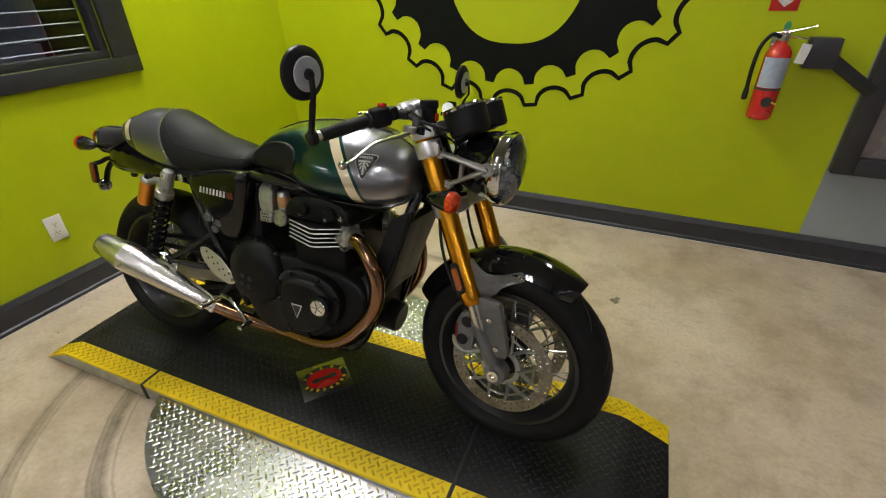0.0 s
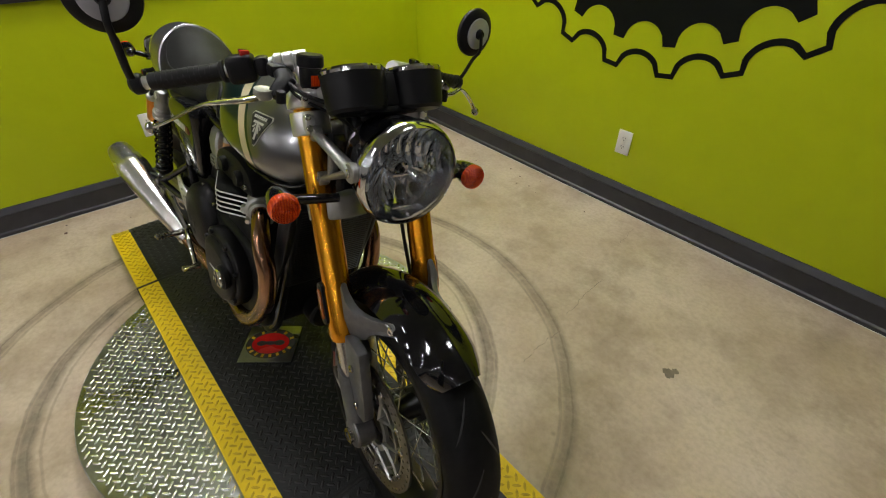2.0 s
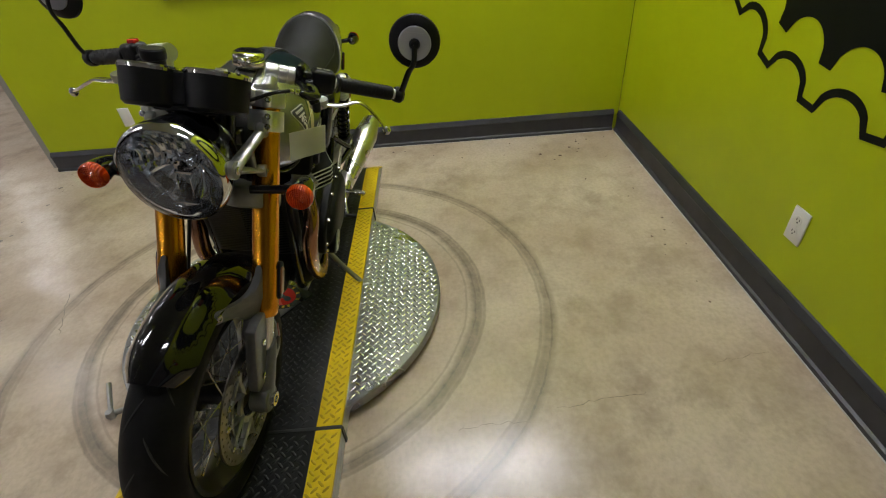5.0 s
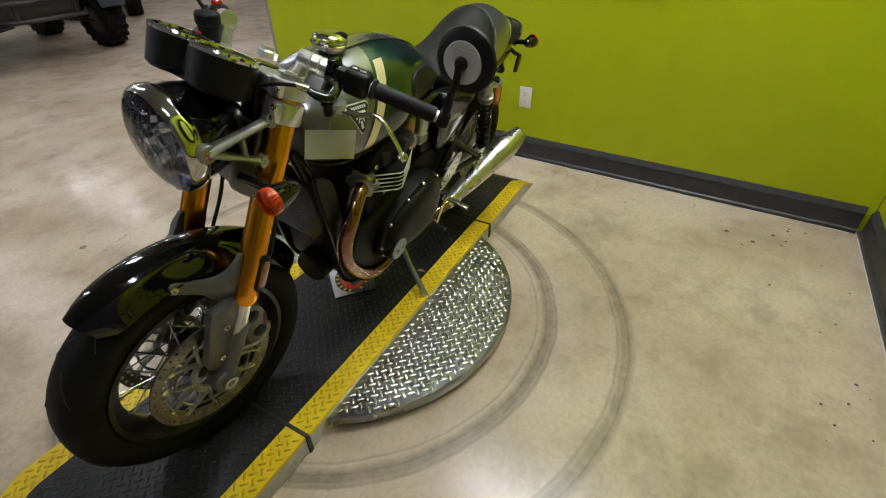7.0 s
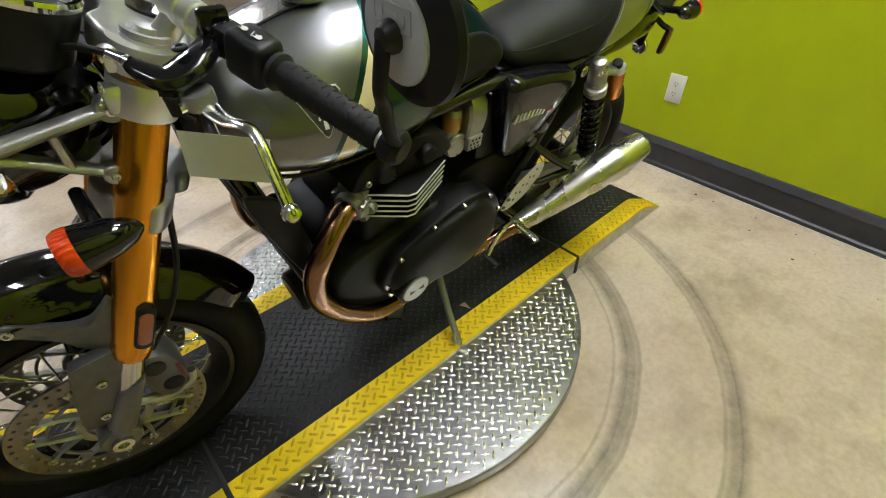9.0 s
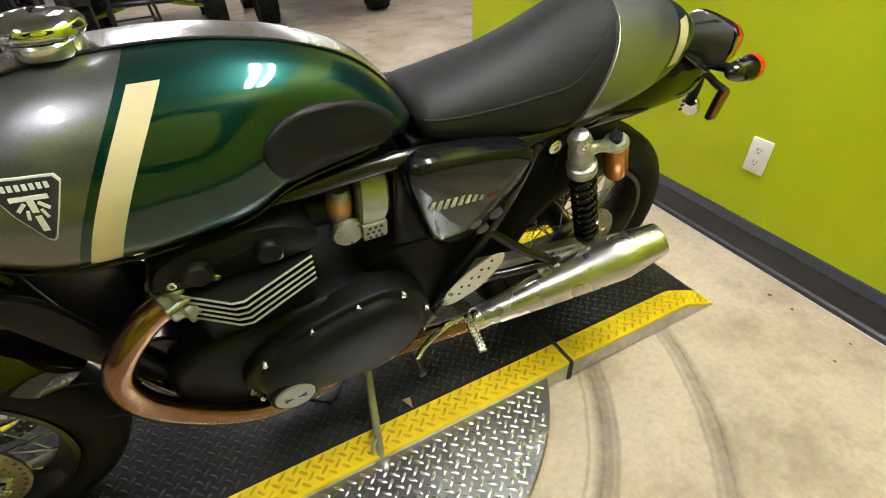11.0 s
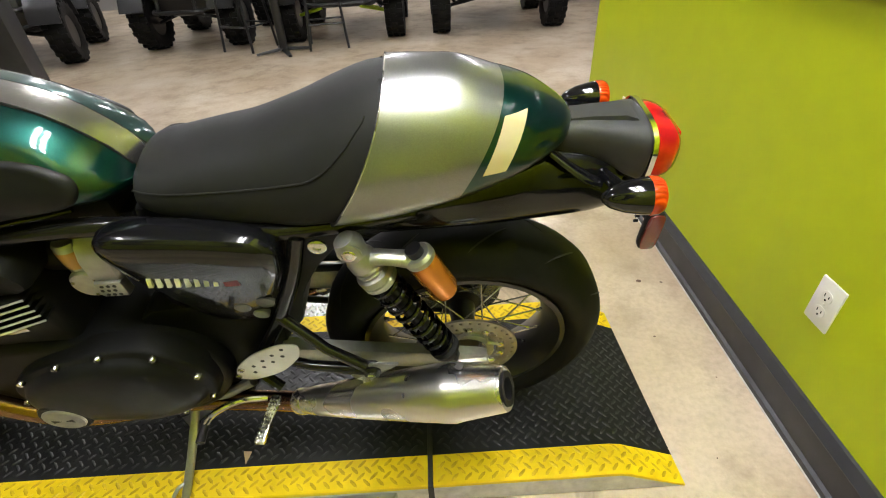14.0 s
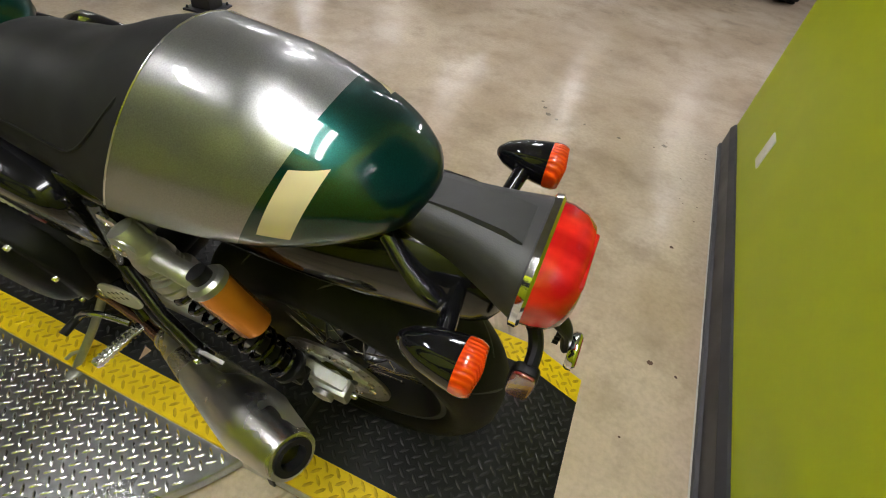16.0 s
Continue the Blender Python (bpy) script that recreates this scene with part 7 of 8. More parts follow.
box(bm, (0.28, 0.15, 0.06), (-0.33, 0, 0.712), bevel=0.012)
bp("seat_pan", bm, SATIN_BLACK)
bm = B()
box(bm, (0.10, 0.12, 0.12), (-0.13, 0, 0.665), bevel=0.012)
bp("battery_case", bm, SATIN_BLACK)

bm = B()
prism(bm, rounded([(-0.32, 0.70), (-0.475, 0.70), (-0.470, 0.645), (-0.425, 0.590), (-0.385, 0.52), (-0.362, 0.44), (-0.32, 0.44)], 3), -0.078, 0.078, bevel=0.006)
bp("inner_mudguard", bm, SATIN_BLACK, "black plastic inner mudguard")

# side covers
for s in SIDES:
    out = rounded([(-0.158, 0.735), (-0.235, 0.748), (-0.380, 0.722), (-0.398, 0.662), (-0.365, 0.575), (-0.318, 0.505), (-0.272, 0.493), (-0.225, 0.520), (-0.184, 0.615)], 5)
    cx, cz = -0.275, 0.625
    bm = B()
    rings = []
    for sc, y in ((0.97, 0.085), (1.0, 0.108), (0.985, 0.126), (0.93, 0.135), (0.8, 0.139), (0.55, 0.1415), (0.25, 0.1425)):
        rings.append([Vector((cx + (x - cx) * sc, s * (y + 0.10 * (x - cx) * -0.15 + 0.16 * ((z - cz) * sc + cz - 0.655)), cz + (z - cz) * sc)) for x, z in out])
    rings_mesh(bm, rings)
    cov = bp("side_cover", bm, COVER_BLACK, "gloss black side cover with pale lettering bars", angle=50)
    # name bars and three round plugs
    widths = (0.0102, 0.011, 0.0102, 0.011, 0.011, 0.0102, 0.011, 0.0102)
    x = -0.196 if s > 0 else -0.345
    lean = -0.05
    for i, wd in enumerate(widths):
        cxl = x + (-1 if s > 0 else 1) * wd / 2
        z0 = 0.654 + (-0.196 - cxl) * lean if s > 0 else 0.674 + (cxl + 0.345) * -0.05
        yy = 0.1427 + 0.015 * -(cxl - cx) + 0.16 * (z0 - 0.655)
        bm = B()
        rings_mesh(bm, [[Vector((cxl + dx * wd * 0.33 + dz * 0.0025 * (-s), s * (yy + h), z0 + dz * 0.010)) for dx, dz in ((-1, -1), (1, -1), (1, 1), (-1, 1))] for h in (-0.004, 0.0009)])
        part("name_bar", bm, PALE_MARK, cov)
        x += (-1 if s > 0 else 1) * wd * 1.28
    bm = B()
    cxl = x + (-1 if s > 0 else 1) * 0.014
    z0 = 0.654 + (-0.196 - cxl) * lean if s > 0 else 0.674 + (cxl + 0.345) * -0.05
    rings_mesh(bm, [[Vector((cxl + dx * 0.011, s * (0.1427 + 0.015 * -(cxl - cx) + 0.16 * (z0 - 0.655) + h), z0 + dz * 0.010)) for dx, dz in ((-1, -1), (1, -1), (1, 1), (-1, 1))] for h in (-0.004, 0.0009)])
    part("name_bar", bm, RED_MARK, cov, "dull red bar")
    for px, pz, r in ((-0.344, 0.574, 0.0145), (-0.302, 0.561, 0.0135), (-0.324, 0.535, 0.0135)):
        bm = B()
        lathe(bm, [(r, -0.006), (r, 0.002), (r * 0.85, 0.0035), (0.0, 0.0035)], axis_at((px, s * (0.1400 + 0.015 * -(px - cx) + 0.16 * (pz - 0.655)), pz), (0, s, -0.16)), 22)
        part("round_plug", bm, FORK_GREY, cov, "grey round plug")
    bm = B()
    prism(bm, [(-0.16, 0.70), (-0.16, 0.60), (-0.20, 0.50), (-0.24, 0.47), (-0.20, 0.62)], *sorted((s * 0.06, s * 0.09)))
    bp("inner_panel", bm, SATIN_BLACK)

# exhaust
for s in SIDES:
    bm = B()
    y = s * 0.149
    pts = spline([(0.186, s * 0.104, 0.600), (0.242, s * 0.128, 0.595), (0.294, y, 0.554), (0.318, y, 0.490), (0.310, y, 0.415), (0.262, y, 0.335), (0.190, y, 0.268), (0.105, s * 0.142, 0.236), (-0.06, s * 0.118, 0.222), (-0.20, s * 0.130, 0.232), (-0.325, s * 0.155, 0.262)], 6)
    sweep(bm, pts, 0.0218, 20)
    pipe = bp("header_pipe", bm, COPPER, "heat-tinted bronze header pipe", angle=60)
    bm = B()
    lathe(bm, [(0.022, -0.004), (0.034, -0.004), (0.036, 0.0), (0.036, 0.014), (0.030, 0.018), (0.028, 0.030), (0.0225, 0.032)], axis_at((0.194, s * 0.107, 0.601), (0.88, s * 0.42, -0.06)), 20)
    col = part("exhaust_collar", bm, CAST_ALU, pipe, "finned exhaust collar")
    for a in range(6):
        bm = B()
        lathe(bm, [(0.0, -0.002), (0.0115, -0.002), (0.0125, 0.001), (0.0125, 0.011), (0.011, 0.014), (0.0, 0.014)], axis_at((0.194, s * 0.107, 0.601), (0.88, s * 0.42, -0.06)) @ Matrix.Translation((0.034 * math.cos(a * TAU / 6), 0.034 * math.sin(a * TAU / 6), 0)), 14)
        part("collar_lobe", bm, CAST_ALU, col)
    for a in (0.6, 3.7):
        bm = B()
        m = axis_at((0.194, s * 0.107, 0.601), (0.88, s * 0.42, -0.06))
        lathe(bm, [(0.006, 0.0), (0.006, 0.034), (0.0, 0.034)], m @ Matrix.Translation((0.036 * math.cos(a), 0.036 * math.sin(a), 0)), 8)
        part("stud", bm, STEEL, col)
    a, b = Vector((-0.321, s * 0.153, 0.260)), Vector((-0.729, s * 0.242, 0.446))
    L = (b - a).length
    bm = B()
    prof = [(0.024, -0.004), (0.0255, 0.0), (0.0255, 0.016), (0.026, 0.018), (0.030, 0.05), (0.0395, 0.16), (0.047, 0.26), (0.0525, 0.345), (0.0530, 0.362), (0.051, 0.370), (0.0385, L - 0.006), (0.0365, L)]
    lathe(bm, prof + [(0.030, L), (0.029, L - 0.012), (0.018, L - 0.014), (0.016, L - 0.05), (0.0, L - 0.05)], axis_at(a, b - a), 44)
    muf = bp("silencer", bm, BRUSHED, "brushed steel megaphone silencer", angle=30)
    bm = B()
    lathe(bm, [(0.0300, L - 0.002), (0.0290, L + 0.0035), (0.0195, L + 0.003), (0.0185, L - 0.002), (0.018, L - 0.03)], axis_at(a, b - a), 40, caps=False)
    part("end_cap", bm, SATIN_BLACK, muf, "dark silencer end cap")
    bm = B()
    lathe(bm, [(0.0265, 0.0), (0.0275, 0.002), (0.0275, 0.020), (0.0265, 0.022)], axis_at(a, b - a), 28, caps=False)
    part("clamp", bm, BRUSHED, muf)
    bm = B()
    prism(bm, [(-0.455, 0.395), (-0.50, 0.432), (-0.545, 0.425), (-0.475, 0.365)], *sorted((s * 0.168, s * 0.174)))
    part("hanger_tab", bm, BRUSHED, muf)

# swinging arm, shocks, chain side
for s in SIDES:
    bm = B()
    rings = []
    for f, w, h in ((0.0, 0.018, 0.034), (0.25, 0.015, 0.030), (0.75, 0.014, 0.026), (0.92, 0.013, 0.024), (1.0, 0.013, 0.022)):
        c = Vector((-0.318, s * 0.100, 0.372)).lerp(Vector((AXLE_R.x - 0.036, s * 0.102, 0.306)), f)
        rings.append([c + Vector((0, w * dy, h * dz)) for dy, dz in ((-1, -0.8), (-0.8, -1), (0.8, -1), (1, -0.8), (1, 0.8), (0.8, 1), (-0.8, 1), (-1, 0.8))])
    rings_mesh(bm, rings)
    arm = bp("swinging_arm", bm, CAST_ALU, "silver swinging arm")
    bm = B()
    box(bm, (0.075, 0.034, 0.050), (AXLE_R.x - 0.006, s * 0.106, AXLE_R.z), bevel=0.006)
    lathe(bm, [(0.020, 0), (0.020, 0.012), (0.011, 0.014), (0.0, 0.014)], axis_at((AXLE_R.x, s * 0.120, AXLE_R.z), (0, s, 0)), 18)
    adj = part("axle_adjuster", bm, CAST_ALU, arm, "alloy axle adjuster")
    bolt(adj, (AXLE_R.x - 0.046, s * 0.106, AXLE_R.z), (-1, 0, 0), 0.006, 0.012)
    t, b = Vector((-0.504, s * 0.130, 0.694)), Vector((-0.640, s * 0.126, 0.374))
    d = (b - t).normalized()
    L = (b - t).length
    bm = B()
    lathe(bm, [(0.0, -0.022), (0.016, -0.018), (0.021, -0.006), (0.021, 0.006), (0.019, 0.020)], axis_at(t, d), 24)
    lathe(bm, [(0.018, -0.015), (0.018, 0.015)], axis_at(t, (0, 1, 0)), 20)
    lathe(bm, [(0.019, 0.015), (0.0235, 0.026), (0.0245, 0.040), (0.0205, 0.043), (0.0235, 0.046), (0.0235, 0.049), (0.0205, 0.051), (0.0235, 0.053), (0.0235, 0.056), (0.0205, 0.058), (0.0285, 0.061), (0.0295, 0.064), (0.0295, 0.072), (0.0270, 0.074), (0.0295, 0.076), (0.0295, 0.084), (0.026, 0.088), (0.020, 0.089)], axis_at(t, d), 28)
    shock = bp("rear_shock", bm, CAST_ALU, "rear shock with a black spring and remote reservoir")
    bolt(shock, t + Vector((0, s * 0.015, 0)), (0, s, 0), 0.011, 0.006)
    bm = B()
    rod(bm, t + d * 0.05, b - d * 0.02, 0.013, seg=16)
    part("damper_rod", bm, SATIN_BLACK, shock)
    bm = B()
    u, v, w_ = frame_of(d)
    coil = []
    for k in range(9 * 14 + 1):
        a = TAU * k / 14
        coil.append(t + d * lerp(0.085, L - 0.030, k / (9 * 14)) + (u * math.cos(a) + v * math.sin(a)) * 0.0245)
    sweep(bm, coil, 0.0046, 8)
    part("spring", bm, GLOSS_BLACK, shock, "black coil spring")
    bm = B()
    lathe(bm, [(0.020, L - 0.034), (0.029, L - 0.030), (0.029, L - 0.022), (0.018, L - 0.012), (0.015, L + 0.012), (0.0, L + 0.016)], axis_at(t, d), 24)
    lathe(bm, [(0.016, -0.014), (0.016, 0.014)], axis_at(b, (0, 1, 0)), 18)
    part("lower_mount", bm, SATIN_BLACK, shock)
    # remote reservoir leaning behind
    bm = B()
    r0 = t + Vector((-0.094, s * 0.002, -0.022))
    sweep(bm, spline([t + d * 0.030, t + Vector((-0.045, s * 0.004, -0.022)), r0 + d * 0.016], 4), [0.015, 0.016, 0.016, 0.015, 0.014, 0.014, 0.015, 0.016, 0.017], 14, flat=0.75)
    lathe(bm, [(0.0, -0.002), (0.020, -0.002), (0.0245, 0.003), (0.0245, 0.011), (0.023, 0.013)], axis_at(r0, d), 26)
    res = part("reservoir_head", bm, CAST_ALU, shock)
    bm = B()
    lathe(bm, [(0.0225, 0.010), (0.0240, 0.012), (0.0240, 0.094), (0.0215, 0.100), (0.0, 0.100)], axis_at(r0, d), 28)
    can = part("reservoir_can", bm, ORANGE_CAN, shock, "orange anodised reservoir can")
    bm = B()
    lathe(bm, [(0.013, -0.014), (0.013, -0.002)], axis_at(r0, d), 16)
    part("adjuster_knob", bm, SATIN_BLACK, res)
bm = B()
lathe(bm, [(0.088, -0.003), (0.094, -0.003), (0.094, 0.003), (0.088, 0.003)], axis_at((AXLE_R.x, -0.078, AXLE_R.z), (0, 1, 0)), 40)
bp("rear_sprocket", bm, STEEL)
bm = B()
sweep(bm, [(AXLE_R.x, -0.078, 0.405), (-0.18, -0.078, 0.42)], 0.007, 8, flat=1.4)
sweep(bm, [(AXLE_R.x, -0.078, 0.221), (-0.18, -0.078, 0.34)], 0.007, 8, flat=1.4)
bp("chain", bm, SATIN_BLACK)
bm = B()
sweep(bm, [(-0.22, -0.078, 0.465), (-0.55, -0.078, 0.455), (-0.70, -0.078, 0.435)], [0.022, 0.022, 0.018], 10, flat=0.4)
bp("chain_guard", bm, SATIN_BLACK)

# footrests, guards, pedals, stand
for s in SIDES:
    corners = [(-0.228, 0.366), (-0.262, 0.358), (-0.322, 0.382), (-0.366, 0.432), (-0.372, 0.470), (-0.340, 0.476), (-0.284, 0.450), (-0.242, 0.408)]
    out = [q for i, c in enumerate(corners) for q in (((c[0] * 4 + corners[i - 1][0]) / 5, (c[1] * 4 + corners[i - 1][1]) / 5), ((c[0] * 4 + corners[(i + 1) % 8][0]) / 5, (c[1] * 4 + corners[(i + 1) % 8][1]) / 5))]
    bm = B()
    prism(bm, rounded(out, 3), *sorted((s * 0.146, s * 0.150)), bevel=0.0012, seg=1)
    gd = bp("heel_guard", bm, GUARD_ALU, "pale satin drilled heel guard")
    bm = B()
    for i in range(4):
        for j in range(2):
            lathe(bm, [(0.0038, 0), (0.0038, 0.0012)], axis_at((-0.270 - i * 0.022 - j * 0.004, s * 0.1494, 0.388 + i * 0.017 + j * 0.022), (0, s, 0)), 10)
    part("guard_holes", bm, SLOT, gd)
    for x, z in ((-0.236, 0.378), (-0.248, 0.400)):
        bolt(gd, (x, s * 0.150, z), (0, s, 0), 0.006, 0.004)
    bm = B()
    sweep(bm, [(-0.24, s * 0.118, 0.38), (-0.28, s * 0.138, 0.33), (-0.298, s * 0.146, 0.315)], [0.014, 0.012, 0.012], 10)
    part("footrest_hanger", bm, FRAME_BLACK, gd)
    bm = B()
    a, b = Vector((-0.290, s * 0.160, 0.308)), Vector((-0.275, s * 0.262, 0.314))
    d = (b - a).normalized()
    box(bm, (0.020, 0.012, 0.098), (0, 0, 0.049), axis_at(a, d), bevel=0.004)
    for k in range(9):
        for o in (-0.006, 0.0, 0.006):
            m = axis_at(a, d)
            rod(bm, m @ Vector((o, -0.0088, 0.014 + k * 0.0095)), m @ Vector((o, 0.0088, 0.014 + k * 0.0095)), 0.0023, seg=5)
    bp("footrest", bm, POLISHED, "knurled alloy footrest")
bm = B()
sweep(bm, spline([(-0.275, 0.168, 0.318), (-0.225, 0.178, 0.330), (-0.175, 0.190, 0.312), (-0.148, 0.200, 0.285)], 5), 0.0065, 10)
lv = bp("gear_lever", bm, POLISHED, "polished gear lever")
bm = B()
rod(bm, (-0.147, 0.192, 0.284), (-0.147, 0.236, 0.282), 0.0085, seg=14)
part("toe_peg", bm, GRIP_RUBBER, lv)
bm = B()
sweep(bm, spline([(-0.275, -0.165, 0.318), (-0.225, -0.175, 0.318), (-0.185, -0.178, 0.285), (-0.160, -0.180, 0.258)], 5), 0.0075, 10)
lv = bp("brake_pedal", bm, POLISHED, "polished brake pedal")
bm = B()
box(bm, (0.018, 0.052, 0.012), (-0.152, -0.195, 0.253), bevel=0.003)
part("pedal_pad", bm, POLISHED, lv)
bm = B()
foot = Vector((-0.027, 0.272, 0.0440))
sweep(bm, spline([(-0.070, 0.095, 0.236), (-0.064, 0.112, 0.200), (-0.046, 0.185, 0.122), foot + Vector((0, 0, 0.006))], 5), [0.014] * 4 + [0.0095] * 12, 12)
st = bp("side_stand", bm, CAST_ALU, "silver side stand")
bm = B()
BI = BIKE.inverted()
wf = BIKE @ foot
sole = Vector((wf.x, wf.y, DISC_Z + 0.004))
rings = []
for h, k in ((-0.003, 1.0), (0.002, 1.0), (0.005, 0.8)):
    rings.append([BI @ (sole + Vector((0.016 * k * math.cos(TAU * q / 20), 0.030 * k * math.sin(TAU * q / 20) + 0.004, h))) for q in range(20)])
rings_mesh(bm, rings)
sweep(bm, [foot + Vector((0, -0.004, 0.01)), BI @ (sole + Vector((0, 0, 0.002)))], 0.009, 10)
part("stand_foot", bm, CAST_ALU, st)
bm = B()
sweep(bm, spline([foot + Vector((-0.003, -0.03, 0.034)), foot + Vector((0.010, -0.018, 0.034)), foot + Vector((0.018, -0.002, 0.028))], 4), 0.0045, 8)
part("stand_tang", bm, CAST_ALU, st)
bm = B()
sweep(bm, spline([(0.20, 0.10, 0.20), (0.05, 0.115, 0.205), (-0.12, 0.12, 0.235), (-0.23, 0.12, 0.30)], 5), 0.011, 10)
bp("lower_rail", bm, CAST_ALU, "silver lower frame rail")


# ---- the showroom beyond ----
def knobbly_wheel(parent, m, r=0.31, w=0.22):
    ax = axis_at((0, 0, 0), (0, 1, 0))
    bm = B()
    prof = [(r * 0.52, -w * 0.40), (r * 0.75, -w * 0.5), (r * 0.93, -w * 0.48), (r * 0.97, -w * 0.3), (r * 0.985, 0), (r * 0.97, w * 0.3), (r * 0.93, w * 0.48), (r * 0.75, w * 0.5), (r * 0.52, w * 0.40)]
    lathe(bm, prof, ax, 36, caps=False)
    for k in range(20):
        for j, y in enumerate((-0.34, 0.0, 0.34)):
            a = TAU * (k + 0.5 * (j % 2)) / 20
            c = Vector((r * 0.975 * math.cos(a), y * w, r * 0.975 * math.sin(a)))
            box(bm, (r * 0.09, w * 0.26, r * 0.13), (0, 0, 0), Matrix.Translation(c) @ Matrix.Rotation(-a, 4, "Y"))
    tyre = part("wheel", bm, TYRE, parent, "black knobbly tyre", m)
    bm = B()
    lathe(bm, [(r * 0.53, -w * 0.38), (r * 0.50, -w * 0.30), (r * 0.30, -w * 0.20), (r * 0.12, -w * 0.22), (r * 0.12, w * 0.22), (r * 0.30, w * 0.20), (r * 0.50, w * 0.30), (r * 0.53, w * 0.38)], ax, 28)
    part("rim", bm, RIM_BLACK, tyre, "dark rim")
    return tyre


def quad(x, y, turn, track, base, accent, label):
    """A four-wheeled off-road buggy, nose towards -y of its own frame turned to face the room."""
    root = tagged(new("off_road_buggy"), label, "off-road vehicle", "parked buggies")
    root.matrix_basis = pose(x, y, 0, 0, 0, turn)
    for sx in (-1, 1):
        for sy in (-1, 1):
            knobbly_wheel(root, pose(sx * base / 2, sy * track / 2, 0.31))
    bm = B()
    prism(bm, rounded([(-base * 0.62, 0.42), (-base * 0.5, 0.34), (0, 0.30), (base * 0.5, 0.34), (base * 0.66, 0.46), (base * 0.66, 0.72), (base * 0.4, 0.90), (-base * 0.3, 0.92), (-base * 0.62, 0.80)], 4), -track * 0.30, track * 0.30, bevel=0.03)
    part("body", bm, DARK_PLASTIC, root, "black plastic body")
    bm = B()
    for z in (0.42, 0.58):
        sweep(bm, spline([(base * 0.62, -track * 0.34, z), (base * 0.78, -track * 0.24, z), (base * 0.80, 0, z), (base * 0.78, track * 0.24, z), (base * 0.62, track * 0.34, z)], 4), 0.022, 8)
    for sy in (-0.2, 0.2):
        rod(bm, (base * 0.78, sy * track, 0.40), (base * 0.76, sy * track, 0.66), 0.02)
    part("bumper", bm, DARK_PLASTIC, root, "black tube bumper")
    for sx in (-1, 1):
        for sy in (-1, 1):
            bm = B()
            for dx in (-0.13, 0.13):
                sweep(bm, [(sx * base / 2 + dx, sy * track * 0.18, 0.36), (sx * base / 2, sy * (track / 2 - 0.10), 0.28)], 0.018, 8)
            part("suspension_arm", bm, accent, root, "suspension arm")
            bm = B()
            sweep(bm, [(sx * base / 2, sy * track * 0.20, 0.66), (sx * base / 2, sy * (track / 2 - 0.14), 0.33)], 0.035, 10)
            part("shock", bm, SATIN_BLACK, root)
            bm = B()
            rings = []
            for k in range(9):
                a = lerp(0.25, math.pi - 0.25, k / 8)
                rings.append([Vector((sx * base / 2 + rr * math.cos(a), sy * (track / 2 + dy), 0.34 + rr * math.sin(a))) for rr, dy in ((0.42, -0.16), (0.40, 0.12), (0.385, 0.12), (0.405, -0.16))])
            rings_mesh(bm, rings)
            part("fender", bm, DARK_PLASTIC, root)
    bm = B()
    rings_mesh(bm, [egg(xx, 0.16, zb, (zb + zt) / 2, zt, 16) for xx, zb, zt in ((-base * 0.5, 0.86, 1.02), (-base * 0.1, 0.84, 0.96), (base * 0.15, 0.88, 1.0))])
    part("saddle", bm, VINYL, root)
    return root


quad(2.10, -6.0, 90, 1.02, 1.28, DARK_PLASTIC, "black off-road buggy parked on the showroom floor")
quad(0.32, -6.0, 90, 1.22, 1.35, LIME, "off-road buggy with lime suspension arms beside the table")
quad(-1.52, -6.1, 90, 1.36, 1.40, DARK_PLASTIC, "black off-road buggy in the parked row")
quad(4.05, -5.3, 110, 1.05, 1.30, DARK_PLASTIC, "black off-road buggy near the column")
quad(-3.4, -8.0, 65, 1.10, 1.35, DARK_PLASTIC, "black off-road buggy at the far end")


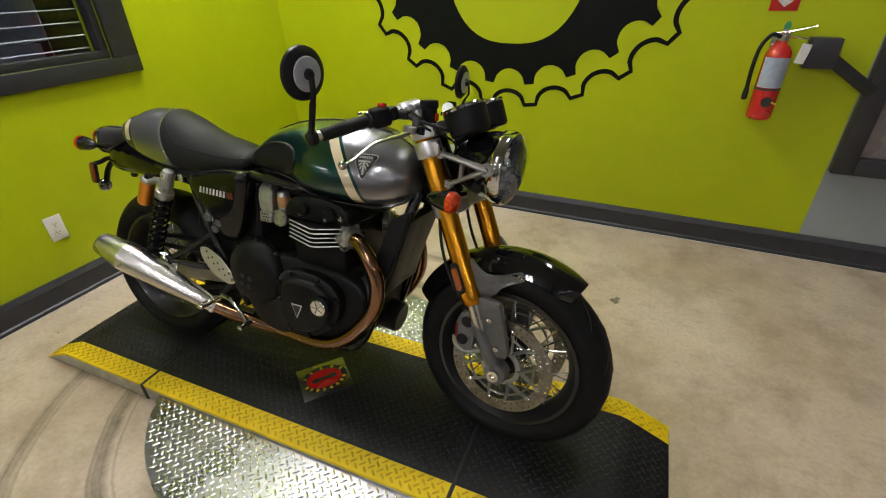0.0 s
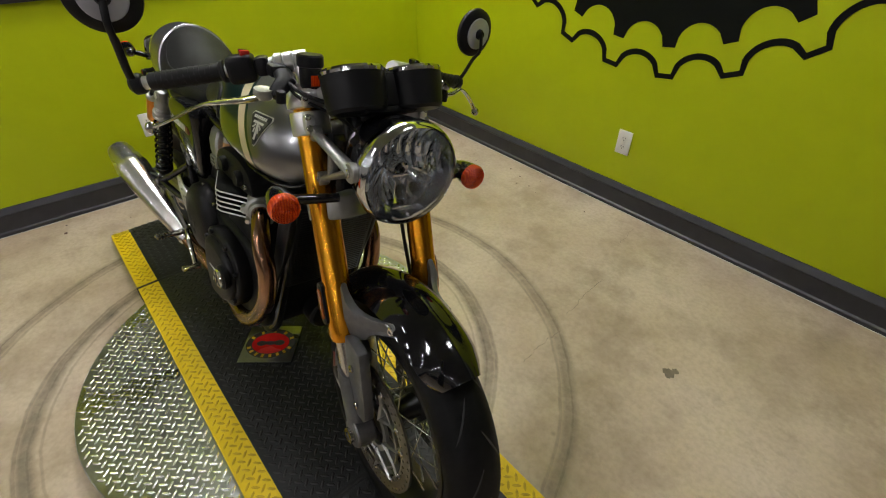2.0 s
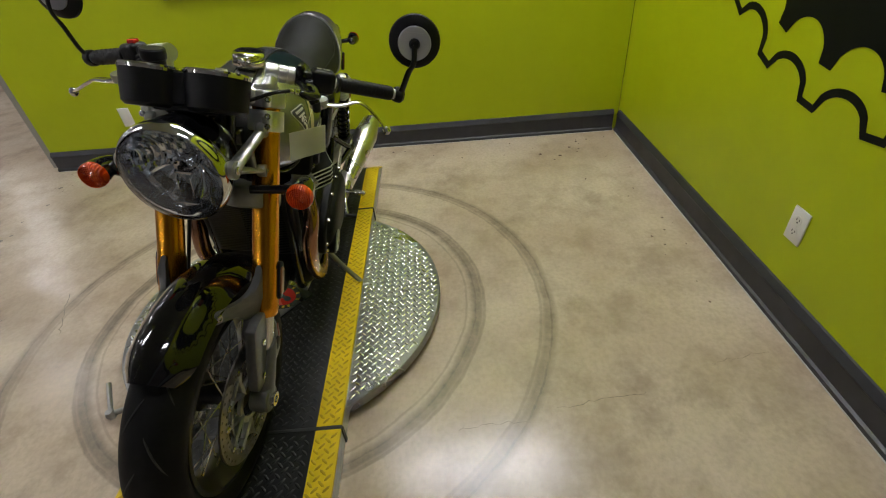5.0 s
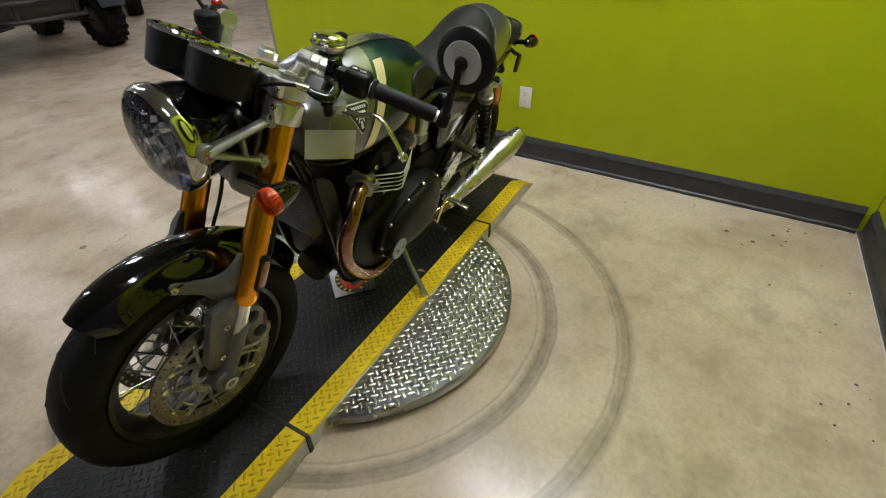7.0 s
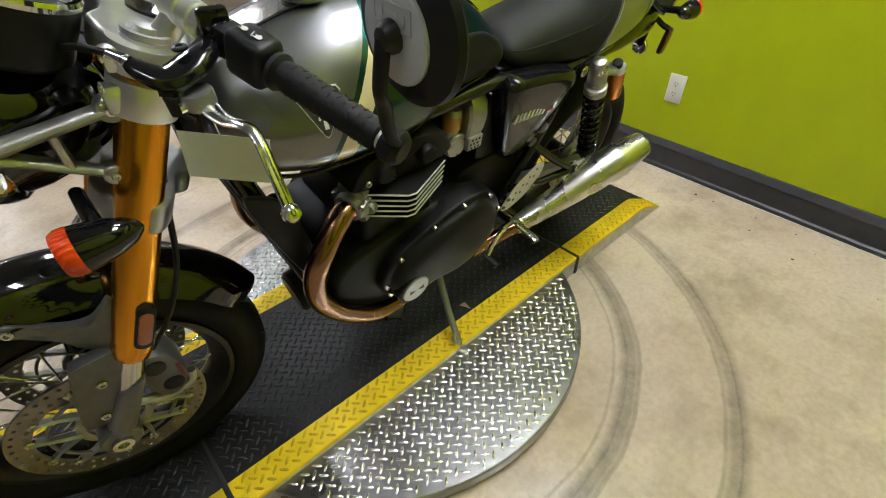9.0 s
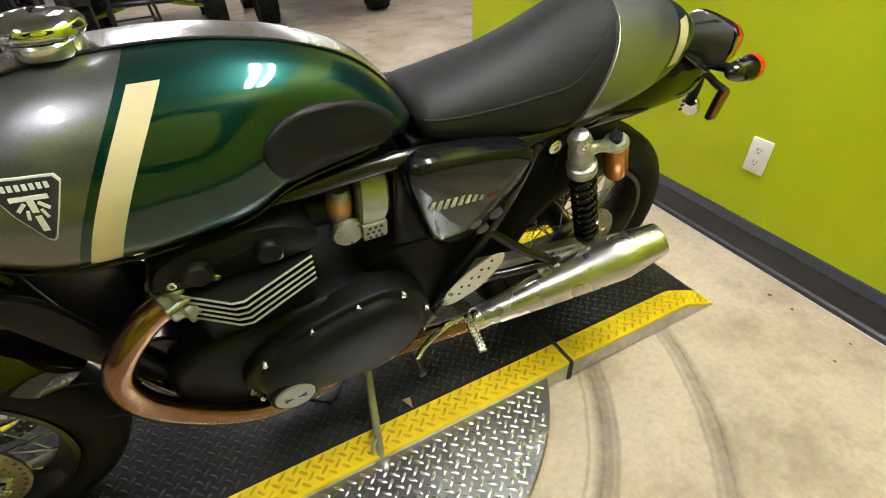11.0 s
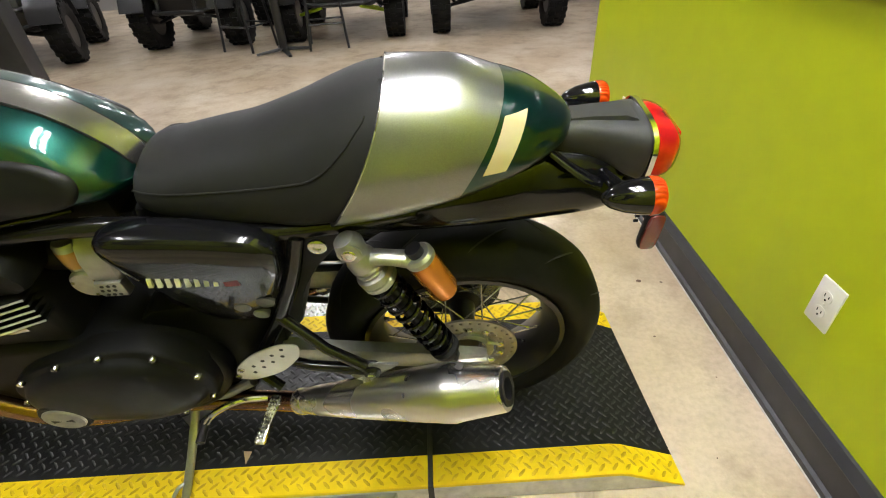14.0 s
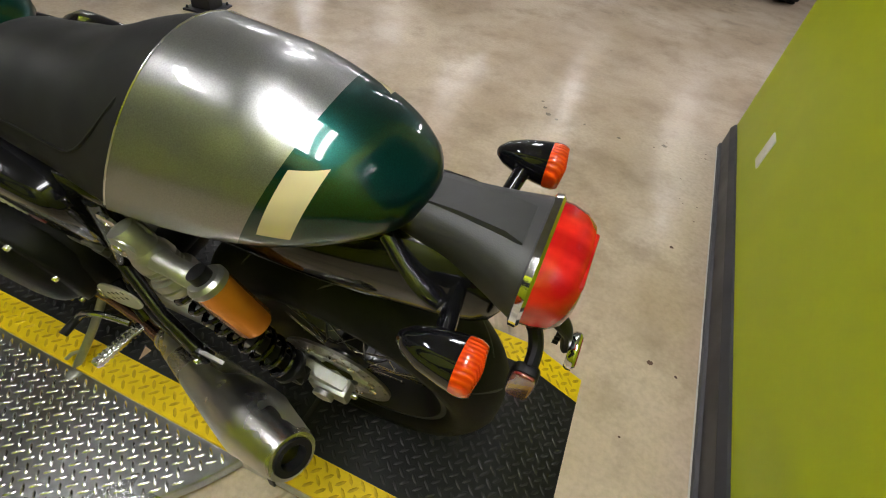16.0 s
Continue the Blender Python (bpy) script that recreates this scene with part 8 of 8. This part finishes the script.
def stool(x, y, turn):
    root = tagged(new("bar_stool"), "black metal bar stool beside the table", "stool", "stools round the table")
    root.matrix_basis = pose(x, y, 0, 0, 0, turn)
    bm = B()
    box(bm, (0.38, 0.38, 0.05), (0, 0, 0.74), bevel=0.02)
    part("seat", bm, VINYL, root)
    for sx in (-1, 1):
        for sy in (-1, 1):
            bm = B()
            sweep(bm, [(sx * 0.21, sy * 0.21, 0), (sx * 0.16, sy * 0.16, 0.72)], 0.014, 8)
            part("leg", bm, DARK_PLASTIC, root)
    for z in (0.26,):
        for a, b in (((-1, -1), (1, -1)), ((1, -1), (1, 1)), ((1, 1), (-1, 1)), ((-1, 1), (-1, -1))):
            bm = B()
            rod(bm, (a[0] * 0.192, a[1] * 0.192, z), (b[0] * 0.192, b[1] * 0.192, z), 0.010, seg=8)
            part("stretcher", bm, DARK_PLASTIC, root)
    bm = B()
    for sx in (-1, 1):
        rod(bm, (sx * 0.16, 0.17, 0.74), (sx * 0.16, 0.22, 1.08), 0.012, seg=8)
    box(bm, (0.34, 0.02, 0.12), (0, 0.22, 1.04), bevel=0.006)
    part("backrest", bm, DARK_PLASTIC, root)


stool(0.47, -4.92, 10)
stool(1.40, -5.02, -25)


def table():
    root = tagged(new("pedestal_table"), "tall pedestal table on a black cross foot", "table")
    root.matrix_basis = pose(0.93, -4.68, 0, 0, 0, 25)
    bm = B()
    lathe(bm, [(0.0, 1.02), (0.40, 1.02), (0.41, 1.035), (0.40, 1.05), (0.0, 1.05)], seg=40)
    part("tabletop", bm, DARK_PLASTIC, root)
    bm = B()
    rod(bm, (0, 0, 0.03), (0, 0, 1.02), 0.045, seg=18)
    part("pedestal", bm, DARK_PLASTIC, root)
    for k in range(4):
        a = TAU * k / 4
        bm = B()
        sweep(bm, [(0.02 * math.cos(a), 0.02 * math.sin(a), 0.045), (0.30 * math.cos(a), 0.30 * math.sin(a), 0.02)], [0.035, 0.022], 10, flat=0.55)
        part("foot", bm, DARK_PLASTIC, root)


table()
